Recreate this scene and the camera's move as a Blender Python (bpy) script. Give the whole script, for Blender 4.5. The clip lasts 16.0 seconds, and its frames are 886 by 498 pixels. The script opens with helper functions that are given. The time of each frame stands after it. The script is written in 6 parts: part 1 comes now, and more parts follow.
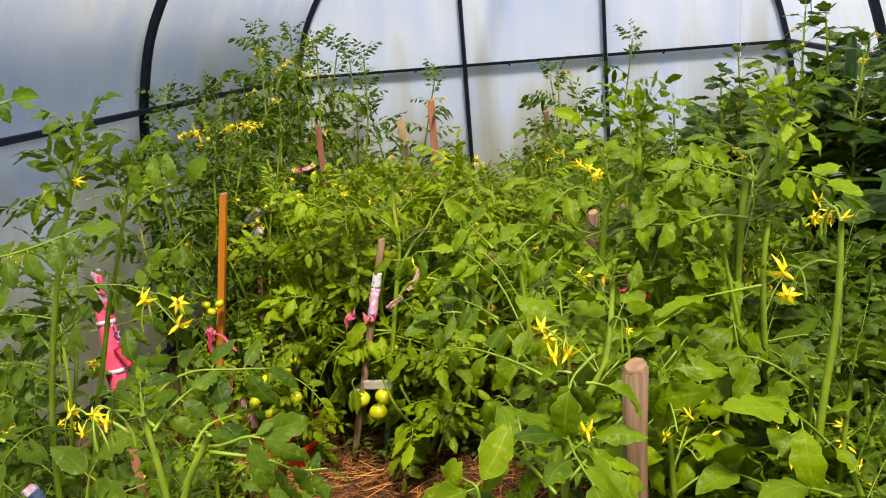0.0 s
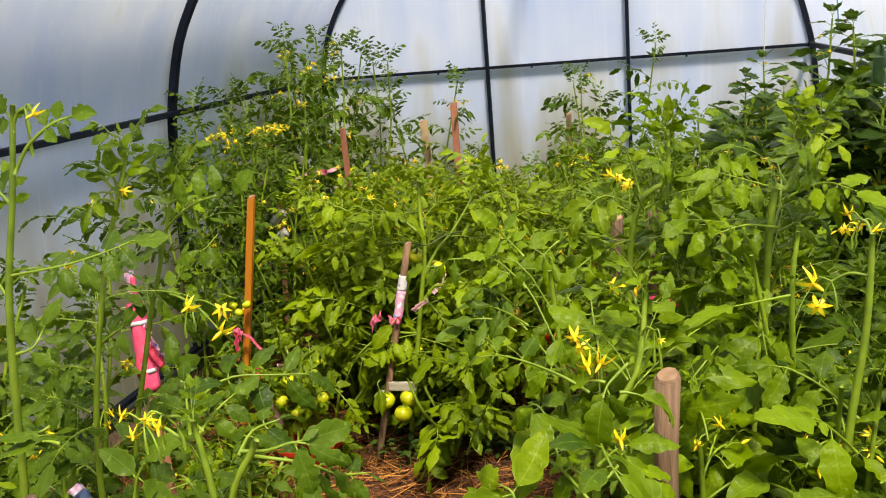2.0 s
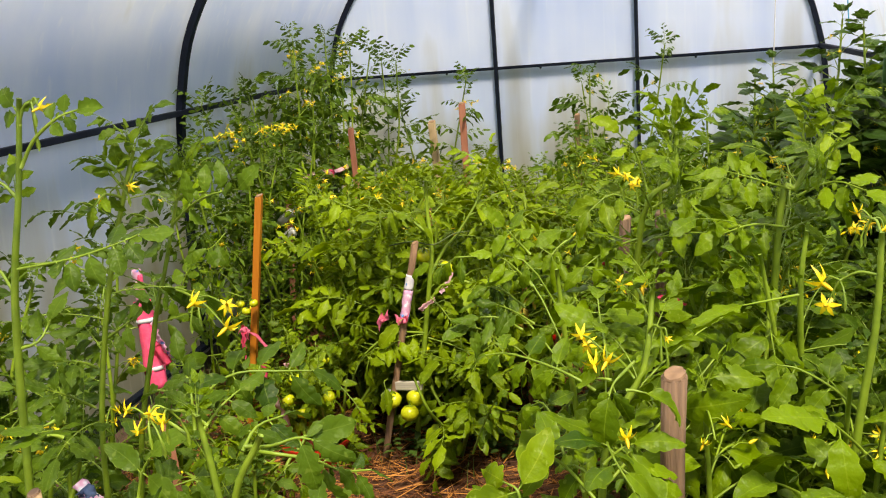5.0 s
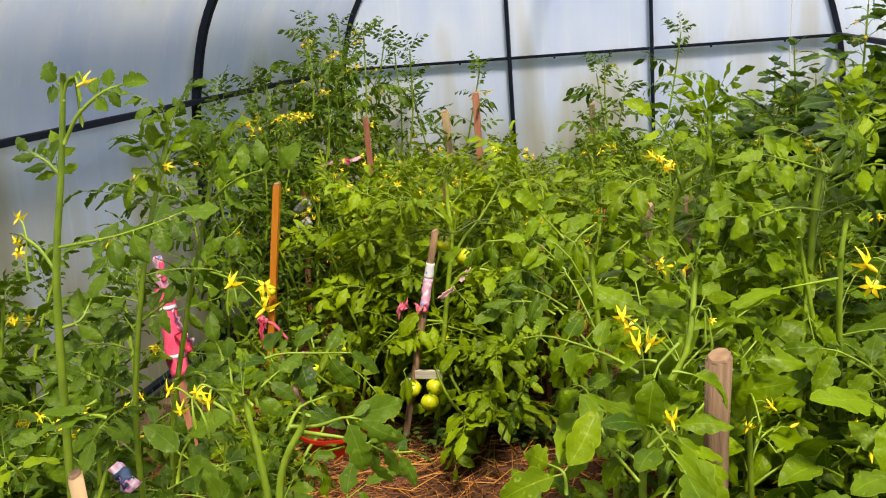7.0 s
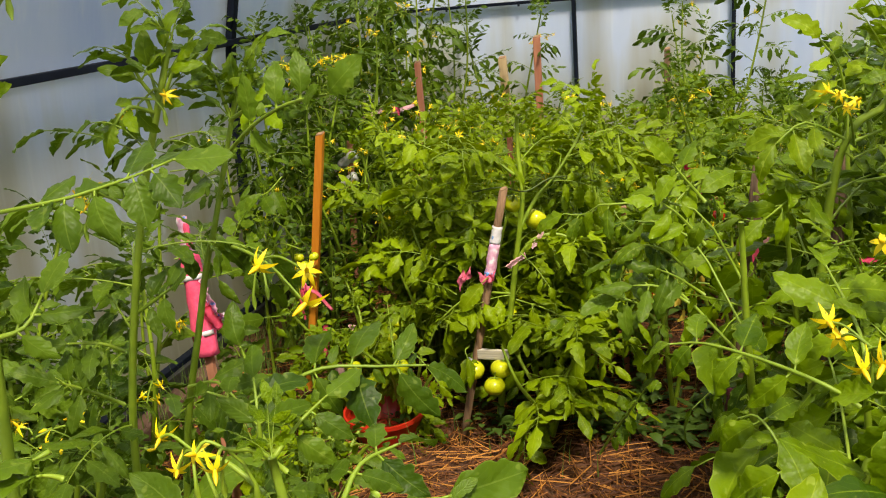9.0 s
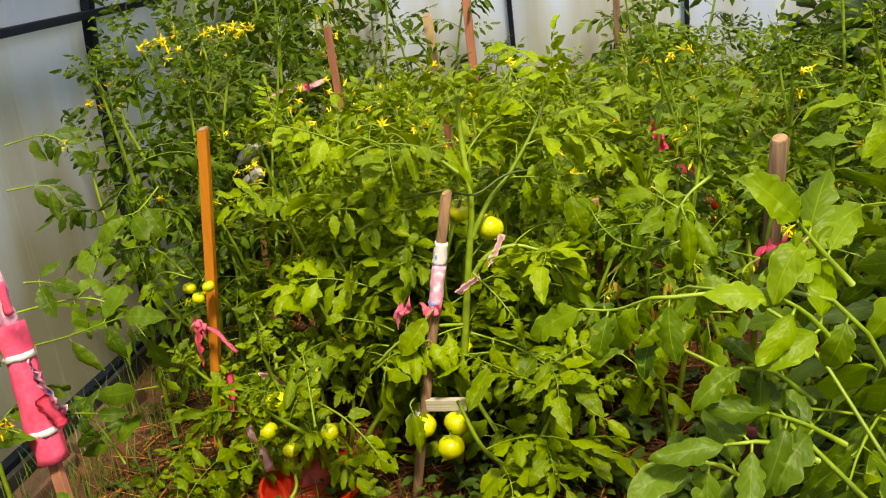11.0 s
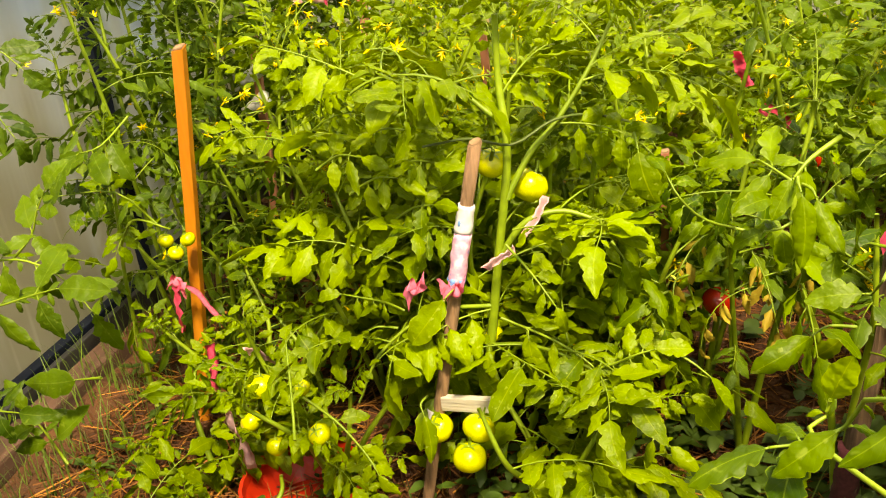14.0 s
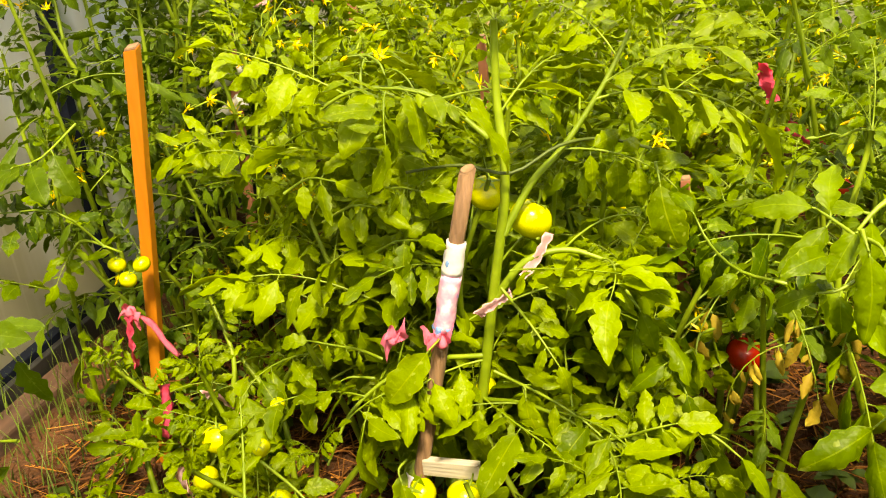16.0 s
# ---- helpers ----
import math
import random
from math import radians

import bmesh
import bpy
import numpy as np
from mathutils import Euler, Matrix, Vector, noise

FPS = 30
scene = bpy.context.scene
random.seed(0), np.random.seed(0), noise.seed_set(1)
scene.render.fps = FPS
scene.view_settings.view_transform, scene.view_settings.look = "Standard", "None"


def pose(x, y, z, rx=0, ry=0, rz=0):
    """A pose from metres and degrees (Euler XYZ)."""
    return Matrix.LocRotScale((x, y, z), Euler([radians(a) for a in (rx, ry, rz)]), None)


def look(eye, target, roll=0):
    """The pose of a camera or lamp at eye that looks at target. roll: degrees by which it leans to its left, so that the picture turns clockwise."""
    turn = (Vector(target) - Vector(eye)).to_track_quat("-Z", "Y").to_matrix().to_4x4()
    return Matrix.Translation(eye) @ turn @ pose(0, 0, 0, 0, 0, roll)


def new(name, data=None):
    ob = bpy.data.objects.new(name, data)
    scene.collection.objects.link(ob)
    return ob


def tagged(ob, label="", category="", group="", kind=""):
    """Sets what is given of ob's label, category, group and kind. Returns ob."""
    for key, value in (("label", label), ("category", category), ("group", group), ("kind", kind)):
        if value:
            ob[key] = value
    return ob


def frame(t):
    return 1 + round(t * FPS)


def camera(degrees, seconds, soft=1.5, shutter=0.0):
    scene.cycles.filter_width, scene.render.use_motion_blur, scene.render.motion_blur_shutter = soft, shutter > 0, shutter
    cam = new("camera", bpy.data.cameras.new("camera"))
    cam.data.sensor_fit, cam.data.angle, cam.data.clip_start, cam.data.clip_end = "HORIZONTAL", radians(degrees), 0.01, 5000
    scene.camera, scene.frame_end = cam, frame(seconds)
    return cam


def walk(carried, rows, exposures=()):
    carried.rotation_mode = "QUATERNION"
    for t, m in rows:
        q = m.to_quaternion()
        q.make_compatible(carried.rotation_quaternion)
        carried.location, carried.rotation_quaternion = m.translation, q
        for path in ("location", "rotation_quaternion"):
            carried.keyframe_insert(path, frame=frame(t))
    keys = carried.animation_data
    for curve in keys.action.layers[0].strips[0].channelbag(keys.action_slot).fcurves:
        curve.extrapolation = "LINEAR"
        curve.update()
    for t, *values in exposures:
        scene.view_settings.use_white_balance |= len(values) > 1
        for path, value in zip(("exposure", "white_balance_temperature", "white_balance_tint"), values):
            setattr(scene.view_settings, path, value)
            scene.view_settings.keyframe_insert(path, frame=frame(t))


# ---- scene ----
cam = camera(54.0, 16.0, soft=1.1)
PATH = [
    (0, (0.517, -0.028, 1.35), (0.105, 1.866, 0.854), -5.0),
    (0.5, (0.506, -0.059, 1.368), (0.085, 1.832, 0.869), -5.2),
    (1, (0.504, -0.061, 1.371), (0.07, 1.827, 0.872), -5.1),
    (1.5, (0.502, -0.059, 1.375), (0.058, 1.826, 0.877), -5.0),
    (2, (0.497, -0.056, 1.375), (0.047, 1.829, 0.879), -4.9),
    (2.5, (0.489, -0.053, 1.373), (0.033, 1.83, 0.877), -4.9),
    (3, (0.492, -0.05, 1.369), (0.031, 1.832, 0.871), -4.8),
    (3.5, (0.493, -0.057, 1.373), (0.026, 1.822, 0.875), -4.8),
    (4, (0.497, -0.057, 1.375), (0.027, 1.822, 0.878), -4.7),
    (6.3, (0.499, -0.048, 1.356), (0.033, 1.835, 0.871), -4.9),
    (6.5, (0.493, -0.049, 1.363), (0.016, 1.827, 0.859), -4.8),
    (7, (0.447, -0.055, 1.35), (-0.032, 1.821, 0.846), -4.8),
    (7.5, (0.377, -0.043, 1.33), (-0.109, 1.827, 0.815), -4.8),
    (8, (0.333, 0.041, 1.331), (-0.173, 1.903, 0.802), -4.9),
    (8.5, (0.323, 0.143, 1.303), (-0.239, 1.983, 0.756), -4.9),
    (8.8, (0.305, 0.223, 1.282), (-0.267, 2.056, 0.722), -5.2),
    (9, (0.279, 0.29, 1.271), (-0.29, 2.114, 0.679), -5.1),
    (9.2, (0.242, 0.371, 1.262), (-0.277, 2.201, 0.644), -5.3),
    (11.3, (0.125, 0.88, 1.224), (-0.298, 2.704, 0.523), -7.6),
    (11.5, (0.117, 0.888, 1.219), (-0.31, 2.71, 0.513), -7.4),
    (12, (0.103, 0.94, 1.227), (-0.319, 2.755, 0.499), -7.5),
    (12.5, (0.097, 1.073, 1.204), (-0.355, 2.88, 0.475), -8.0),
    (13, (0.083, 1.168, 1.167), (-0.405, 2.954, 0.409), -8.1),
    (13.5, (0.092, 1.254, 1.135), (-0.428, 3.006, 0.322), -8.0),
    (14, (0.077, 1.254, 1.157), (-0.444, 2.985, 0.303), -6.9),
    (14.5, (0.06, 1.278, 1.168), (-0.448, 3.003, 0.294), -5.9),
    (15, (0.057, 1.373, 1.137), (-0.442, 3.107, 0.274), -5.4),
    (15.5, (0.057, 1.425, 1.129), (-0.439, 3.161, 0.27), -5.3),
    (16, (0.037, 1.469, 1.126), (-0.477, 3.198, 0.263), -5.6),
]
EXPOSURES = [(0.0, 0.27, 7250, 9), (7.0, 0.27, 7250, 8), (9.0, 0.20, 7450, 6), (11.5, 0.50, 8500, 5), (13.0, 0.77, 9300, 5), (14.5, 1.0, 10200, 5), (16.0, 1.0, 10400, 5)]
walk(cam, [(t, look(eye, target, roll)) for t, eye, target, roll in PATH], EXPOSURES)

# ---- world and sun ----
world = bpy.data.worlds.new("daylight")
scene.world = world
world.use_nodes = True
wn = world.node_tree.nodes
sky = wn.new("ShaderNodeTexSky")
sky.sky_type = "NISHITA"
sky.sun_disc = False
SUN_UP, SUN_ROUND = 61.0, 151.0          # elevation; degrees from +y towards +x
sky.sun_elevation, sky.sun_rotation = radians(SUN_UP), radians(SUN_ROUND)
world.node_tree.links.new(sky.outputs[0], wn["Background"].inputs[0])
wn["Background"].inputs[1].default_value = 0.018

sun_data = bpy.data.lights.new("sun", "SUN")
sun_data.energy, sun_data.angle, sun_data.color = 5.0, radians(8), (1.0, 0.93, 0.80)
sun = new("sun", sun_data)
sun_way = Vector((math.sin(radians(SUN_ROUND)) * math.cos(radians(SUN_UP)), math.cos(radians(SUN_ROUND)) * math.cos(radians(SUN_UP)), math.sin(radians(SUN_UP))))
sun.matrix_world = look(sun_way * 30, (0, 0, 0))


# ---- materials ----
def material(name):
    m = bpy.data.materials.new(name)
    m.use_nodes = True
    t = m.node_tree
    return m, t, t.nodes["Principled BSDF"], t.links


def add(t, kind, **values):
    n = t.nodes.new(kind)
    for key, value in values.items():
        n.inputs[key].default_value = value
    return n


def ramp(t, source, stops):
    n = t.nodes.new("ShaderNodeValToRGB")
    while len(n.color_ramp.elements) < len(stops):
        n.color_ramp.elements.new(0.5)
    for e, (at, col) in zip(n.color_ramp.elements, stops):
        e.position, e.color = at, (*col, 1)
    t.links.new(source, n.inputs[0])
    return n.outputs[0]


def mix(t, factor, a, b, mode="MIX"):
    n = t.nodes.new("ShaderNodeMix")
    n.data_type, n.blend_type = "RGBA", mode
    for socket, value in ((n.inputs[0], factor), (n.inputs[6], a), (n.inputs[7], b)):
        if isinstance(value, bpy.types.NodeSocket):
            t.links.new(value, socket)
        else:
            socket.default_value = value if isinstance(value, float) else (*value, 1)
    return n.outputs[2]


def calc(t, how, a, b=0.0):
    n = t.nodes.new("ShaderNodeMath")
    n.operation = how
    for socket, value in ((n.inputs[0], a), (n.inputs[1], b)):
        if isinstance(value, bpy.types.NodeSocket):
            t.links.new(value, socket)
        else:
            socket.default_value = value
    return n.outputs[0]


def bump(t, p, height, strength, distance=0.002):
    n = add(t, "ShaderNodeBump", Strength=strength, Distance=distance)
    t.links.new(height, n.inputs["Height"])
    t.links.new(n.outputs[0], p.inputs["Normal"])
    return n.outputs[0]


def object_noise(t, scale, detail=3.0, stretch=(1, 1, 1)):
    co = t.nodes.new("ShaderNodeTexCoord")
    mp = t.nodes.new("ShaderNodeMapping")
    mp.inputs["Scale"].default_value = stretch
    n = add(t, "ShaderNodeTexNoise", Scale=scale, Detail=detail)
    t.links.new(co.outputs["Object"], mp.inputs[0])
    t.links.new(mp.outputs[0], n.inputs["Vector"])
    return n.outputs[0]


def leaf_material(name, dark, light, vein, through_col, specks=0.35, shine=0.42):
    """A leaf blade: two greens, veins from its own length and width, pale specks, light that shines through."""
    m, t, p, links = material(name)
    info = t.nodes.new("ShaderNodeObjectInfo")
    geo = t.nodes.new("ShaderNodeNewGeometry")
    uv = t.nodes.new("ShaderNodeUVMap")
    sep = t.nodes.new("ShaderNodeSeparateXYZ")
    links.new(uv.outputs[0], sep.inputs[0])
    across = calc(t, "ABSOLUTE", calc(t, "SUBTRACT", sep.outputs[0], 0.5))
    rib = calc(t, "LESS_THAN", across, 0.02)
    side = calc(t, "FRACT", calc(t, "SUBTRACT", calc(t, "MULTIPLY", sep.outputs[1], 7.0), calc(t, "MULTIPLY", across, 4.5)))
    sidev = calc(t, "LESS_THAN", calc(t, "ABSOLUTE", calc(t, "SUBTRACT", side, 0.5)), 0.04)
    blotch = object_noise(t, 30.0, 4.0)
    tone = calc(t, "ADD", calc(t, "MULTIPLY", info.outputs["Random"], 0.45),
                calc(t, "ADD", calc(t, "MULTIPLY", geo.outputs["Random Per Island"], 0.35), calc(t, "MULTIPLY", blotch, 0.55)))
    col = ramp(t, tone, ((0.34, dark), (0.9, light)))
    col = mix(t, calc(t, "MULTIPLY", calc(t, "MAXIMUM", rib, calc(t, "MULTIPLY", sidev, 0.2)), 0.4), col, vein)
    # Pale margin, with the light that glows through leaf edges painted in.
    col = mix(t, calc(t, "MULTIPLY", calc(t, "GREATER_THAN", across, 0.475), 0.4), col, vein)
    speck = ramp(t, object_noise(t, 110.0, 1.0), ((0.66, (0, 0, 0)), (0.73, (1, 1, 1))))
    col = mix(t, calc(t, "MULTIPLY", speck, specks), col, (0.34, 0.42, 0.07))
    links.new(col, p.inputs["Base Color"])
    p.inputs["Roughness"].default_value = shine
    p.inputs["Specular IOR Level"].default_value = 0.14
    relief = calc(t, "ADD", calc(t, "ADD", calc(t, "MULTIPLY", blotch, 0.5), calc(t, "MULTIPLY", object_noise(t, 75.0, 2.0), 0.5)), calc(t, "MULTIPLY", calc(t, "ABSOLUTE", calc(t, "SUBTRACT", side, 0.5)), 0.06))
    normal = bump(t, p, relief, 0.7, 0.006)
    tr = t.nodes.new("ShaderNodeBsdfTranslucent")
    links.new(mix(t, 0.6, col, through_col), tr.inputs[0])
    links.new(normal, tr.inputs["Normal"])
    ms = add(t, "ShaderNodeMixShader", Fac=0.22)
    links.new(p.outputs[0], ms.inputs[1])
    links.new(tr.outputs[0], ms.inputs[2])
    links.new(ms.outputs[0], t.nodes["Material Output"].inputs[0])
    return m


LEAF = leaf_material("tomato_leaf", (0.025, 0.060, 0.002), (0.145, 0.228, 0.003), (0.25, 0.34, 0.02), (0.24, 0.38, 0.004))
LEAF_DARK = leaf_material("cucumber_leaf", (0.010, 0.030, 0.004), (0.040, 0.08, 0.008), (0.14, 0.2, 0.05), (0.14, 0.26, 0.02), 0.15)
LEAF_PALE = leaf_material("pale_tomato_leaf", (0.062, 0.112, 0.002), (0.190, 0.275, 0.005), (0.34, 0.40, 0.03), (0.36, 0.46, 0.006), 0.5)
# Dark green of the tall wall plants; nearer leaves use it as painted shade.
LEAF_DEEP_SHADED = leaf_material("deep_green_shaded_tomato_leaf", (0.021, 0.050, 0.003), (0.086, 0.148, 0.007), (0.18, 0.25, 0.04), (0.16, 0.29, 0.008), 0.2)
LEAF_OLD = leaf_material("withered_leaf", (0.24, 0.17, 0.02), (0.48, 0.36, 0.05), (0.35, 0.22, 0.05), (0.42, 0.32, 0.04), 0.3, 0.6)


def plain(name, a, b, rough=0.6, scale=30.0, stretch=(1, 1, 1), rel=0.3, dist=0.002, detail=5.0, metal=0.0, per_object=0.0):
    m, t, p, links = material(name)
    n = object_noise(t, scale, detail, stretch)
    n2 = object_noise(t, scale * 0.17, 2.0)
    tone = calc(t, "ADD", calc(t, "MULTIPLY", n, 0.65), calc(t, "MULTIPLY", n2, 0.35))
    if per_object:
        info = t.nodes.new("ShaderNodeObjectInfo")
        tone = calc(t, "ADD", tone, calc(t, "MULTIPLY", calc(t, "SUBTRACT", info.outputs["Random"], 0.5), per_object))
    links.new(ramp(t, tone, ((0.3, a), (0.7, b))), p.inputs["Base Color"])
    p.inputs["Roughness"].default_value, p.inputs["Metallic"].default_value = rough, metal
    bump(t, p, n, rel, dist)
    return m


STEM = plain("green_stem", (0.12, 0.19, 0.009), (0.24, 0.34, 0.02), 0.5, 40.0, rel=0.2, per_object=0.2)
PETAL = plain("yellow_petal", (0.78, 0.54, 0.005), (0.90, 0.68, 0.014), 0.5, 60.0, rel=0.1)
ANTHER = plain("anther", (0.78, 0.46, 0.006), (0.88, 0.56, 0.012), 0.5, 60.0, rel=0.1)
FRUIT = plain("green_tomato_skin", (0.43, 0.46, 0.012), (0.60, 0.61, 0.025), 0.22, 14.0, rel=0.05, per_object=0.25)
FRUIT_RED = plain("red_tomato_skin", (0.30, 0.006, 0.004), (0.42, 0.016, 0.007), 0.25, 14.0, rel=0.05)
WOOD_OLD = plain("weathered_stake_wood", (0.035, 0.020, 0.012), (0.23, 0.138, 0.082), 0.85, 9.0, (15, 15, 0.9), 1.0, 0.006, per_object=0.25)
WOOD_BROWN = plain("brown_stake_wood", (0.09, 0.050, 0.028), (0.36, 0.205, 0.115), 0.82, 9.0, (15, 15, 0.9), 0.9, 0.005)
WOOD_PALE = plain("pale_split_wood", (0.38, 0.25, 0.13), (0.56, 0.41, 0.24), 0.75, 9.0, (6, 6, 0.6), 0.5, 0.003)
WOOD_RED = plain("reddish_stake_wood", (0.30, 0.10, 0.06), (0.48, 0.20, 0.12), 0.75, 9.0, (6, 6, 0.6), 0.5, 0.003, per_object=0.2)
WOOD_ORANGE = plain("orange_varnished_wood", (0.46, 0.14, 0.012), (0.62, 0.23, 0.025), 0.42, 7.0, (8, 8, 0.5), 0.25, 0.002)
WOOD_GREY = plain("grey_board", (0.34, 0.30, 0.25), (0.58, 0.53, 0.45), 0.85, 8.0, (1.2, 24, 24), 0.6, 0.003)
END_GRAIN = plain("end_grain", (0.16, 0.09, 0.05), (0.36, 0.22, 0.13), 0.9, 60.0, rel=0.6, dist=0.002)
PLANK = plain("damp_bed_plank", (0.03, 0.016, 0.011), (0.12, 0.06, 0.04), 0.85, 6.0, (6, 0.7, 6), 0.7, 0.004)
PINK = plain("pink_cloth", (0.74, 0.045, 0.14), (0.85, 0.11, 0.22), 0.85, 120.0, rel=0.5, dist=0.001)
PINK_MID = plain("rose_cloth", (0.74, 0.09, 0.19), (0.82, 0.20, 0.31), 0.85, 120.0, rel=0.5, dist=0.001)
MAROON = plain("shadowed_maroon_cloth", (0.05, 0.012, 0.014), (0.12, 0.03, 0.035), 0.9, 120.0, rel=0.5, dist=0.001)
DULL_PINK = plain("dull_pink_cloth", (0.16, 0.03, 0.05), (0.30, 0.07, 0.10), 0.9, 120.0, rel=0.5, dist=0.001)
PINK_PALE = plain("faded_pink_cloth", (0.78, 0.40, 0.46), (0.88, 0.62, 0.66), 0.85, 120.0, rel=0.5, dist=0.001)
CLOTH_WHITE = plain("white_cloth", (0.52, 0.49, 0.53), (0.70, 0.67, 0.70), 0.85, 120.0, rel=0.4, dist=0.001)
CLOTH_BLUE = plain("blue_print", (0.08, 0.20, 0.50), (0.18, 0.36, 0.65), 0.85, 120.0, rel=0.4, dist=0.001)
NAVY = plain("navy_print", (0.012, 0.016, 0.05), (0.10, 0.16, 0.30), 0.85, 45.0, rel=0.4, dist=0.001)
FILM = plain("clear_wrap", (0.45, 0.45, 0.43), (0.68, 0.66, 0.64), 0.3, 40.0, rel=0.8, dist=0.004)
POT = plain("red_plastic", (0.46, 0.016, 0.008), (0.58, 0.032, 0.012), 0.4, 12.0, rel=0.05)
FRAME = plain("dark_frame_paint", (0.003, 0.005, 0.011), (0.008, 0.011, 0.022), 0.6, 25.0, rel=0.15)
FRAME.node_tree.nodes["Principled BSDF"].inputs["Specular IOR Level"].default_value = 0.1
TWINE = plain("pale_twine", (0.5, 0.48, 0.45), (0.65, 0.62, 0.6), 0.9, 200.0, rel=0.3)
TWINE_BLUE = plain("blue_twine", (0.05, 0.25, 0.45), (0.1, 0.35, 0.55), 0.9, 200.0, rel=0.3)
STRAW, t, p, links = material("dry_straw")
straw_geo = t.nodes.new("ShaderNodeNewGeometry")
straw_tone = calc(t, "ADD", calc(t, "MULTIPLY", straw_geo.outputs["Random Per Island"], 0.75), calc(t, "MULTIPLY", object_noise(t, 5.0, 3.0), 0.35))
links.new(ramp(t, straw_tone, ((0.15, (0.045, 0.013, 0.004)), (0.6, (0.15, 0.045, 0.008)), (0.95, (0.52, 0.22, 0.04)))), p.inputs["Base Color"])
p.inputs["Roughness"].default_value = 0.75
GRASS = plain("grass_blade", (0.06, 0.12, 0.015), (0.14, 0.22, 0.03), 0.6, 5.0, rel=0.1)
EARTH_EDGE = plain("black_plastic_edge", (0.012, 0.012, 0.014), (0.03, 0.03, 0.032), 0.5, 18.0, rel=0.5, dist=0.006)


def print_material():
    """Faded printed cotton: pale lilac pink with white and blue blots."""
    m, t, p, links = material("printed_cloth")
    blot = object_noise(t, 55.0, 2.0)
    col = ramp(t, blot, ((0.30, (0.10, 0.22, 0.55)), (0.40, (0.66, 0.28, 0.46)), (0.56, (0.74, 0.42, 0.58)), (0.68, (0.80, 0.78, 0.84))))
    links.new(col, p.inputs["Base Color"])
    p.inputs["Roughness"].default_value = 0.85
    bump(t, p, object_noise(t, 140.0, 3.0), 0.5, 0.002)
    return m


PRINT = print_material()


def soil_material():
    m, t, p, links = material("soil")
    n = object_noise(t, 9.0, 8.0)
    n2 = object_noise(t, 65.0, 4.0)
    col = ramp(t, n, ((0.3, (0.030, 0.012, 0.005)), (0.55, (0.072, 0.028, 0.010)), (0.75, (0.120, 0.046, 0.015))))
    links.new(mix(t, calc(t, "MULTIPLY", n2, 0.5), col, (0.145, 0.052, 0.015)), p.inputs["Base Color"])
    p.inputs["Roughness"].default_value = 0.95
    bump(t, p, calc(t, "ADD", n, n2), 0.9, 0.02)
    return m


SOIL = soil_material()


def sheet_material():
    """Twin-wall polycarbonate: milky, with fine flutes, run-off streaks and, near its foot, a little green blooming and
    painted-in shade.
    """
    m, t, p, links = material("polycarbonate")
    co = t.nodes.new("ShaderNodeTexCoord")
    sep = t.nodes.new("ShaderNodeSeparateXYZ")
    links.new(co.outputs["Object"], sep.inputs[0])
    streak = object_noise(t, 5.0, 4.0, (1, 1, 0.12))
    cloud = object_noise(t, 1.3, 3.0)
    col = ramp(t, calc(t, "ADD", calc(t, "MULTIPLY", streak, 0.5), calc(t, "MULTIPLY", cloud, 0.5)),
               ((0.3, (0.60, 0.69, 0.92)), (0.7, (0.88, 0.905, 0.999))))
    # Browner towards the foot: algae, plus the shade of grass outside painted in.
    bloom_shade = ramp(t, calc(t, "SUBTRACT", calc(t, "ADD", streak, calc(t, "MULTIPLY", cloud, 0.6)), calc(t, "MULTIPLY", sep.outputs[2], 0.42)),
                 ((0.32, (0, 0, 0)), (0.74, (1, 1, 1))))
    col = mix(t, calc(t, "MULTIPLY", bloom_shade, 0.8), col, (0.36, 0.33, 0.20))
    flute = calc(t, "SINE", calc(t, "MULTIPLY", sep.outputs[1], 320.0))
    drip = ramp(t, object_noise(t, 26.0, 2.0, (1, 1, 0.03)), ((0.60, (0, 0, 0)), (0.72, (1, 1, 1))))
    col = mix(t, calc(t, "MULTIPLY", drip, 0.22), col, (0.95, 0.96, 0.98))
    links.new(col, p.inputs["Base Color"])
    p.inputs["Roughness"].default_value = 0.3
    normal = bump(t, p, calc(t, "ADD", calc(t, "MULTIPLY", flute, 0.04), streak), 0.25, 0.01)
    tr = t.nodes.new("ShaderNodeBsdfTranslucent")
    links.new(col, tr.inputs[0])
    ms = add(t, "ShaderNodeMixShader", Fac=0.58)
    links.new(p.outputs[0], ms.inputs[1])
    links.new(tr.outputs[0], ms.inputs[2])
    links.new(ms.outputs[0], t.nodes["Material Output"].inputs[0])
    return m


SHEET = sheet_material()


# ---- building helpers ----
def empty(name, at=(0, 0, 0)):
    ob = new(name)
    ob.location = at
    return ob


def mesh_of(name, verts, faces, mats, index=None, uvs=None, smooth=True):
    me = bpy.data.meshes.new(name)
    me.from_pydata([tuple(v) for v in verts], [], faces)
    for m in mats if isinstance(mats, (list, tuple)) else [mats]:
        me.materials.append(m)
    if index:
        me.polygons.foreach_set("material_index", index)
    if uvs is not None:
        layer = me.uv_layers.new(name="UVMap")
        loops = np.zeros(len(me.loops), dtype=np.int32)
        me.loops.foreach_get("vertex_index", loops)
        layer.data.foreach_set("uv", np.asarray(uvs, dtype=np.float32)[loops].ravel())
    if smooth:
        me.polygons.foreach_set("use_smooth", [True] * len(me.polygons))
    me.update()
    return me


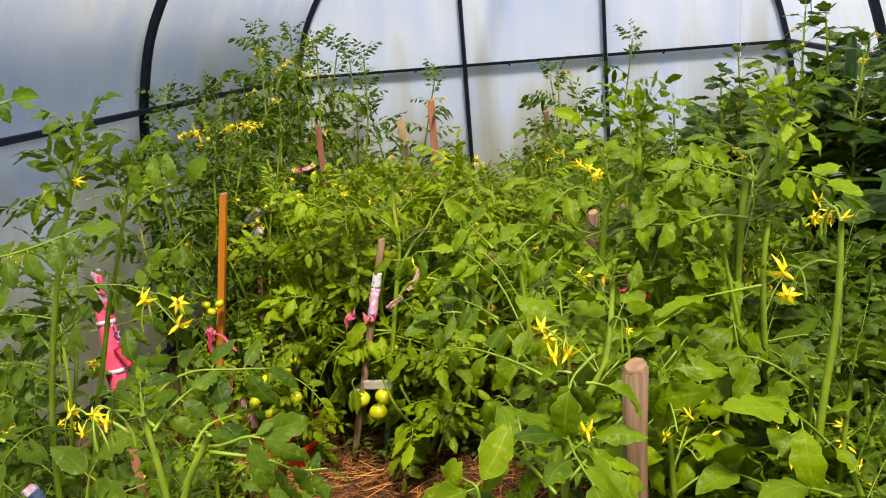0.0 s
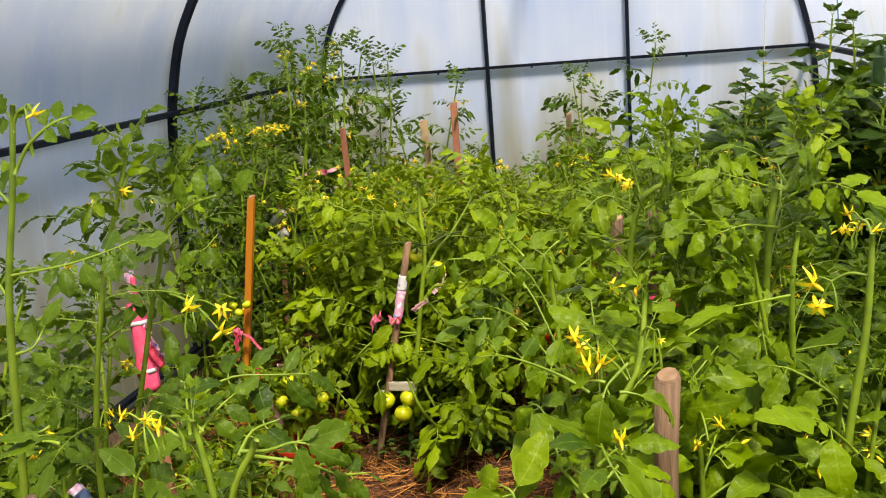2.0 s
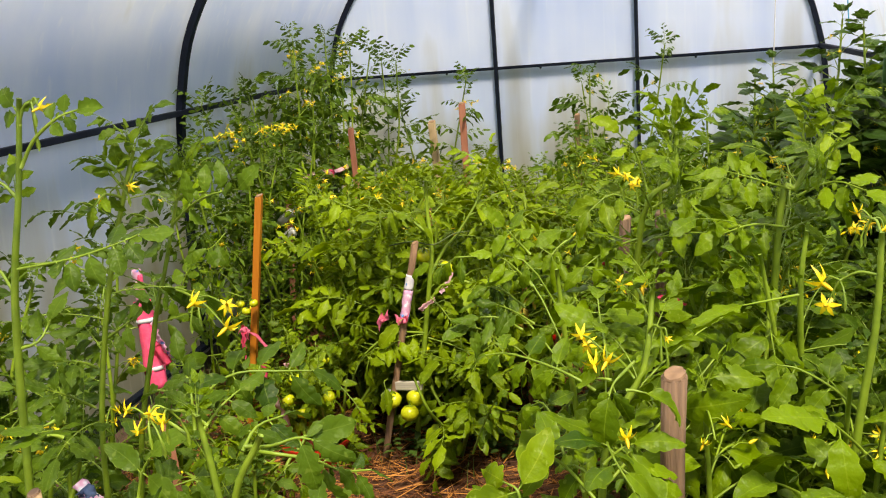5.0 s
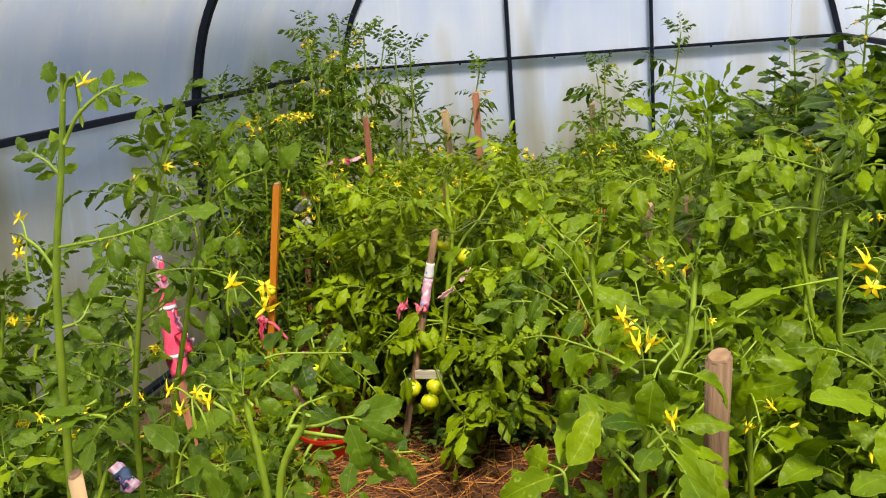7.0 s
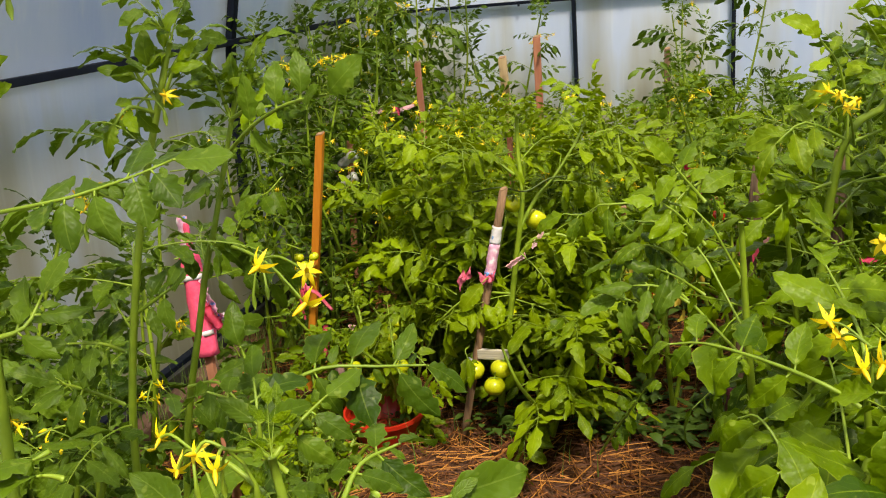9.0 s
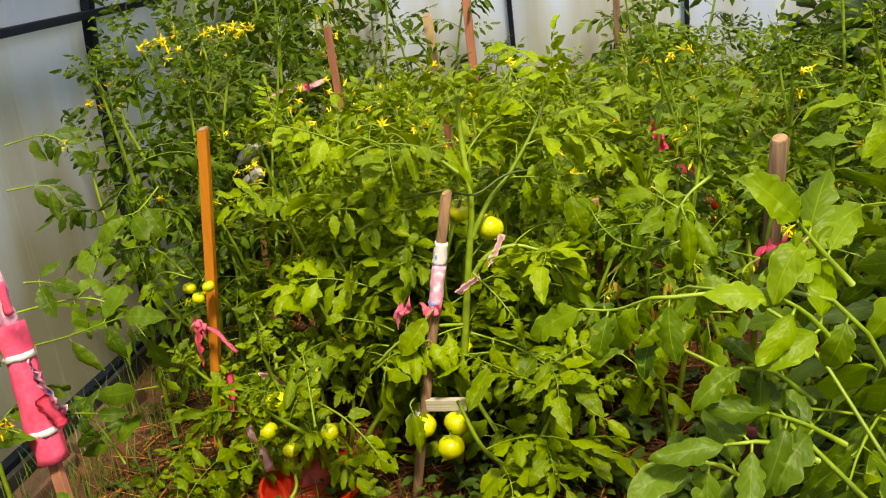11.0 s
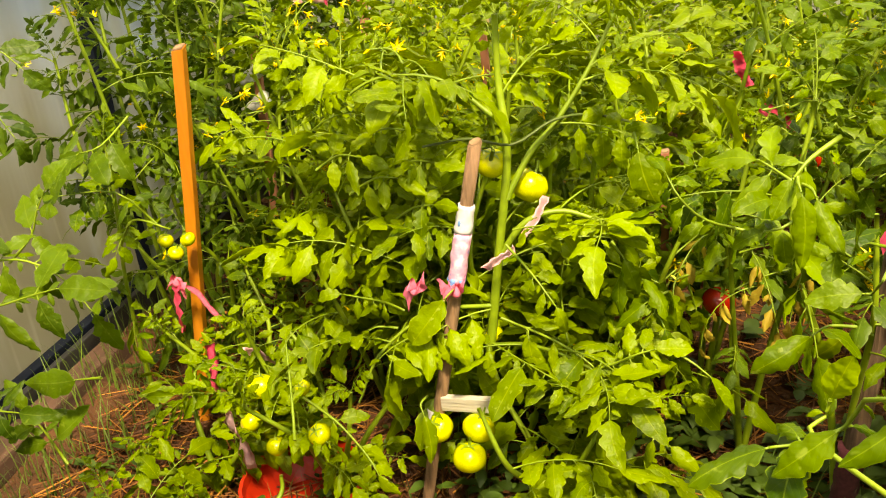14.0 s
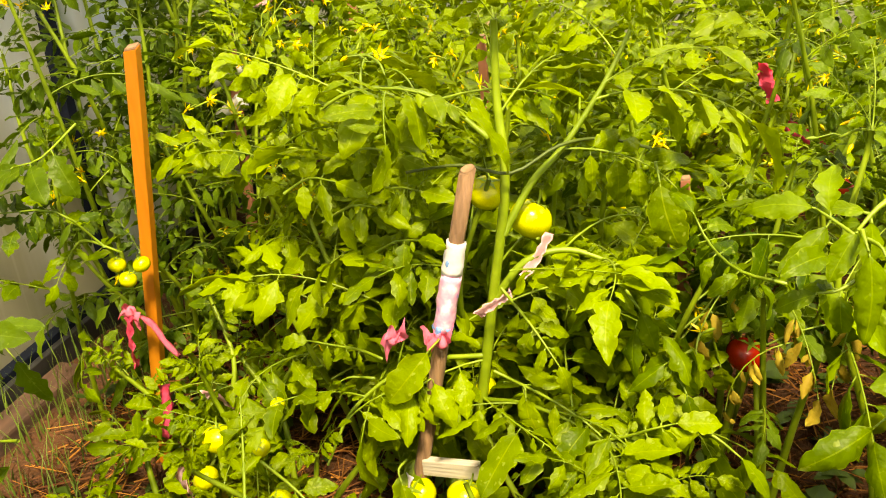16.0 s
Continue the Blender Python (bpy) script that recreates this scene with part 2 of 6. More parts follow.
def put(name, me, parent=None, m=None, label=""):
    """A mesh as an object; a child is placed by a world pose, its parent being an unturned empty or mesh."""
    ob = new(name, me)
    m = Matrix() if m is None else m
    if parent is not None:
        ob.parent = parent
        at = parent.location.copy()
        if parent.parent is not None:
            at = at + parent.parent.location
        m = Matrix.Translation(-at) @ m
    ob.matrix_basis = m
    return tagged(ob, label) if label else ob


def part(name, bm, mat, parent=None, label="", m=None, smooth=False):
    me = bpy.data.meshes.new(name)
    bm.to_mesh(me)
    bm.free()
    for x in mat if isinstance(mat, (list, tuple)) else [mat]:
        me.materials.append(x)
    if smooth:
        me.polygons.foreach_set("use_smooth", [True] * len(me.polygons))
    return put(name, me, parent, m, label)


def smooth_line(pts, per=5):
    """A Catmull-Rom line through points."""
    p = [Vector(v) for v in pts]
    p = [p[0] * 2 - p[1]] + p + [p[-1] * 2 - p[-2]]
    out = []
    for i in range(1, len(p) - 2):
        a, b, c, d = p[i - 1:i + 3]
        for k in range(per):
            s = k / per
            out.append(0.5 * (2 * b + (c - a) * s + (2 * a - 5 * b + 4 * c - d) * s * s + (3 * b - a - 3 * c + d) * s ** 3))
    out.append(p[-2])
    return out


def tube(line, radii, sides=6, verts=None, faces=None):
    """A tube along a line; radii: one for each point. Adds to verts and faces."""
    verts = [] if verts is None else verts
    faces = [] if faces is None else faces
    first = len(verts)
    up = Vector((0.31, 0.17, 0.93))
    for i, p in enumerate(line):
        way = (line[min(i + 1, len(line) - 1)] - line[max(i - 1, 0)])
        way = way.normalized() if way.length > 1e-9 else Vector((0, 0, 1))
        a = way.cross(up)
        a = a.normalized() if a.length > 1e-4 else Vector((1, 0, 0))
        b = way.cross(a)
        for k in range(sides):
            g = 2 * math.pi * k / sides
            verts.append(p + (a * math.cos(g) + b * math.sin(g)) * radii[i])
    for i in range(len(line) - 1):
        for k in range(sides):
            n = (k + 1) % sides
            faces.append((first + i * sides + k, first + i * sides + n, first + (i + 1) * sides + n, first + (i + 1) * sides + k))
    faces.append(tuple(first + k for k in range(sides)))
    faces.append(tuple(first + (len(line) - 1) * sides + k for k in reversed(range(sides))))
    return verts, faces


def box(bm, x0, x1, y0, y1, z0, z1, bevel=0.0):
    made = bmesh.ops.create_cube(bm, size=1.0, matrix=Matrix.LocRotScale(((x0 + x1) / 2, (y0 + y1) / 2, (z0 + z1) / 2), None, (x1 - x0, y1 - y0, z1 - z0)))
    if bevel:
        edges = list({e for v in made["verts"] for e in v.link_edges})
        bmesh.ops.bevel(bm, geom=edges, offset=bevel, segments=2, profile=0.6, affect="EDGES")
    return bm


# ---- the greenhouse ----
Y_END, Y_FRONT, BAYS = 5.18, -0.42, 3
Z_RAIL = 1.11
PROFILE = smooth_line([(1.505, 0, 0.0), (1.492, 0, 0.45), (1.465, 0, 0.95), (1.425, 0, 1.2), (1.330, 0, 1.47), (1.112, 0, 1.76), (0.792, 0, 1.97), (0.412, 0, 2.09),
                       (0, 0, 2.13), (-0.412, 0, 2.09), (-0.792, 0, 1.97), (-1.112, 0, 1.76), (-1.330, 0, 1.47), (-1.425, 0, 1.2), (-1.465, 0, 0.95), (-1.492, 0, 0.45), (-1.505, 0, 0.0)], 4)
BAY = (Y_END - Y_FRONT) / BAYS


def offset_profile(d):
    out = []
    for i, p in enumerate(PROFILE):
        way = (PROFILE[min(i + 1, len(PROFILE) - 1)] - PROFILE[max(i - 1, 0)]).normalized()
        out.append(p + Vector((way.z, 0, -way.x)) * d)
    return out


def ribbon(name, y0, y1, d0, d1, mat, parent, label=""):
    """A curved strip with thickness along the arch, from y0 to y1, between two offsets from the profile."""
    a, b = offset_profile(d0), offset_profile(d1)
    n = len(a)
    lines = [[p + Vector((0, y, 0)) for p in side] for side, y in ((a, y0), (a, y1), (b, y1), (b, y0))]
    verts, faces = [], []
    for k in range(4):
        first = len(verts)
        verts += lines[k] + lines[(k + 1) % 4]
        faces += [(first + i, first + n + i, first + n + i + 1, first + i + 1) for i in range(n - 1)]
    for i in (0, n - 1):
        first = len(verts)
        verts += [line[i] for line in lines]
        faces.append((first, first + 1, first + 2, first + 3) if i else (first + 3, first + 2, first + 1, first))
    return put(name, mesh_of(name, verts, faces, mat), parent, None, label)


cover = tagged(empty("greenhouse_cover"), "milky twin-wall polycarbonate sheets bent over dark arches", "greenhouse wall", kind="structure")
for i in range(BAYS):
    sheet = ribbon("sheet", Y_FRONT + i * BAY + 0.002, Y_FRONT + (i + 1) * BAY - 0.002, 0.0, 0.006, SHEET, cover, "hazy translucent polycarbonate")
    sheet.visible_shadow = False
frame_work = tagged(empty("greenhouse_frame"), "dark painted steel greenhouse frame of arches and rails", "frame", kind="structure")
for i in range(BAYS + 1):
    y = Y_FRONT + i * BAY
    ribbon("arch", y - 0.016, y + 0.016, -0.030, -0.002, FRAME, frame_work)
for side in (-1, 1):
    bm = box(bmesh.new(), side * 1.407, side * 1.433, Y_FRONT, Y_END, Z_RAIL - 0.012, Z_RAIL + 0.012, 0.003)
    part("rail", bm, FRAME, frame_work)
    bm = box(bmesh.new(), side * 1.46, side * 1.494, Y_FRONT, Y_END, -0.16, 0.075, 0.003)
    part("base_rail", bm, FRAME, frame_work)
for y in (Y_FRONT + 0.02, Y_END - 0.02):
    part("base_rail", box(bmesh.new(), -1.458, 1.458, y - 0.016, y + 0.016, -0.16, 0.06, 0.003), FRAME, frame_work)
bm = box(bmesh.new(), -0.015, 0.015, Y_FRONT, Y_END, 2.075, 2.105, 0.003)
part("ridge_rail", bm, FRAME, frame_work)


def arch_top(x):
    best = min((p for p in PROFILE), key=lambda p: abs(p.x - x) + (0 if p.z > 0.9 else 9))
    return best.z


def end_wall(name, y, inward):
    wall = tagged(empty(name), "flat polycarbonate end wall divided by dark bars", "greenhouse wall", kind="structure")
    outline = [p for p in offset_profile(0.0)]
    n = len(outline)
    verts = [Vector((p.x, y, p.z)) for p in outline] + [Vector((p.x, y + 0.006, p.z)) for p in outline]
    faces = [tuple(range(n)), tuple(reversed(range(n, 2 * n)))] + [(k, (k + 1) % n, n + (k + 1) % n, n + k) for k in range(n)]
    s = put("end_sheet", mesh_of("end_sheet", verts, faces, SHEET, smooth=False), wall, None, "hazy translucent polycarbonate")
    s.visible_shadow = False
    y0, y1 = sorted((y + inward * 0.004, y + inward * 0.034))
    for x in (-0.383, 0.438):
        part("upright", box(bmesh.new(), x - 0.0105, x + 0.0105, y0, y1, 0.0, arch_top(x) - 0.03, 0.002), FRAME, wall)
    y0, y1 = sorted((y + inward * 0.007, y + inward * 0.031))
    for a, b in ((-1.42, -0.3945), (-0.3715, 0.4265), (0.4495, 1.42)):
        part("crossbar", box(bmesh.new(), a, b, y0, y1, Z_RAIL - 0.009, Z_RAIL + 0.008, 0.002), FRAME, wall)
        bm = bmesh.new()
        for k in range(2):
            x = a + (b - a) * (0.32 + 0.4 * k)
            bmesh.ops.create_uvsphere(bm, u_segments=8, v_segments=5, radius=0.007, matrix=Matrix.Translation((x, (y0 if inward < 0 else y1), Z_RAIL - 0.013)))
        part("screw_caps", bm, FRAME, wall)
    return wall


end_wall("wall_end", Y_END, -1)
end_wall("wall_front", Y_FRONT - 0.006, 1)

# ---- ground ----


def ground_z(x, y):
    return 0.035 * noise.noise((x * 2.3, y * 2.3, 0.2)) + 0.014 * noise.noise((x * 9, y * 9, 1.2)) - 0.02 + 0.03 * max(0.0, abs(x) - 1.1)


NX, NY = 96, 170
verts, faces = [], []
for j in range(NY + 1):
    for i in range(NX + 1):
        x, y = -1.51 + 3.02 * i / NX, -0.43 + 5.62 * j / NY
        verts.append((x, y, ground_z(x, y)))
for j in range(NY):
    for i in range(NX):
        a = j * (NX + 1) + i
        faces.append((a, a + 1, a + NX + 2, a + NX + 1))
tagged(put("ground", mesh_of("ground", verts, faces, SOIL)), "brown crumbly soil with scattered straw mulch", "ground", kind="structure")
bm = bmesh.new()
bmesh.ops.create_grid(bm, x_segments=8, y_segments=8, size=400.0, matrix=Matrix.Translation((0, 0, -0.16)))
tagged(part("ground_outside", bm, GRASS), "grassy plot around the greenhouse", "ground", kind="structure")


# ---- foliage pieces ----
def leaflet(data, m, length, width, roll, arch, teeth, blunt, r, fine):
    """One blade along +x of the pose m: rounded lobes with narrow notches, margins rolled under (or up, where roll is negative),
    arched along its length and quilted between the veins. fine: 0 far, 1 middle, 2 beside the path."""
    verts, faces, uvs = data
    rows = (6, 10, 15)[fine]
    cols = ((-1, 0, 1), (-1, -0.6, 0, 0.6, 1), (-1, -0.6, 0, 0.6, 1))[fine]
    first = len(verts)
    phase, wave = r.uniform(0, 6), r.uniform(0.03, 0.09)
    bend = r.uniform(-0.22, 0.22)
    lobes = (2.5, 2.9, r.uniform(3.0, 4.4))[fine]
    shift = (r.random(), r.random())
    for i in range(rows):
        u = i / (rows - 1)
        half = 0.5 * width * math.sin(math.pi * min(1.0, 0.05 + 0.95 * u) ** (0.74 + 0.2 * blunt)) ** (0.92 - 0.42 * blunt) if 0 < i < rows - 1 else width * (0.04 if i == 0 else 0.008)
        for c in cols:
            e, side = abs(c), 0 if c < 0 else 1
            w = half
            if e == 1 and 0 < i < rows - 1:
                notch = (1 - abs(math.sin(math.pi * (lobes * u + shift[side])))) ** 1.2
                w = half * (1 + 0.5 * teeth - 1.9 * teeth * notch * (1.2 - 0.65 * u) + r.uniform(-0.35, 0.35) * teeth)
            k = roll if abs(roll) > 0.05 else 0.05
            y, z = w * math.sin(k * e) / k, -w * (1 - math.cos(k * e)) / k
            y *= 1 if c > 0 else -1 if c < 0 else 0
            z += 0.16 * w * e + wave * length * e * math.sin(9.5 * u + phase + 2 * side) * 0.5
            x = u * length + (0.05 * length * e * (1 - u) if 0 < i < rows - 1 else 0)
            if fine and 0 < e < 1 and 0 < i < rows - 1:
                z += 0.022 * length * math.cos(2 * math.pi * (4.5 * u + shift[side])) + r.uniform(-0.012, 0.02) * length
            g = arch * u if abs(arch) > 0.03 else 0.03 * u
            f = x / max(u * length, 1e-6) if u > 0 else 1.0
            px = length * math.sin(g) / (g / u) * f if u > 0 else x
            pz = -length * (1 - math.cos(g)) / (g / u) if u > 0 else 0.0
            verts.append(m @ Vector((px + z * math.sin(g), y + bend * length * u * u, pz + z * math.cos(g))))
            uvs.append((0.5 + 0.5 * c, u))
    k = len(cols)
    for i in range(rows - 1):
        for j in range(k - 1):
            a = first + i * k + j
            faces.append((a, a + k, a + k + 1, a + 1))


def leaf_on(name, line, seed, pairs, blade, mood, fine, mat, first=0.24, small=0.75, stand=0.0, thick=0.0026, ratio=0.49, face=None):
    """A compound leaf whose stalk runs through line. blade: length of a full leaflet; mood: 0 fresh, 1 hanging with rolled margins;
    stand: how far leaflets are raised above the stalk; face: where their upper sides look, if not up."""
    r = random.Random(seed)
    data = ([], [], [])
    up = Vector((0, 0, 1))
    if face is None:
        face = (r.uniform(-0.7, 0.7), r.uniform(-0.7, 0.7), 1.0)
    n = len(line)
    sv, sf = tube(line, [thick * (1 - 0.55 * k / (n - 1)) for k in range(n)], 6 if fine == 2 else 4 if fine else 3)

    def stalk(s):
        f = max(0.0, min(0.9999, s)) * (n - 1)
        k = int(f)
        return line[k].lerp(line[k + 1], f - k)

    seats = [(1.0, 0, 1.15)]
    for k in range(pairs):
        s = first + (0.94 - first) * (k + 0.35) / pairs
        grow = 0.78 + 0.32 * math.sin(math.pi * (k + 1) / (pairs + 0.8))
        for side in (-1, 1):
            seats.append((s + r.uniform(-0.025, 0.025), side, grow * r.uniform(0.82, 1.12)))
            if r.random() < small:
                seats.append((s + 0.45 * (0.94 - first) / pairs, side, r.uniform(0.24, 0.42)))
    for s, side, size in seats:
        at = stalk(s)
        way = (stalk(s + 0.05) - stalk(s - 0.05)).normalized()
        out = way.cross(up if face is None else Vector(face))
        out = out.normalized() if out.length > 0.05 else Vector((1, 0, 0))
        out *= -side
        lift = stand + r.uniform(-0.55, 0.35) - mood * r.uniform(0.25, 1.1)
        if side:
            g = radians(r.uniform(48, 82))
            ahead = out * math.sin(g) + way * math.cos(g) + up * lift
        else:
            ahead = way + up * lift * 0.5 + out * 0.2
        ahead.normalize()
        top = Vector(face).normalized() + out * r.uniform(-0.3, 0.4) + Vector((r.uniform(-0.35, 0.35), r.uniform(-0.35, 0.35), r.uniform(-0.1, 0.3)))
        top = top - ahead * top.dot(ahead)
        top.normalize()
        m = Matrix((ahead, top.cross(ahead), top)).transposed().to_4x4()
        m.translation = at
        ln = blade * size * r.uniform(0.9, 1.1)
        foot = ln * (0.14 if side else 0.05)
        if fine and size > 0.5:
            tube([at, m @ Vector((foot * 1.15, 0, 0))], [thick * 0.55, thick * 0.42], 4, sv, sf)
        level = fine if size > 0.5 else max(0, fine - 1)
        leaflet(data, m @ Matrix.Translation((foot, 0, 0)), ln, ln * ratio * r.uniform(0.86, 1.14), r.choice((-1, 1, 1)) * r.uniform(0.15, 0.85) + mood * r.uniform(0.5, 1.2),
                r.uniform(-0.1, 1.1) + mood * r.uniform(0.1, 0.8), r.uniform(0.1, 0.26) + (0.08 if fine < 2 else 0.0) if size > 0.5 else 0.15, min(1.0, r.uniform(0.0, 0.5) + 0.55 * mood), r, level)
    nv = len(data[0])
    faces = data[1] + [tuple(nv + i for i in f) for f in sf]
    return mesh_of(name, data[0] + sv, faces, [mat or LEAF, STEM], [0] * len(data[1]) + [1] * len(sf), data[2] + [(0.5, 0.5)] * len(sv))


def compound_leaf(name, seed, length=0.26, pairs=3, mood=0.0, fine=1, mat=None, blade=1.0):
    """A tomato leaf along +x on an arched stalk. mood: 0 fresh, 1 hanging and curled."""
    r = random.Random(seed)
    sag, sway = 0.3 + 0.9 * mood + r.uniform(-0.15, 0.25), r.uniform(-0.3, 0.3)
    line = [Vector((length * s * (1 - 0.18 * sag * s * s), length * sway * s * s * 0.5, length * (0.22 * s - 0.48 * sag * s * s))) for s in (k / 7 for k in range(8))]
    return leaf_on(name, line, seed, pairs, length * 0.30 * blade, mood, int(fine), mat, first=0.13, thick=0.0023, small=0.7 if fine else 0.45, ratio=0.49 if fine else 0.39)


FRESH = [compound_leaf("leaf", 100 + k, 0.26, 3, 0.1 + 0.12 * (k % 4), 1) for k in range(9)]
TIRED = [compound_leaf("leaf", 200 + k, 0.28, 3, 0.4 + 0.12 * (k % 4), 1) for k in range(7)]
WITHERED = [compound_leaf("leaf", 300 + k, 0.24, 3, 1.2, 1, LEAF_OLD, 0.8) for k in range(3)]
FAR = [compound_leaf("leaf", 400 + k, 0.25, 4, 0.15 * (k % 5), 0, None, 0.95) for k in range(10)]
PALE = [compound_leaf("leaf", 140 + k, 0.26, 4, 0.1 + 0.12 * (k % 4), 1, LEAF_PALE, 1.1) for k in range(8)]
PALE_TIRED = [compound_leaf("leaf", 240 + k, 0.28, 4, 0.3 + 0.14 * (k % 4), 1, LEAF_PALE, 1.1) for k in range(7)]
DEEP = [compound_leaf("leaf", 440 + k, 0.25, 4, 0.2 + 0.14 * (k % 5), 0, LEAF_DEEP_SHADED, 0.95) for k in range(9)]
FAR_PALE = [compound_leaf("leaf", 460 + k, 0.25, 4, 0.12 * (k % 5), 0, LEAF_PALE, 0.95) for k in range(7)]
# Near leaves in shade: the darker leaf colour stands in for it.
SHADED_NEAR = [compound_leaf("leaf", 480 + k, 0.26, 3, 0.2 * (k % 4), 1, LEAF_DEEP_SHADED) for k in range(7)]
CLOSE = [compound_leaf("leaf", 520 + k, 0.26, 3, 0.14 * (k % 4), 2) for k in range(9)]
# The same for leaves beside the path, their shade put into the colour.
CLOSE_SHADED = [compound_leaf("leaf", 560 + k, 0.26, 3, 0.15 * (k % 4), 2, LEAF_DEEP_SHADED) for k in range(8)]
CLOSE_PALE = [compound_leaf("leaf", 580 + k, 0.27, 4, 0.1 + 0.14 * (k % 5), 2, LEAF_PALE, 1.1) for k in range(10)]
CLOSE_TIRED = [compound_leaf("leaf", 540 + k, 0.28, 3, 0.5 + 0.14 * (k % 4), 2) for k in range(5)]
SHOOT = [compound_leaf("leaf", 500 + k, 0.15, 2, 0.0, 1, None, 1.35) for k in range(4)]


def lobed_leaf(name, seed, size=0.15):
    """A broad five-cornered cucumber leaf on a long stalk, along +x."""
    r = random.Random(seed)
    verts, uvs, faces = [], [], []
    rings, around = 4, 20
    stalk = 0.09
    droop = r.uniform(0.3, 0.9)
    verts.append(Vector((stalk + size * 0.12, 0, 0.02)))
    uvs.append((0.5, 0.12))
    for i in range(1, rings + 1):
        for k in range(around):
            g = 2 * math.pi * k / around
            lobes = 0.80 + 0.16 * math.cos(5 * g) + 0.10 * math.cos(g) - (0.42 if k == around // 2 else 0) + r.uniform(-0.03, 0.03)
            d = size * 0.56 * lobes * i / rings
            x, y = stalk + size * 0.4 * i / rings + d * math.cos(g), d * math.sin(g)
            f = i / rings
            verts.append(Vector((x, y, 0.02 + 0.14 * abs(y) - droop * (x - stalk) ** 2 * 4 - 1.6 * y * y + 0.006 * f * math.sin(7 * g + seed))))
            uvs.append((0.5 + 0.5 * y / size, min(1, max(0, (x - stalk) / size))))
    for k in range(around):
        n = (k + 1) % around
        faces.append((0, 1 + k, 1 + n))
        for i in range(rings - 1):
            a = 1 + i * around
            faces.append((a + k, a + around + k, a + around + n, a + n))
    nb = len(faces)
    sv, sf = tube([Vector((0, 0, 0)), Vector((stalk * 0.5, 0, 0.018)), Vector((stalk + size * 0.12, 0, 0.019))], [0.003, 0.0026, 0.002], 5)
    nv = len(verts)
    faces += [tuple(nv + i for i in f) for f in sf]
    return mesh_of(name, verts + sv, faces, [LEAF_DARK, STEM], [0] * nb + [1] * len(sf), uvs + [(0.5, 0.5)] * len(sv))


BROAD = [lobed_leaf("leaf", 600 + k, 0.13 + 0.02 * (k % 3)) for k in range(6)]


def flower_data(m, r, size, data):
    """A six-pointed tomato flower facing +z of the pose m: narrow bent-back petals and a cone of anthers."""
    verts, faces, index = data
    for k in range(6):
        g = 2 * math.pi * (k + r.uniform(-0.12, 0.12)) / 6
        back = r.uniform(0.25, 1.1)
        first = len(verts)
        ca, sa = math.cos(g), math.sin(g)
        for d, w, z in ((0.10, 0.11, 0.0), (0.42, 0.17, -0.03 - back * 0.12), (0.72, 0.10, -0.1 - back * 0.45), (0.95, 0.012, -0.12 - back * 0.95)):
            for s in (-1, 1):
                verts.append(m @ (Vector((ca * d - sa * s * w, sa * d + ca * s * w, z)) * size))
        for i in range(3):
            a = first + 2 * i
            faces.append((a, a + 2, a + 3, a + 1))
            index.append(0)
    first = len(verts)
    for d, w in ((0.0, 0.13), (0.35, 0.17), (0.75, 0.10), (0.95, 0.02)):
        for k in range(6):
            g = 2 * math.pi * k / 6
            verts.append(m @ (Vector((math.cos(g) * w, math.sin(g) * w, d)) * size))
    for i in range(3):
        for k in range(6):
            a, n = first + i * 6 + k, first + i * 6 + (k + 1) % 6
            faces.append((a, n, n + 6, a + 6))
            index.append(1)
    first = len(verts)
    for k in range(5):
        g = 2 * math.pi * (k + 0.5) / 5
        verts.extend([m @ (Vector((math.cos(g + s) * 0.16, math.sin(g + s) * 0.16, -0.03)) * size) for s in (-0.5, 0.5)])
        verts.append(m @ (Vector((math.cos(g) * 0.75, math.sin(g) * 0.75, -0.32)) * size))
        faces.append((first + 3 * k, first + 3 * k + 1, first + 3 * k + 2))
        index.append(2)


def truss_mesh(name, seed, count, size=0.014, spread=0.055):
    """A flower truss along +x: a bent stalk with open flowers and closed buds."""
    r = random.Random(seed)
    data = ([], [], [])
    line = [Vector((0, 0, 0)), Vector((spread * 0.5, 0, 0.012)), Vector((spread, 0, 0.004)), Vector((spread * 1.4, 0, -0.015))]
    sv, sf = tube(smooth_line(line, 3), [0.0018] * 10, 4)
    for k in range(count):
        base = line[1].lerp(line[3], (k + 0.5) / count)
        tip = base + Vector((r.uniform(-0.01, 0.025), r.choice((-1, 1)) * r.uniform(0.008, 0.028), r.uniform(-0.022, 0.012)))
        tube([base, (base + tip) / 2 + Vector((0, 0, 0.006)), tip], [0.0011] * 3, 4, sv, sf)
        way = Vector((r.uniform(-0.2, 0.9), (tip - base).y * 22, r.uniform(-1.0, 0.5)))
        m = Matrix.Translation(tip) @ way.to_track_quat("Z", "Y").to_matrix().to_4x4()
        if r.random() < 0.78:
            flower_data(m, r, size * r.uniform(0.85, 1.15), data)
        else:
            nv = len(data[0])
            bv, bf = tube([m @ Vector((0, 0, z * size)) for z in (0, 0.3, 0.7, 1.1)], [size * w for w in (0.12, 0.24, 0.18, 0.02)], 5)
            data[0].extend(bv)
            data[1].extend([tuple(nv + i for i in f) for f in bf])
            data[2].extend([0 if k % 2 else 2] * len(bf))
    nv = len(data[0])
    return mesh_of(name, data[0] + sv, data[1] + [tuple(nv + i for i in f) for f in sf], [PETAL, ANTHER, STEM], data[2] + [2] * len(sf))


TRUSS = [truss_mesh("flower_truss", 700 + k, 2 + k % 4, 0.0125) for k in range(7)]
TRUSS_FULL = [truss_mesh("flower_truss", 750 + k, 9, 0.0135, 0.07) for k in range(3)]


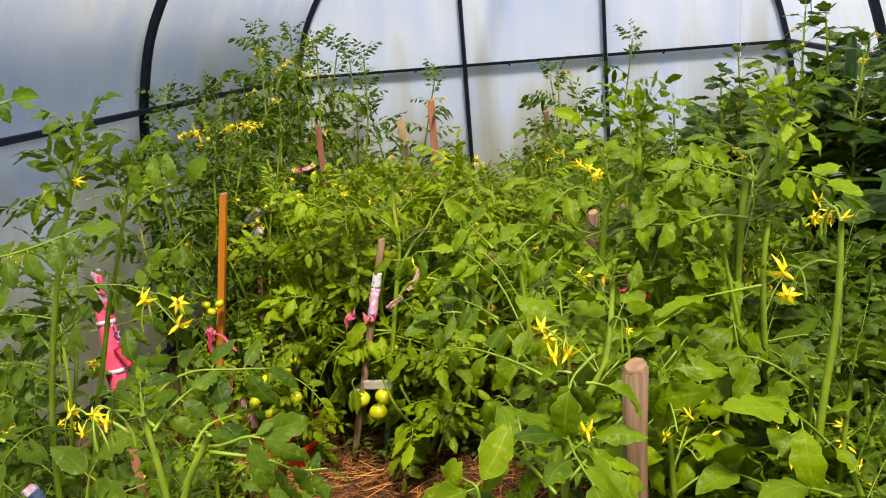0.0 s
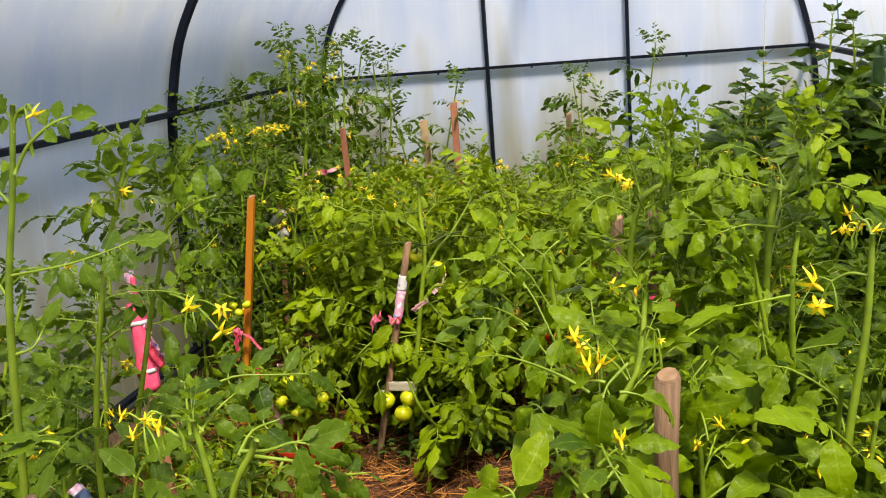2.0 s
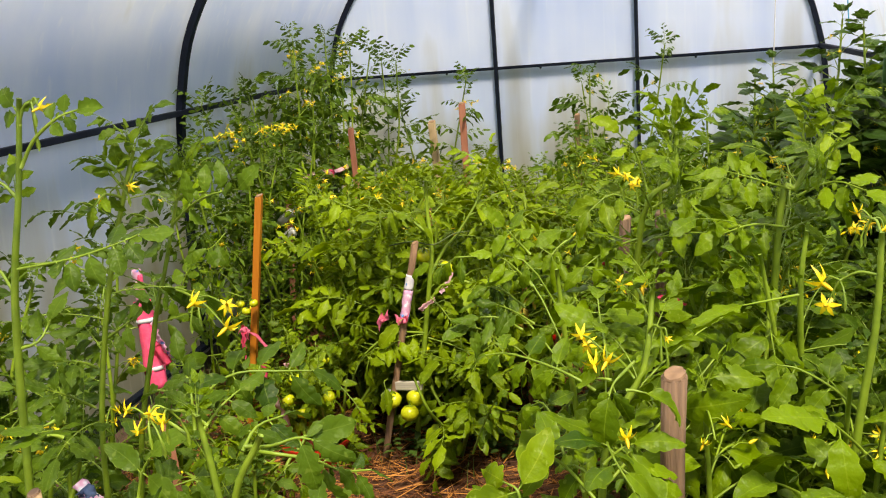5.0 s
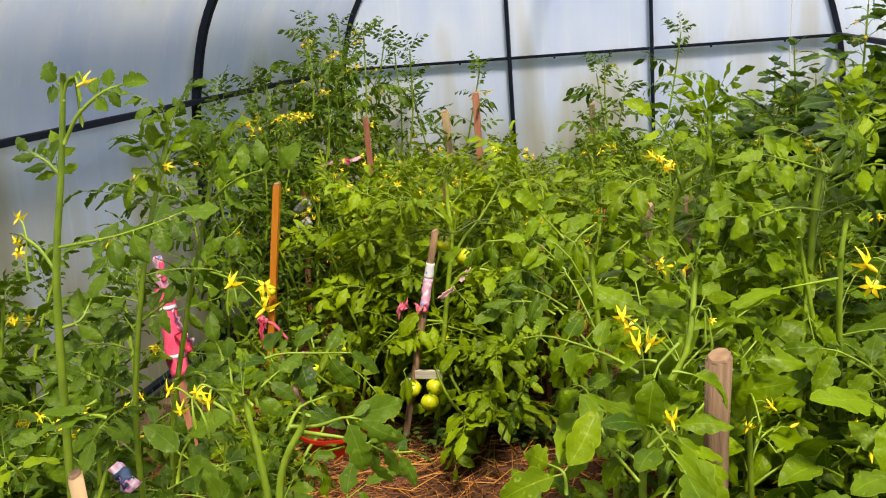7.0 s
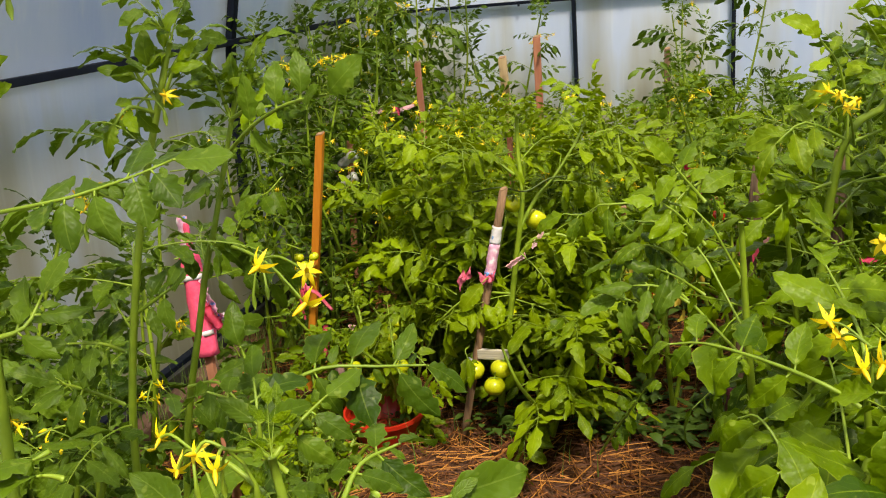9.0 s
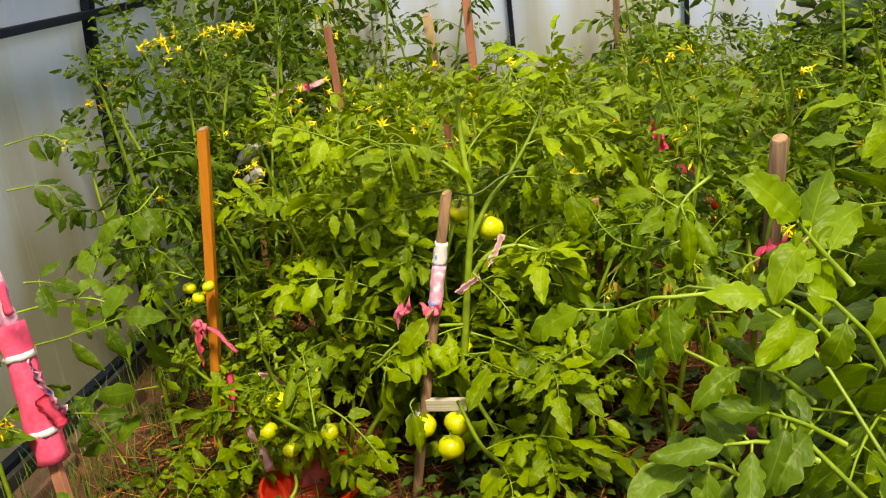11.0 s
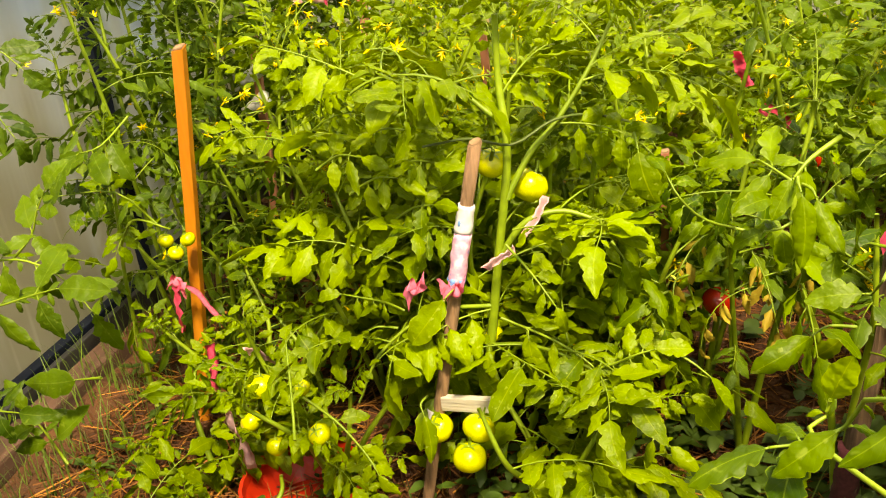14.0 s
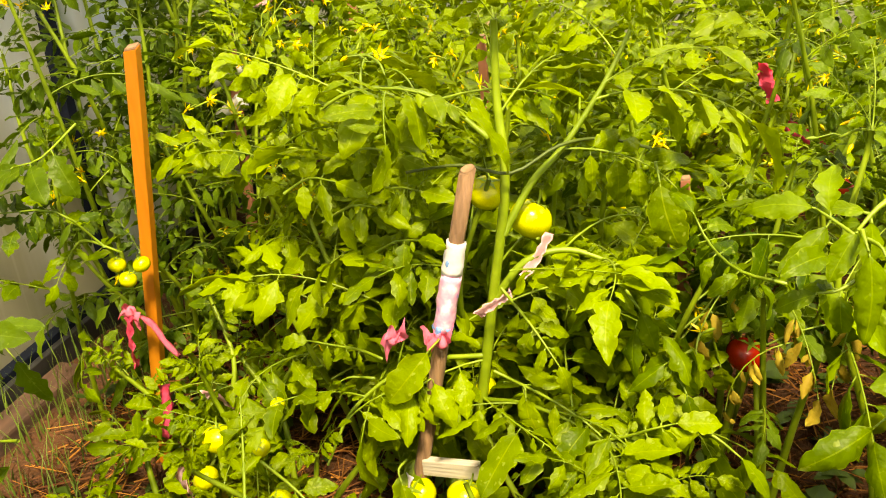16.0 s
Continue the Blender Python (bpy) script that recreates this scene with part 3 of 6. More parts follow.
def fruit_mesh(name, seed, mat):
    r = random.Random(seed)
    bm = bmesh.new()
    bmesh.ops.create_uvsphere(bm, u_segments=24, v_segments=14, radius=1.0)
    ribs, ph = r.choice((4, 5, 6)), r.uniform(0, 6)
    for v in bm.verts:
        g = math.atan2(v.co.y, v.co.x)
        out = math.hypot(v.co.x, v.co.y)
        k = 1 + 0.025 * math.cos(ribs * g + ph) * out
        v.co.x *= k
        v.co.y *= k
        v.co.z = v.co.z * 0.86 - 0.18 * math.exp(-(out / 0.3) ** 2) * (1 if v.co.z > 0 else -0.2)
    me = bpy.data.meshes.new(name)
    bm.to_mesh(me)
    bm.free()
    me.materials.append(mat)
    me.polygons.foreach_set("use_smooth", [True] * len(me.polygons))
    return me


def calyx_mesh():
    verts, faces = [], []
    for k in range(5):
        g = 2 * math.pi * k / 5
        first = len(verts)
        for d, w, z in ((0.05, 0.09, 0.72), (0.4, 0.10, 0.80), (0.75, 0.01, 0.74)):
            for s in (-1, 1):
                verts.append((math.cos(g) * d - math.sin(g) * s * w, math.sin(g) * d + math.cos(g) * s * w, z))
        faces += [(first, first + 2, first + 3, first + 1), (first + 2, first + 4, first + 5, first + 3)]
    sv, sf = tube([Vector((0, 0, 0.68)), Vector((0.05, 0, 1.0)), Vector((0.2, 0, 1.35))], [0.10, 0.07, 0.06], 5)
    n = len(verts)
    return mesh_of("calyx", verts + sv, faces + [tuple(n + i for i in f) for f in sf], STEM)


FRUITS = [fruit_mesh("tomato", 800 + k, FRUIT) for k in range(3)]
FRUITS_RED = [fruit_mesh("tomato", 810 + k, FRUIT_RED) for k in range(2)]
CALYX = calyx_mesh()

# open air above the path between the beds: no leaf may hang into it
AISLE = [Vector(v) for v in ((0.5, -0.1, 1.36), (0.33, 0.05, 1.33), (0.25, 0.37, 1.26), (0.11, 0.9, 1.22), (0.09, 1.25, 1.15), (0.04, 1.5, 1.12))]


def in_aisle(p):
    if p.y < 2.3:
        if p.z > 1.02 - 0.23 * p.y and abs(p.x - (0.42 - 0.27 * p.y)) < 0.17 + 0.05 * p.y:
            return True
    for a, b in zip(AISLE, AISLE[1:]):
        s = max(0.0, min(1.0, (p - a).dot(b - a) / (b - a).length_squared))
        if (p - a.lerp(b, s)).length < 0.2:
            return True
    return False


def in_wall(p):
    edge = 1.42 if p.z < 1.1 else 1.42 - (p.z - 1.1) * 0.35
    return abs(p.x) > edge or p.y > Y_END - 0.05


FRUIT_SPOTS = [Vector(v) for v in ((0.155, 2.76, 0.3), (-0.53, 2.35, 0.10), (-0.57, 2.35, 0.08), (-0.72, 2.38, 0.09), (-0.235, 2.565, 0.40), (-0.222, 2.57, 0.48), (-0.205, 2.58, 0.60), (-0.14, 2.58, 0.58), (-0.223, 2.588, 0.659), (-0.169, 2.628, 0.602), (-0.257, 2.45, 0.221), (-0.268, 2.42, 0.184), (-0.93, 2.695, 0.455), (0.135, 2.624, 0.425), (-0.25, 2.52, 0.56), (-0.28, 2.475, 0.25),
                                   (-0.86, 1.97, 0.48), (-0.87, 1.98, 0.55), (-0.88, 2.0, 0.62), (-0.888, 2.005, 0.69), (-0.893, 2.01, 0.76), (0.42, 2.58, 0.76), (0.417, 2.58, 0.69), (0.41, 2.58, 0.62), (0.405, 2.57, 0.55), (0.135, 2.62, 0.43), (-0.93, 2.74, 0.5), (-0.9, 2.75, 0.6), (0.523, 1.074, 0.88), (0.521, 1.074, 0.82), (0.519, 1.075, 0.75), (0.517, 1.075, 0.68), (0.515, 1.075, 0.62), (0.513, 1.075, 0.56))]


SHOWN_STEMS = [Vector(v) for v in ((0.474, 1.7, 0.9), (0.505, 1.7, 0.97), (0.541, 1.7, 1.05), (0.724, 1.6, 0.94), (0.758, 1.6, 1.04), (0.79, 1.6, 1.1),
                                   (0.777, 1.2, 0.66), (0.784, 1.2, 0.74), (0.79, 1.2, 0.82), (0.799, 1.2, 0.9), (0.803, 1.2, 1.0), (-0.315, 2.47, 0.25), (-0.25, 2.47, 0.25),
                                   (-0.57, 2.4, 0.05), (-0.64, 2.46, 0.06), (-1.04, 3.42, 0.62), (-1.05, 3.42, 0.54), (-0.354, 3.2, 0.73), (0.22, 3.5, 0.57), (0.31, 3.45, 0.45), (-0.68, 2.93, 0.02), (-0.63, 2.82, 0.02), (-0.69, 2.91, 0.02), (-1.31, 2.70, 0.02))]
# viewpoints that leaves are cleared for: the walk's start, and late on the path
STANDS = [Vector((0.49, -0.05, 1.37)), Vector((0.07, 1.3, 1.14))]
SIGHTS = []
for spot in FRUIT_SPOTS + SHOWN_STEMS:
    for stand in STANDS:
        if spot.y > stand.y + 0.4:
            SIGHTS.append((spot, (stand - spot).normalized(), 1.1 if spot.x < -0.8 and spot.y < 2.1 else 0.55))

# leaves are also left out sunward of the fruit and wrapped stake, to brighten them
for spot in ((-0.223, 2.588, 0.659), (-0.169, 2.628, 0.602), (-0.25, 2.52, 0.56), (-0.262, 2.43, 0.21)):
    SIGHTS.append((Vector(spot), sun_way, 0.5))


def hides_spot(p):
    """True where a leaf would hide a listed spot from a viewpoint, or keep the sun off it."""
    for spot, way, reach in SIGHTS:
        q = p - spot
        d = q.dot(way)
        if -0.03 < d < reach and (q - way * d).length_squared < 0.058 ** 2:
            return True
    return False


def leaf_pose(at, azimuth, rise, turn, size):
    return Matrix.Translation(at) @ Euler((radians(turn), -radians(rise), radians(azimuth))).to_matrix().to_4x4() @ Matrix.Scale(size, 4)


def hang_leaf(plant, meshes, at, azimuth, rise, turn, size, r, reach=0.25):
    """Adds a leaf unless it would hang into the path or through a wall; tries a few other headings first."""
    for k in range(5):
        m = leaf_pose(at, azimuth, rise, turn, size)
        if not any(in_aisle(q) or in_wall(q) or hides_spot(q) for q in (m @ Vector((reach * s, 0, 0.0)) for s in (0.15, 0.4, 0.65, 0.85, 1.05))):
            return put("leaf", r.choice(meshes), plant, m)
        azimuth += 67
    return None


def add_fruit(plant, at, radius, r, red=False):
    m = Matrix.Translation(at) @ Euler((r.uniform(-0.5, 0.5), r.uniform(-0.5, 0.5), r.uniform(0, 6))).to_matrix().to_4x4() @ Matrix.Scale(radius, 4)
    f = put("tomato", r.choice(FRUITS_RED if red else FRUITS), plant, m, "ripe red tomato" if red else "pale green tomato")
    c = new("calyx", CALYX)
    c.parent = f
    return f


PLANT_LABEL = "bushy green tomato plant with yellow flowers in the soil bed"


def plant_root(name, x, y, label, category, group):
    return tagged(empty(name, (x, y, ground_z(x, y))), label, category, group)


def grow_stem(plant, pts, r, thick=0.008, start=0.3, gap=0.06, size=1.0, fresh=None, tired=None, flowers=0.15, lift=25, tops=True):
    """One stem through the points with its leaves and flower trusses."""
    line = smooth_line(pts, 6)
    n = len(line)
    sv, sf = tube(line, [thick * (1 - 0.55 * k / n) for k in range(n)], 7)
    put("stem", mesh_of("stem", sv, sf, STEM), plant)
    total = sum((b - a).length for a, b in zip(line, line[1:]))
    d, az, at, i = start * total, r.uniform(0, 360), 0.0, 0
    walked = 0.0
    for a, b in zip(line, line[1:]):
        step = (b - a).length
        while d <= walked + step:
            p = a.lerp(b, (d - walked) / step)
            f = d / total
            az += 137.5 + r.uniform(-25, 25)
            young = f > 0.86
            low = f < 0.5
            meshes = (tired if low and tired else fresh)
            sz = size * (0.55 if young else 1.0 if f > 0.3 else 0.85) * r.uniform(0.75, 1.2)
            hang_leaf(plant, SHOOT if young and fresh[0] in (FRESH[0], CLOSE[0], CLOSE_SHADED[0]) else meshes, p, az, (lift + 25 if young else lift * f) + r.uniform(-15, 15), r.uniform(-25, 25), sz, r)
            if r.random() < flowers and f > 0.35:
                g = az + r.uniform(100, 250)
                m = leaf_pose(p, g, r.uniform(0, 40), r.uniform(-30, 30), r.uniform(0.85, 1.15))
                if not in_aisle(m @ Vector((0.06, 0, 0))):
                    put("flower_truss", r.choice(TRUSS), plant, m)
            d += gap * r.uniform(0.75, 1.3)
        walked += step
    if tops:
        for k in range(3):
            hang_leaf(plant, SHOOT if fresh[0] in (FRESH[0], CLOSE[0], CLOSE_SHADED[0]) else fresh, line[-1], az + 120 * k, 55 + r.uniform(-15, 15), 0, size * r.uniform(0.35, 0.6), r, 0.12)
    return line


def bush(x, y, h, stems=3, spread=0.16, seed=0, fine=None, size=1.0, gap=0.055, flowers=0.14, label=PLANT_LABEL, start=0.22, palette=None):
    """A tomato plant of several stems that splay from one root."""
    r = random.Random(1000 + seed)
    fine = (y < 3.35) if fine is None else fine
    plant = plant_root("tomato_plant", x, y, label, "tomato plant", "tomato plants in the beds")
    for k in range(stems):
        g = 2 * math.pi * (k + r.uniform(-0.25, 0.25)) / stems + seed
        top = h * r.uniform(0.82, 1.05)
        sx, sy = math.cos(g) * spread, math.sin(g) * spread
        pts = [(x, y, ground_z(x, y) - 0.01), (x + sx * 0.35, y + sy * 0.35, top * 0.35), (x + sx * 0.8 + r.uniform(-0.03, 0.03), y + sy * 0.8 + r.uniform(-0.03, 0.03), top * 0.7),
               (x + sx * 1.1 + r.uniform(-0.04, 0.04), y + sy * 1.1 + r.uniform(-0.04, 0.04), top)]
        if any(in_aisle(Vector(p)) for p in pts):
            pts = pts[:3]
        young, old = palette or ((FRESH, TIRED) if fine else (FAR, FAR))
        grow_stem(plant, pts, r, 0.0075, start, gap, size, young, old, flowers)
    return plant


def hero(pts, seed, thick=0.008, label=PLANT_LABEL, shaded=False, **kw):
    r = random.Random(2000 + seed)
    plant = plant_root("tomato_plant", pts[0][0], pts[0][1], label, "tomato plant", "tomato plants in the beds")
    grow_stem(plant, pts, r, thick, fresh=CLOSE_SHADED if shaded else CLOSE, tired=CLOSE_SHADED if shaded else CLOSE_TIRED, **kw)
    return plant


# ---- tomato plants beside the path ----
TALL_LABEL = "tall thin tomato plant with bare lower stem beside the path"


def bare_flower(name, seed, size=0.0128):
    r = random.Random(seed)
    data = ([], [], [])
    flower_data(Matrix(), r, size, data)
    return mesh_of(name, data[0], data[1], [PETAL, ANTHER, STEM], data[2])


FLOWERS = [bare_flower("flower", 780 + k) for k in range(6)]


def hero_truss(plant, root, flowers, seed, size=1.0):
    """A flower stalk from a stem to single open flowers, each on its own short stalk."""
    r = random.Random(5000 + seed)
    root = Vector(root)
    spots = [Vector(f) for f in flowers]
    mid = sum(spots, Vector()) / len(spots)
    knee = root.lerp(mid, 0.7) + Vector((0, 0, 0.012))
    sv, sf = tube(smooth_line([root, root.lerp(knee, 0.5) + Vector((0, 0, 0.008)), knee], 4), [0.0021] * 9, 5)
    for f in spots:
        tube(smooth_line([knee, knee.lerp(f, 0.5) + Vector((r.uniform(-0.004, 0.004), 0, 0.008)), f], 3), [0.0014] * 7, 4, sv, sf)
    for k in range(2):
        b = knee + Vector((r.uniform(-0.025, 0.025), r.uniform(-0.02, 0.02), r.uniform(-0.04, -0.01)))
        tube([knee, knee.lerp(b, 0.6) + Vector((0, 0, 0.006)), b, b + Vector((0, 0, -0.009)), b + Vector((0, 0, -0.016))], [0.0012, 0.0012, 0.0016, 0.0028, 0.0006], 5, sv, sf)
    size *= 0.87
    stalk = put("flower_truss", mesh_of("flower_truss", sv, sf, STEM), plant)
    for f in spots:
        way = Vector((r.uniform(-0.5, 0.5), r.uniform(-1.0, -0.3), r.uniform(-0.5, 0.6)))
        m = Matrix.Translation(f) @ way.to_track_quat("Z", "Y").to_matrix().to_4x4() @ Matrix.Scale(size * r.uniform(0.9, 1.15), 4)
        ob = new("flower", r.choice(FLOWERS))
        ob.parent = stalk
        ob.matrix_basis = m
        tagged(ob, "open yellow star-shaped flower")
    return stalk


def lone_leaf(plant, meshes, at, azimuth, rise, turn, size, k=0):
    return put("leaf", meshes[k % len(meshes)], plant, leaf_pose(Vector(at), azimuth, rise, turn, size))


def spray(plant, pts, seed, pairs, blade, mat=None, **kw):
    """One leaf of its own shape on a plant, its stalk led through the points."""
    kw = {"mood": 0.1, "face": (0, -0.7, 0.7), **kw}
    me = leaf_on("leaf", smooth_line(pts, 3), 9000 + seed, pairs, blade, kw.pop("mood"), 2, mat, **kw)
    return put("leaf", me, plant)


la = hero([(-0.42, 0.76, 0), (-0.31, 0.785, 0.6), (-0.251, 0.79, 1.021), (-0.231, 0.79, 1.126), (-0.203, 0.79, 1.225), (-0.178, 0.79, 1.33)], 1, 0.0064, TALL_LABEL,
          start=0.48, gap=0.5, size=0.6, flowers=0.0, shaded=True, tops=False)
hero_truss(la, (-0.235, 0.79, 1.10), [(-0.36, 0.88, 1.12), (-0.378, 0.9, 1.10), (-0.35, 0.88, 1.15)], 1)
hero_truss(la, (-0.185, 0.79, 1.30), [(-0.155, 0.79, 1.318)], 2)
lb = hero([(-0.42, 1.07, 0), (-0.385, 1.06, 0.5), (-0.356, 1.05, 0.787), (-0.294, 1.05, 1.037), (-0.24, 1.05, 1.179), (-0.216, 1.05, 1.235)], 2, 0.0062, TALL_LABEL,
          start=0.5, gap=0.12, size=0.7, flowers=0.0, shaded=True)
lone_leaf(lb, CLOSE_SHADED, (-0.29, 1.05, 1.045), 178, 8, 0, 0.7, 1)
lone_leaf(lb, CLOSE_SHADED, (-0.30, 1.05, 1.02), 20, 0, 0, 0.6, 3)
hero_truss(lb, (-0.25, 1.05, 1.16), [(-0.285, 1.05, 1.165), (-0.225, 1.04, 1.185)], 3)
hero_truss(lb, (-0.29, 1.05, 1.05), [(-0.32, 1.02, 1.10), (-0.335, 1.02, 1.09), (-0.31, 1.0, 1.085)], 4)
lc = hero([(-0.44, 1.15, 0), (-0.379, 1.15, 0.62), (-0.30, 1.15, 0.921), (-0.262, 1.15, 1.026), (-0.211, 1.15, 1.169)], 3, 0.0058, TALL_LABEL,
          start=0.5, gap=0.12, size=0.5, flowers=0.0, shaded=True)
hero_truss(lc, (-0.275, 1.15, 0.99), [(-0.079, 1.0, 1.018), (-0.085, 1.0, 0.985), (-0.13, 1.0, 1.022)], 5, 1.5)
ld = hero([(0.02, 0.80, 0), (0.01, 0.77, 0.6), (0.007, 0.76, 0.855), (-0.004, 0.76, 0.967)], 4, 0.0068, start=0.6, gap=0.06, size=0.55, flowers=0.0, shaded=True, tops=True)
le = hero([(0.03, 0.78, 0), (0.01, 0.77, 0.6), (0.023, 0.76, 0.845), (0.07, 0.76, 0.945)], 5, 0.0075, start=0.6, gap=0.9, size=0.6, flowers=0.0, shaded=True, tops=False)
hero_truss(ld, (-0.02, 0.77, 0.93), [(-0.121, 0.798, 0.952), (-0.105, 0.79, 0.93)], 6)
hero_truss(ld, (0.0, 0.77, 0.95), [(-0.05, 0.74, 0.978), (-0.035, 0.737, 0.968)], 7)
rb = hero([(0.45, 1.12, 0), (0.42, 1.1, 0.688), (0.483, 1.12, 0.88), (0.498, 1.15, 0.986)], 6, 0.0075, start=0.35, gap=0.045, size=1.0, flowers=0.0)
hero_truss(rb, (0.47, 1.11, 0.87), [(0.397, 1.13, 0.926), (0.405, 1.12, 0.915), (0.418, 1.064, 0.908), (0.435, 1.07, 0.91)], 8, 1.5)
hero_truss(rb, (0.49, 1.14, 0.95), [(0.453, 1.2, 0.984), (0.483, 1.19, 0.978)], 9, 1.4)
hero_truss(rb, (0.44, 1.1, 0.78), [(0.461, 1.0, 0.832)], 10, 1.4)
hero_truss(rb, (0.49, 1.13, 0.93), [(0.516, 1.1, 0.933)], 11, 0.7)
rf = hero([(0.36, 1.5, 0), (0.36, 1.49, 0.5), (0.34, 1.47, 0.78), (0.33, 1.46, 0.93)], 12, 0.008, start=0.4, gap=0.12, size=0.45, flowers=0.0, tops=False)
rc = hero([(0.77, 1.2, 0), (0.777, 1.2, 0.64), (0.801, 1.2, 0.913), (0.804, 1.2, 1.05)], 7, 0.008, start=0.35, gap=0.08, size=0.75, flowers=0.0, tops=False)
hero_truss(rc, (0.80, 1.2, 0.99), [(0.738, 1.241, 0.966), (0.74, 1.22, 0.94)], 12, 1.75)
hero_truss(rc, (0.804, 1.2, 1.045), [(0.79, 1.28, 1.06), (0.816, 1.24, 1.045), (0.785, 1.27, 1.04), (0.80, 1.25, 1.05)], 13, 1.0)
rd = hero([(0.45, 1.72, 0), (0.469, 1.7, 0.888), (0.541, 1.7, 1.046), (0.55, 1.7, 1.13)], 8, 0.0085, start=0.35, gap=0.042, size=1.0, flowers=0.05)
hero_truss(rd, (0.5, 1.7, 0.98), [(0.455, 1.55, 1.08), (0.475, 1.54, 1.072), (0.465, 1.55, 1.062), (0.44, 1.55, 1.085)], 14, 1.1)
re_ = hero([(0.7, 1.62, 0), (0.724, 1.6, 0.938), (0.758, 1.6, 1.042), (0.809, 1.6, 1.15)], 9, 0.0085, start=0.35, gap=0.042, size=1.0, flowers=0.05)
hero_truss(re_, (0.745, 1.6, 1.0), [(0.72, 1.65, 1.083), (0.735, 1.63, 1.07)], 15, 1.0)

for plant, line in ((rd, ((0.478, 1.7, 0.91), (0.50, 1.7, 0.96), (0.525, 1.7, 1.01), (0.541, 1.7, 1.05), (0.546, 1.7, 1.09), (0.55, 1.7, 1.125))),
                    (re_, ((0.728, 1.6, 0.95), (0.742, 1.6, 1.0), (0.758, 1.6, 1.04), (0.775, 1.6, 1.08), (0.795, 1.6, 1.12), (0.809, 1.6, 1.148)))):
    for k, at in enumerate(line):
        for j in range(2):
            lone_leaf(plant, CLOSE, at, 137.5 * k + 180 * j + 25, 12 + 9 * k, 12 * (-1) ** k, 0.74 - 0.07 * k, 2 * k + j)
for plant, line in ((lb, ((-0.31, 1.05, 0.98), (-0.262, 1.05, 1.12), (-0.235, 1.05, 1.19), (-0.216, 1.05, 1.233))), (lc, ((-0.285, 1.15, 0.96), (-0.245, 1.15, 1.08), (-0.22, 1.15, 1.14), (-0.211, 1.15, 1.168)))):
    for k, at in enumerate(line):
        for j in range(2):
            lone_leaf(plant, CLOSE_SHADED, at, 110 * k + 170 * j + 40 if k > 1 else 130 + 90 * j + 20 * k, 15 + 14 * k, 10, 0.5 - 0.06 * k, 3 * k + j)

rg = hero([(0.76, 1.47, 0), (0.75, 1.45, 0.6), (0.737, 1.42, 0.89), (0.745, 1.42, 1.0)], 13, 0.0075, start=0.4, gap=0.07, size=0.8, flowers=0.05)
spray(rb, [(0.418, 1.070, 0.868), (0.387, 1.070, 0.889), (0.335, 1.120, 0.889), (0.283, 1.160, 0.886), (0.247, 1.180, 0.875)], 0, 3, 0.048, mood=0.15, first=0.3, small=0.4)
spray(rf, [(0.116, 1.600, 0.482), (0.146, 1.550, 0.554), (0.174, 1.500, 0.617), (0.203, 1.470, 0.676)], 1, 4, 0.028, mood=0.6, ratio=0.8)
spray(rb, [(0.398, 1.050, 0.722), (0.369, 1.080, 0.766), (0.355, 1.120, 0.795), (0.335, 1.140, 0.815), (0.319, 1.150, 0.807)], 2, 2, 0.060, mood=0.2)
spray(rb, [(0.418, 0.980, 0.755), (0.383, 0.980, 0.799), (0.352, 0.970, 0.826), (0.333, 1.000, 0.810)], 3, 1, 0.052, mood=0.2)
# The pale leaf colour stands in for direct sun on this leaf.
spray(rb, [(0.333, 0.900, 0.779), (0.331, 0.900, 0.808), (0.312, 0.920, 0.807)], 4, 1, 0.068, mat=LEAF_PALE, mood=0.1)
spray(rb, [(0.431, 1.120, 0.881), (0.429, 1.150, 0.904), (0.421, 1.200, 0.921), (0.413, 1.280, 0.930)], 5, 3, 0.068, stand=0.15, face=(0, -0.6, 0.8))
spray(rb, [(0.472, 1.060, 0.915), (0.454, 1.030, 0.907), (0.445, 1.020, 0.899), (0.440, 1.010, 0.887)], 6, 1, 0.062, mood=0.9, first=0.6, face=(0, -1, 0.3))
spray(rb, [(0.443, 1.020, 0.905), (0.435, 1.020, 0.907), (0.425, 1.030, 0.903)], 7, 0, 0.056)
spray(rb, [(0.462, 1.000, 0.900), (0.472, 1.000, 0.900), (0.485, 1.000, 0.897)], 8, 0, 0.056, face=(0, -0.5, 0.85))
spray(rb, [(0.430, 1.000, 0.794), (0.452, 1.000, 0.816), (0.467, 1.000, 0.824)], 9, 1, 0.055, first=0.4)
spray(rb, [(0.464, 0.980, 0.823), (0.484, 0.980, 0.791), (0.494, 0.970, 0.781)], 10, 2, 0.052, mood=0.5)
spray(rb, [(0.423, 0.980, 0.780), (0.404, 0.990, 0.790), (0.392, 1.000, 0.791)], 11, 1, 0.050, mood=0.3)
spray(rc, [(0.795, 1.200, 0.718), (0.759, 1.150, 0.770), (0.730, 1.120, 0.805), (0.715, 1.100, 0.820)], 12, 1, 0.090, mood=0.2, small=1.0, face=(0, -0.5, 0.85))
spray(rc, [(0.765, 1.000, 0.749), (0.740, 0.980, 0.768), (0.720, 0.960, 0.782)], 13, 0, 0.085, face=(0, -0.4, 0.9))
spray(rc, [(0.784, 1.150, 0.682), (0.758, 1.120, 0.716), (0.750, 1.120, 0.726)], 14, 0, 0.055, face=(0, -0.6, 0.8))
spray(rg, [(0.736, 1.420, 0.891), (0.686, 1.380, 0.895), (0.643, 1.350, 0.897)], 15, 0, 0.095, face=(0, -0.3, 0.9))
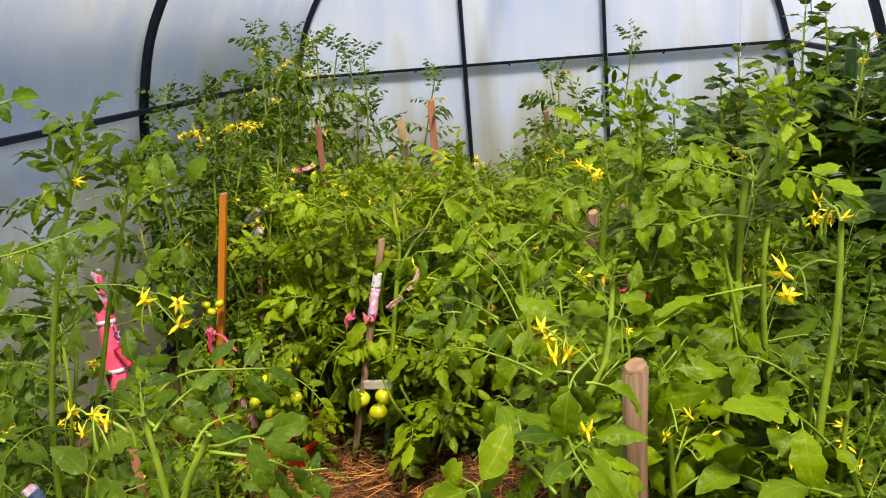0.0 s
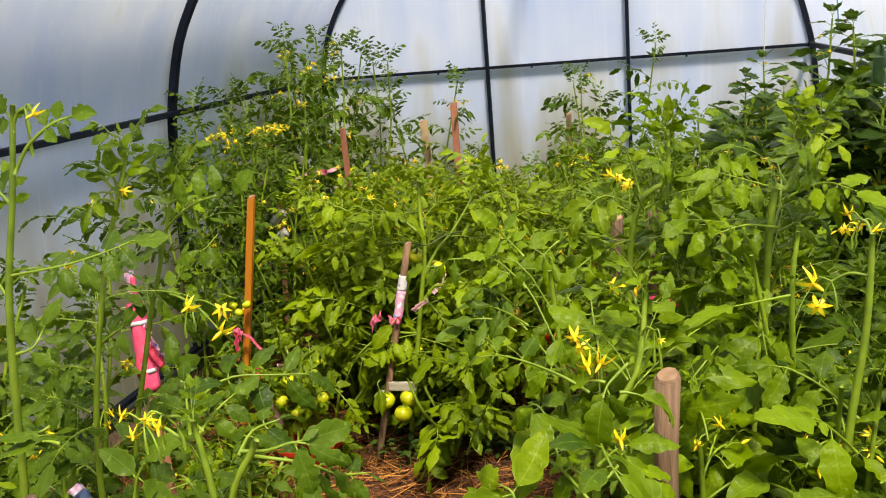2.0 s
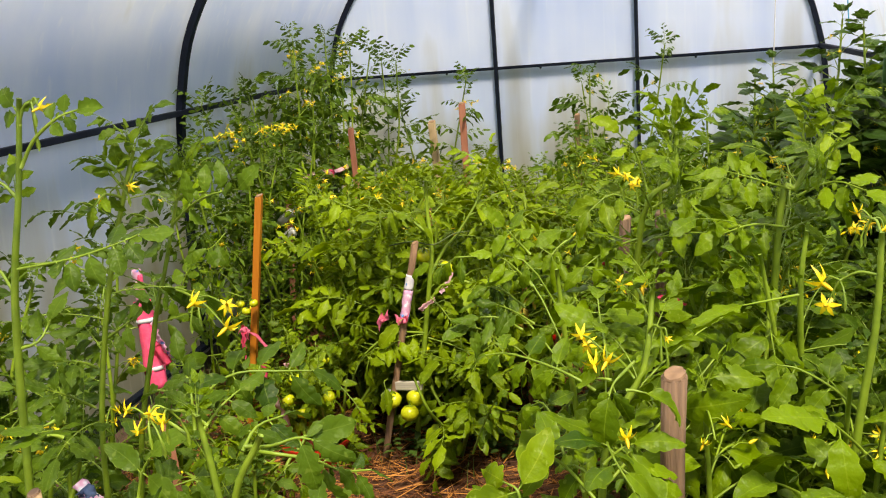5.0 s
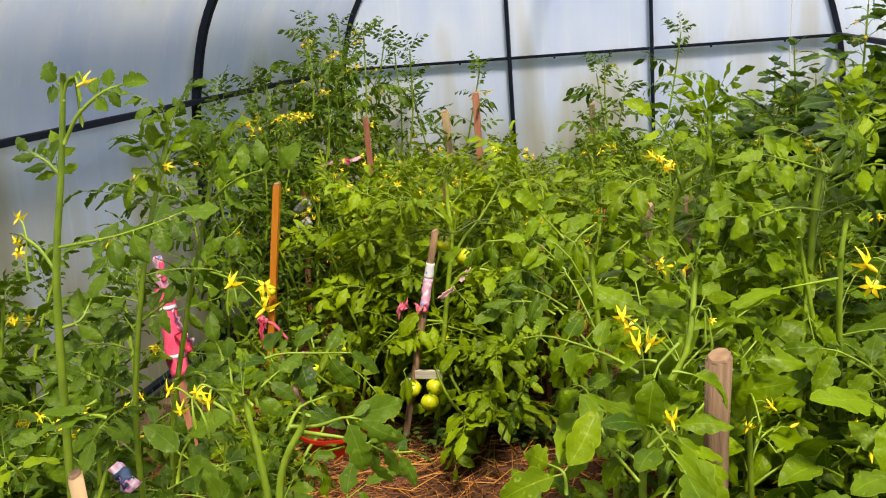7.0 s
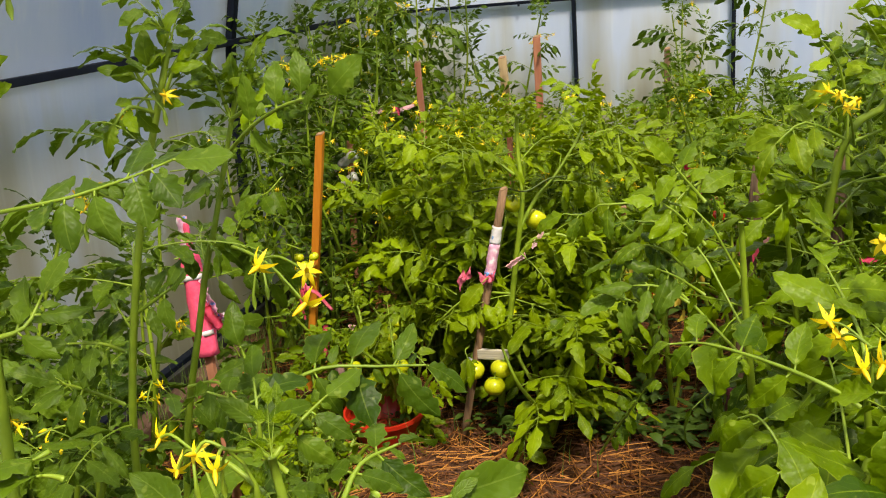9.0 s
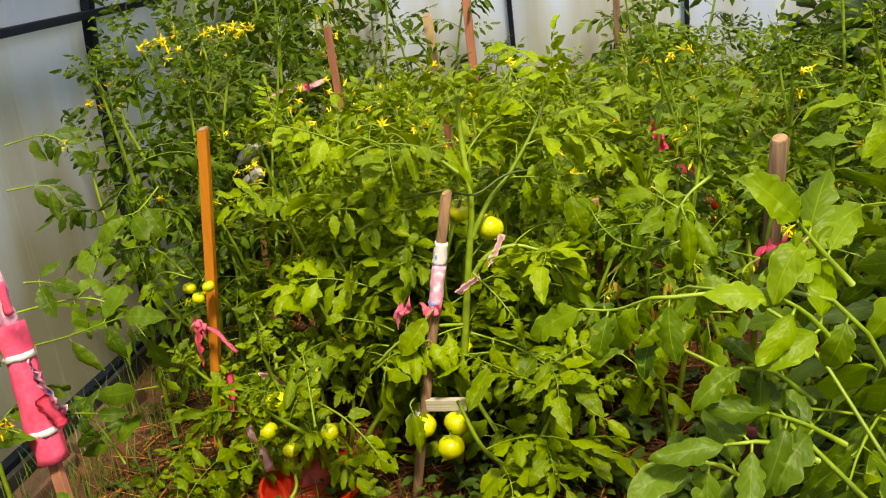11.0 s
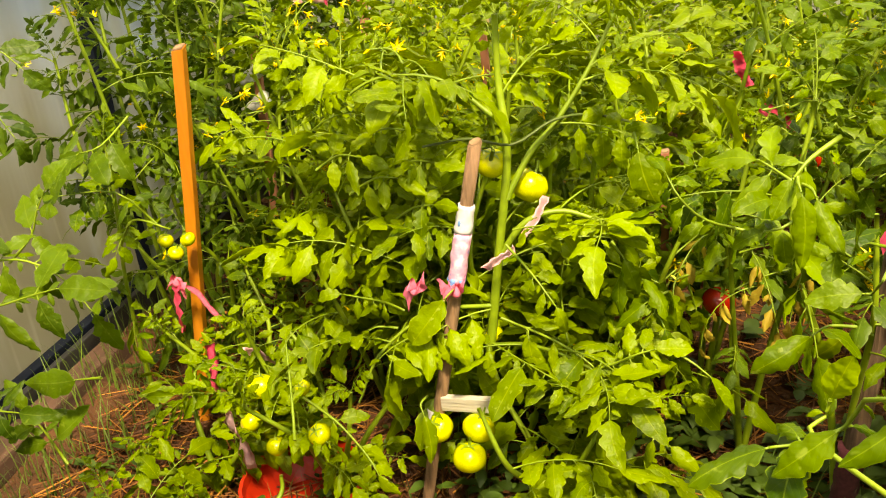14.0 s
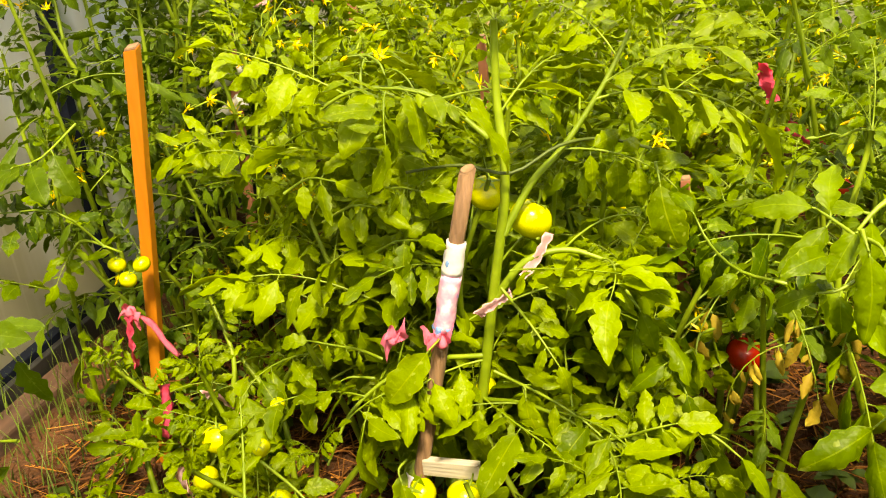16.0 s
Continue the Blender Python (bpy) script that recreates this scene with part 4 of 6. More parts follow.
spray(rg, [(0.700, 1.400, 0.736), (0.658, 1.360, 0.788), (0.630, 1.330, 0.823)], 16, 0, 0.090, face=(0, -0.5, 0.85))
spray(rb, [(0.580, 1.200, 0.822), (0.578, 1.200, 0.813), (0.574, 1.190, 0.804)], 17, 0, 0.052, mat=LEAF_PALE, mood=0.9, face=(0, -1, 0.3))
spray(rg, [(0.697, 1.150, 0.678), (0.673, 1.120, 0.705), (0.656, 1.100, 0.721)], 18, 0, 0.072, face=(0, -0.5, 0.85))
spray(rc, [(0.807, 1.250, 0.749), (0.758, 1.250, 0.798), (0.710, 1.250, 0.828), (0.682, 1.250, 0.834)], 19, 2, 0.060, mood=0.3)
spray(la, [(-0.226, 0.790, 1.134), (-0.173, 0.780, 1.143), (-0.134, 0.780, 1.150), (-0.091, 0.790, 1.161), (-0.067, 0.800, 1.169)], 20, 5, 0.034, mat=LEAF_DEEP_SHADED, mood=0.25, thick=0.0019, ratio=0.7, face=(0, -0.55, 0.8))
spray(lc, [(-0.245, 1.140, 1.085), (-0.243, 1.130, 1.086), (-0.243, 1.120, 1.086)], 21, 0, 0.050, mat=LEAF_DEEP_SHADED, face=(0, -0.3, 0.9))
spray(lc, [(-0.230, 1.140, 1.103), (-0.158, 1.080, 1.145), (-0.076, 1.000, 1.176), (-0.018, 0.960, 1.188)], 22, 3, 0.042, mat=LEAF_DEEP_SHADED, stand=0.8, face=(0, -1, 0.2))
spray(lb, [(-0.240, 1.050, 1.171), (-0.242, 1.050, 1.192), (-0.245, 1.050, 1.211)], 23, 0, 0.034, face=(0.3, -1, 0.2))
spray(lb, [(-0.240, 1.050, 1.171), (-0.223, 1.050, 1.200), (-0.213, 1.050, 1.216)], 24, 0, 0.030, face=(-0.4, -1, 0.2))
spray(la, [(-0.193, 0.790, 1.253), (-0.172, 0.790, 1.281), (-0.149, 0.790, 1.298), (-0.129, 0.790, 1.308), (-0.108, 0.790, 1.313)], 25, 2, 0.024, mat=LEAF_DEEP_SHADED, first=0.5, stand=0.4, ratio=0.75, face=(0, -0.9, 0.4))
spray(la, [(-0.207, 0.790, 1.219), (-0.220, 0.790, 1.234), (-0.241, 0.790, 1.247)], 26, 2, 0.024, mat=LEAF_DEEP_SHADED, stand=0.5, face=(0, -0.8, 0.5))
spray(la, [(-0.184, 0.790, 1.300), (-0.183, 0.790, 1.313), (-0.187, 0.790, 1.321)], 27, 1, 0.024, mat=LEAF_DEEP_SHADED, ratio=0.7, face=(0, -0.8, 0.5))
spray(ld, [(-0.132, 0.950, 0.860), (-0.115, 0.980, 0.899), (-0.078, 1.000, 0.917), (-0.026, 1.020, 0.912), (0.013, 1.050, 0.901)], 28, 3, 0.054, mat=LEAF_DEEP_SHADED, mood=0.2, first=0.4)
spray(le, [(0.038, 0.780, 0.920), (0.075, 0.770, 0.927), (0.107, 0.770, 0.938), (0.125, 0.770, 0.937)], 29, 1, 0.055, mat=LEAF_DEEP_SHADED, mood=1.0, first=0.6, face=(0, -0.8, 0.5))
spray(le, [(0.044, 0.800, 0.903), (0.098, 0.820, 0.885), (0.121, 0.840, 0.862)], 30, 1, 0.050, mat=LEAF_DEEP_SHADED, mood=0.8, first=0.6)
spray(le, [(0.098, 0.820, 0.883), (0.119, 0.870, 0.843), (0.142, 0.900, 0.829)], 31, 1, 0.036, mat=LEAF_DEEP_SHADED, mood=0.3, first=0.5)
spray(ld, [(-0.167, 0.850, 0.798), (-0.153, 0.850, 0.840), (-0.139, 0.850, 0.860)], 32, 1, 0.062, mat=LEAF_DEEP_SHADED, mood=0.3)
spray(la, [(-0.200, 0.770, 0.951), (-0.205, 0.765, 0.949), (-0.207, 0.760, 0.949)], 33, 0, 0.042, mat=LEAF_DEEP_SHADED, face=(0, -0.3, 0.9))
spray(la, [(-0.185, 0.760, 0.934), (-0.190, 0.755, 0.939), (-0.195, 0.750, 0.942)], 34, 0, 0.052, mat=LEAF_DEEP_SHADED, face=(0, -0.3, 0.9))
# Sun patch on this low leaf, put into its paler colour.
spray(la, [(-0.336, 0.780, 0.835), (-0.326, 0.760, 0.861), (-0.333, 0.750, 0.881)], 35, 1, 0.050, mat=LEAF_PALE, face=(0, -0.5, 0.85))
spray(lc, [(-0.190, 1.050, 0.887), (-0.191, 1.050, 0.899), (-0.195, 1.050, 0.912)], 36, 0, 0.046, mat=LEAF_DEEP_SHADED, face=(0.3, -0.8, 0.5))
spray(rf, [(0.336, 1.466, 0.840), (0.270, 1.455, 0.950), (0.160, 1.450, 0.959), (0.140, 1.460, 0.952), (0.125, 1.475, 0.940), (0.111, 1.480, 0.936), (0.093, 1.480, 0.938)], 120, 5, 0.046, mood=0.7, first=0.1, thick=0.002, face=(0, -0.4, 0.9))
spray(rf, [(0.340, 1.480, 0.760), (0.265, 1.580, 0.870), (0.184, 1.660, 0.873), (0.171, 1.700, 0.823), (0.152, 1.720, 0.795), (0.134, 1.720, 0.790)], 121, 4, 0.048, mood=0.6, first=0.1, thick=0.002, face=(0, -0.2, 1))
spray(rf, [(0.340, 1.480, 0.720), (0.240, 1.660, 0.760), (0.171, 1.780, 0.750), (0.179, 1.800, 0.757), (0.181, 1.800, 0.771)], 122, 1, 0.038, mat=LEAF_PALE, mood=0.9)
spray(rf, [(0.265, 1.480, 0.851), (0.233, 1.460, 0.889), (0.207, 1.440, 0.905)], 150, 2, 0.042, mood=0.6)
spray(rf, [(0.263, 1.450, 0.818), (0.225, 1.430, 0.848), (0.194, 1.420, 0.853)], 151, 2, 0.048, mood=0.5, mat=LEAF_DEEP_SHADED)
spray(rf, [(0.284, 1.460, 0.899), (0.252, 1.440, 0.945), (0.229, 1.430, 0.966)], 152, 2, 0.045, mood=0.4)
spray(rf, [(0.284, 1.460, 0.959), (0.259, 1.450, 0.992), (0.243, 1.440, 1.016)], 153, 2, 0.042, mood=0.3)
spray(rf, [(0.284, 1.460, 0.826), (0.249, 1.440, 0.858), (0.224, 1.430, 0.873)], 154, 2, 0.045, mood=0.5, mat=LEAF_DEEP_SHADED)
spray(rf, [(0.222, 1.450, 0.788), (0.193, 1.440, 0.820), (0.169, 1.430, 0.829)], 155, 2, 0.045, mood=0.5, mat=LEAF_DEEP_SHADED)
spray(rd, [(0.491, 1.700, 1.022), (0.471, 1.680, 1.100), (0.441, 1.660, 1.143)], 80, 2, 0.050, mat=LEAF_PALE, stand=0.3)
spray(rd, [(0.508, 1.700, 1.010), (0.531, 1.700, 1.083), (0.548, 1.700, 1.154)], 81, 2, 0.045, mat=LEAF_PALE, stand=0.3)
spray(rd, [(0.502, 1.700, 0.987), (0.576, 1.660, 1.027), (0.636, 1.620, 1.036)], 82, 2, 0.060)
spray(rd, [(0.491, 1.700, 0.987), (0.426, 1.660, 1.024), (0.384, 1.620, 1.003)], 83, 2, 0.060, mat=LEAF_PALE)
spray(rd, [(0.506, 1.700, 0.922), (0.564, 1.640, 0.948), (0.634, 1.600, 0.950)], 84, 2, 0.065)
spray(rd, [(0.473, 1.700, 0.923), (0.413, 1.640, 0.917), (0.370, 1.600, 0.894)], 85, 2, 0.060, mood=0.3)
spray(re_, [(0.756, 1.600, 1.021), (0.810, 1.560, 1.053), (0.852, 1.520, 1.044)], 86, 2, 0.055)
spray(re_, [(0.772, 1.600, 1.068), (0.797, 1.600, 1.133), (0.830, 1.580, 1.119)], 87, 2, 0.050, mat=LEAF_PALE, stand=0.2)
spray(re_, [(0.751, 1.600, 1.032), (0.679, 1.560, 1.063), (0.633, 1.540, 1.081)], 88, 3, 0.045)
spray(re_, [(0.741, 1.600, 0.963), (0.679, 1.560, 0.980), (0.622, 1.520, 0.974)], 89, 2, 0.055, mood=0.3)
spray(re_, [(0.779, 1.600, 1.093), (0.764, 1.600, 1.134), (0.777, 1.600, 1.179)], 90, 2, 0.045, mat=LEAF_PALE, stand=0.4)
spray(ld, [(-0.085, 0.900, 0.878), (-0.067, 0.920, 0.902), (-0.053, 0.950, 0.913)], 100, 2, 0.050, mat=LEAF_DEEP_SHADED, mood=0.2)
spray(ld, [(-0.092, 0.900, 0.890), (-0.123, 0.920, 0.916), (-0.176, 0.950, 0.911)], 101, 2, 0.045, mat=LEAF_DEEP_SHADED, mood=0.2)
spray(le, [(0.022, 0.800, 0.902), (0.024, 0.840, 0.915), (0.041, 0.880, 0.911)], 102, 2, 0.045, mat=LEAF_DEEP_SHADED, mood=0.2)
spray(ld, [(-0.098, 0.900, 0.878), (-0.095, 0.900, 0.919), (-0.106, 0.920, 0.942)], 103, 2, 0.045, mat=LEAF_DEEP_SHADED, stand=0.2)
spray(lb, [(-0.242, 1.050, 1.180), (-0.250, 1.040, 1.201), (-0.249, 1.030, 1.221)], 104, 1, 0.034, stand=0.5)
spray(lb, [(-0.238, 1.050, 1.184), (-0.226, 1.050, 1.208), (-0.224, 1.050, 1.228)], 105, 1, 0.036, stand=0.5)
spray(lb, [(-0.247, 1.050, 1.167), (-0.254, 1.020, 1.178), (-0.258, 1.000, 1.166)], 106, 2, 0.030, mood=0.4)
spray(lc, [(-0.222, 1.150, 1.146), (-0.223, 1.140, 1.174), (-0.222, 1.130, 1.195)], 107, 1, 0.036, stand=0.5)
spray(lc, [(-0.220, 1.150, 1.145), (-0.206, 1.150, 1.174), (-0.194, 1.150, 1.196)], 108, 1, 0.036, stand=0.5)
spray(lc, [(-0.223, 1.150, 1.141), (-0.178, 1.120, 1.159), (-0.152, 1.100, 1.155)], 109, 1, 0.034, stand=0.3)
spray(la, [(-0.252, 0.790, 1.033), (-0.226, 0.800, 1.040), (-0.221, 0.820, 1.059)], 110, 2, 0.040, mat=LEAF_DEEP_SHADED)
spray(lb, [(-0.349, 1.060, 0.897), (-0.364, 1.040, 0.915), (-0.388, 1.020, 0.923)], 111, 3, 0.045, mat=LEAF_DEEP_SHADED, mood=0.3)
spray(lb, [(-0.340, 1.060, 0.935), (-0.279, 1.040, 0.971), (-0.244, 1.020, 0.991)], 112, 2, 0.040, mat=LEAF_DEEP_SHADED)
spray(lb, [(-0.367, 1.060, 0.829), (-0.380, 1.020, 0.867), (-0.396, 1.000, 0.885)], 113, 3, 0.045, mat=LEAF_DEEP_SHADED, mood=0.3)
spray(lc, [(-0.333, 1.140, 0.813), (-0.265, 1.100, 0.843), (-0.226, 1.080, 0.828)], 114, 2, 0.045, mat=LEAF_DEEP_SHADED, mood=0.3)

NEAR = [(-0.58, 0.95, 0.78), (-0.8, 1.3, 0.84), (-1.12, 1.6, 0.95), (-0.62, 1.6, 0.42), (-0.45, 1.4, 0.48), (-0.2, 1.05, 0.62), (-1.0, 1.3, 0.95), (-0.95, 1.75, 0.8), (-1.22, 1.72, 0.78), (-1.3, 1.4, 0.8), (-0.7, 1.15, 0.7),
        (0.62, 1.3, 0.86), (0.95, 1.05, 0.88), (1.1, 1.5, 0.84), (0.98, 1.85, 0.84), (0.72, 2.05, 1.0), (0.64, 2.1, 0.88), (1.05, 2.3, 0.74), (0.62, 0.85, 0.74),
        (0.85, 1.42, 0.96), (0.68, 1.84, 0.85), (0.6, 1.75, 0.98), (0.74, 2.36, 0.7), (0.85, 2.4, 0.9)]
for k, (x, y, h) in enumerate(NEAR):
    # Left and far-right bushes take the darker leaves in place of shade.
    bush(x, y, h, 4 if x > 0 else 3, 0.16, 20 + k, True, 0.88 if x > 0 else 0.8, 0.052 if x > 0 else 0.046, 0.12,
         palette=(FRESH, FRESH) if x < -0.75 and h < 0.6 else (SHADED_NEAR, SHADED_NEAR) if x < 0 or x > 0.8 else (SHADED_NEAR, SHADED_NEAR) if x > 0.64 else (FRESH, SHADED_NEAR) if x > 0.55 else None)

# the plant tied to the wrapped stake
r = random.Random(77)
sa = plant_root("tomato_plant", -0.3, 2.56, "tomato plant with thick stem and green fruit tied to a stake", "tomato plant", "tomato plants in the beds")
grow_stem(sa, [(-0.3, 2.56, -0.01), (-0.251, 2.56, 0.299), (-0.221, 2.57, 0.495), (-0.194, 2.58, 0.677), (-0.203, 2.6, 0.80), (-0.2, 2.6, 0.9)], r, 0.0105, 0.2, 0.06, 0.85, CLOSE_PALE, CLOSE_PALE, 0.0)
grow_stem(sa, [(-0.2, 2.575, 0.6), (-0.16, 2.6, 0.67), (-0.114, 2.62, 0.72), (-0.06, 2.66, 0.8), (-0.02, 2.7, 0.88)], r, 0.0062, 0.3, 0.034, 0.85, CLOSE_PALE, CLOSE_PALE, 0.1)
grow_stem(sa, [(-0.222, 2.57, 0.49), (-0.171, 2.58, 0.555), (-0.108, 2.6, 0.566), (-0.03, 2.6, 0.54)], r, 0.007, 0.6, 0.05, 0.75, CLOSE_PALE, CLOSE_PALE, 0.0)
grow_stem(sa, [(-0.215, 2.59, 0.74), (-0.3, 2.6, 0.80), (-0.42, 2.62, 0.80), (-0.52, 2.6, 0.74)], r, 0.0045, 0.15, 0.034, 0.85, CLOSE_PALE, CLOSE_PALE, 0.12)
grow_stem(sa, [(-0.235, 2.565, 0.40), (-0.33, 2.5, 0.42), (-0.42, 2.46, 0.36), (-0.46, 2.42, 0.28)], r, 0.0042, 0.3, 0.05, 0.75, CLOSE_PALE, CLOSE_PALE, 0.0)
grow_stem(sa, [(-0.25, 2.56, 0.32), (-0.16, 2.5, 0.36), (-0.06, 2.44, 0.36), (0.02, 2.4, 0.3)], r, 0.0042, 0.3, 0.05, 0.8, CLOSE_PALE, CLOSE_PALE, 0.0)
for at, az, rise, size, k in (((-0.24, 2.55, 0.40), 225, 0, 0.8, 4), ((-0.19, 2.56, 0.55), 325, 10, 0.75, 5), ((-0.2, 2.55, 0.5), 20, 10, 0.8, 1)):
    lone_leaf(sa, CLOSE_PALE, at, az, rise, 0, size, k)
for at, rad in (((-0.223, 2.588, 0.659), 0.027), ((-0.169, 2.628, 0.602), 0.033), ((-0.131, 2.7, 0.482), 0.026), ((-0.403, 2.6, 0.536), 0.012), ((-0.257, 2.45, 0.218), 0.029), ((-0.268, 2.41, 0.184), 0.030),
                ((-0.335, 2.46, 0.205), 0.028), ((-0.245, 2.58, 0.33), 0.017), ((-0.22, 2.64, 0.36), 0.017)):
    add_fruit(sa, at, rad, r)

spray(sa, [(-0.283, 2.500, 0.471), (-0.284, 2.470, 0.478), (-0.293, 2.460, 0.471)], 37, 0, 0.082, mat=LEAF_PALE, mood=1.0, face=(0, -1, 0.4))
spray(sa, [(-0.288, 2.530, 0.327), (-0.277, 2.510, 0.326), (-0.263, 2.500, 0.316)], 38, 0, 0.080, mat=LEAF_PALE, mood=1.0, face=(0, -1, 0.4))
spray(sa, [(-0.340, 2.440, 0.288), (-0.347, 2.420, 0.285), (-0.341, 2.410, 0.271)], 39, 0, 0.070, mat=LEAF_PALE, mood=0.9, face=(0, -1, 0.4))
spray(sa, [(-0.203, 2.530, 0.376), (-0.169, 2.500, 0.395), (-0.164, 2.490, 0.380)], 40, 1, 0.080, mat=LEAF_PALE, mood=1.0, face=(0, -1, 0.4))
spray(sa, [(-0.217, 2.530, 0.395), (-0.118, 2.470, 0.391), (-0.056, 2.440, 0.366), (-0.027, 2.420, 0.337)], 41, 3, 0.050, mat=LEAF_PALE, mood=0.6)
spray(sa, [(-0.200, 2.540, 0.531), (-0.149, 2.480, 0.509), (-0.109, 2.450, 0.467)], 42, 3, 0.042, mat=LEAF_PALE, mood=0.8)
spray(sa, [(-0.406, 2.520, 0.374), (-0.433, 2.500, 0.388), (-0.452, 2.500, 0.380)], 44, 0, 0.060, mat=LEAF_PALE, mood=1.5, face=(0.5, -0.8, 0.4))
spray(sa, [(-0.389, 2.520, 0.411), (-0.414, 2.500, 0.438), (-0.439, 2.480, 0.456), (-0.475, 2.460, 0.475)], 45, 3, 0.040, mat=LEAF_PALE, mood=0.9)
spray(sa, [(-0.071, 2.420, 0.362), (-0.017, 2.400, 0.396), (0.017, 2.380, 0.427), (0.045, 2.380, 0.438)], 137, 3, 0.052, mat=LEAF_PALE, mood=0.5)
spray(sa, [(-0.045, 2.420, 0.369), (-0.004, 2.380, 0.338), (0.035, 2.360, 0.303), (0.067, 2.340, 0.293)], 138, 3, 0.050, mat=LEAF_PALE, mood=0.8, first=0.2)
spray(sa, [(0.053, 2.400, 0.429), (0.093, 2.380, 0.422), (0.123, 2.370, 0.402)], 139, 0, 0.065, mood=0.6, ratio=0.3)
spray(sa, [(-0.016, 2.380, 0.331), (-0.020, 2.360, 0.330), (-0.025, 2.350, 0.318)], 140, 0, 0.085, mat=LEAF_PALE, mood=1.0, face=(0, -1, 0.4))
spray(sa, [(0.009, 2.600, 0.701), (0.013, 2.580, 0.694), (0.016, 2.570, 0.684)], 142, 0, 0.085, mat=LEAF_PALE, mood=1.0, face=(0, -1, 0.4))
spray(sa, [(-0.417, 2.620, 0.630), (-0.356, 2.580, 0.668), (-0.309, 2.550, 0.676)], 145, 2, 0.055, mat=LEAF_PALE, mood=0.3)
spray(sa, [(-0.496, 2.620, 0.592), (-0.429, 2.580, 0.638), (-0.379, 2.550, 0.650)], 146, 2, 0.055, mat=LEAF_PALE, mood=0.3)
spray(sa, [(-0.422, 2.600, 0.542), (-0.359, 2.560, 0.591), (-0.315, 2.530, 0.609)], 147, 2, 0.052, mat=LEAF_PALE, mood=0.5)
spray(sa, [(-0.475, 2.660, 0.689), (-0.407, 2.620, 0.714), (-0.356, 2.600, 0.713)], 148, 2, 0.055, mat=LEAF_PALE, mood=0.2)
spray(sa, [(-0.553, 2.620, 0.640), (-0.498, 2.600, 0.674), (-0.449, 2.580, 0.677)], 149, 2, 0.055, mat=LEAF_PALE, mood=0.3)

TWIG = plain("dark_twig", (0.035, 0.06, 0.008), (0.09, 0.13, 0.015), 0.6, 30.0, rel=0.4)
sv, sf = tube(smooth_line([(-0.33, 2.56, 0.70), (-0.248, 2.55, 0.715), (-0.18, 2.56, 0.70), (-0.12, 2.6, 0.725), (-0.065, 2.65, 0.718), (0.0, 2.66, 0.70)], 4), [0.0024] * 21, 6)
put("side_shoot", mesh_of("side_shoot", sv, sf, TWIG), sa, None, "dark bent side shoot")

# low plants round the red pots, and the one that hangs on the orange stake
for k, (x, y, h) in enumerate(((-0.04, 2.74, 0.6), (-0.13, 2.47, 0.34), (-0.43, 2.72, 0.62), (-0.55, 2.78, 0.5), (-0.1, 2.9, 0.7), (-0.3, 2.75, 0.72))):
    # Two bushes use the darker leaf set, their shade put into the colour.
    bush(x, y, h, 4, 0.15, 240 + k, True, 0.85, 0.05, 0.08 if h > 0.5 else 0.0, PLANT_LABEL, 0.3, (FRESH, TIRED) if k in (0, 4) else (PALE, PALE_TIRED))
low = bush(-0.56, 2.5, 0.36, 5, 0.15, 61, True, 0.52, 0.034, 0.0, "low leafy tomato plant with green fruit above a red basin", 0.12, (CLOSE_PALE, CLOSE_PALE))
for k, (x, y, h) in enumerate(((-0.82, 2.15, 0.15), (-0.67, 2.26, 0.13), (-0.84, 2.5, 0.2), (-0.78, 2.64, 0.34))):
    bush(x, y, h, 4, 0.15, 170 + k, True, 0.62, 0.045, 0.0, "low leafy tomato shoots covering the soil", 0.1, (PALE, PALE) if k % 2 == 0 else None)
for at, rad in (((-0.68, 2.48, 0.26), 0.027), ((-0.70, 2.45, 0.20), 0.022), ((-0.57, 2.5, 0.325), 0.012), ((-0.511, 2.35, 0.262), 0.02), ((-0.545, 2.387, 0.33), 0.014), ((-0.64, 2.42, 0.17), 0.02)):
    add_fruit(low, at, rad, r)
spray(low, [(-0.527, 2.350, 0.337), (-0.460, 2.320, 0.315), (-0.409, 2.300, 0.268), (-0.385, 2.280, 0.247)], 43, 3, 0.045, mat=LEAF_PALE, mood=0.4)
spray(low, [(-0.473, 2.200, 0.369), (-0.497, 2.260, 0.401), (-0.514, 2.300, 0.426), (-0.531, 2.340, 0.453)], 46, 4, 0.034, mat=LEAF_PALE, stand=0.3)
side_plant = plant_root("tomato_plant", -1.14, 2.75, "thin tomato plant leaning on the orange stake with small fruit", "tomato plant", "tomato plants in the beds")
grow_stem(side_plant, [(-1.14, 2.75, -0.01), (-1.12, 2.74, 0.3), (-1.07, 2.72, 0.52), (-1.05, 2.72, 0.68)], r, 0.006, 0.35, 0.06, 0.7, FRESH, TIRED, 0.0)
grow_stem(side_plant, [(-1.1, 2.73, 0.42), (-1.03, 2.71, 0.50), (-0.94, 2.70, 0.485)], r, 0.004, 0.5, 0.08, 0.45, FRESH, FRESH, 0.0, tops=False)
for at in ((-0.958, 2.70, 0.459), (-0.905, 2.70, 0.462), (-0.931, 2.685, 0.437)):
    add_fruit(side_plant, at, 0.0165, r)

edge_plant = hero([(-1.3, 2.3, 0), (-1.31, 2.32, 0.3), (-1.29, 2.35, 0.55), (-1.27, 2.4, 0.72)], 21, 0.006, "sparse tomato plant at the foot of the wall", shaded=True, start=0.6, gap=0.12, size=0.5, flowers=0.0)
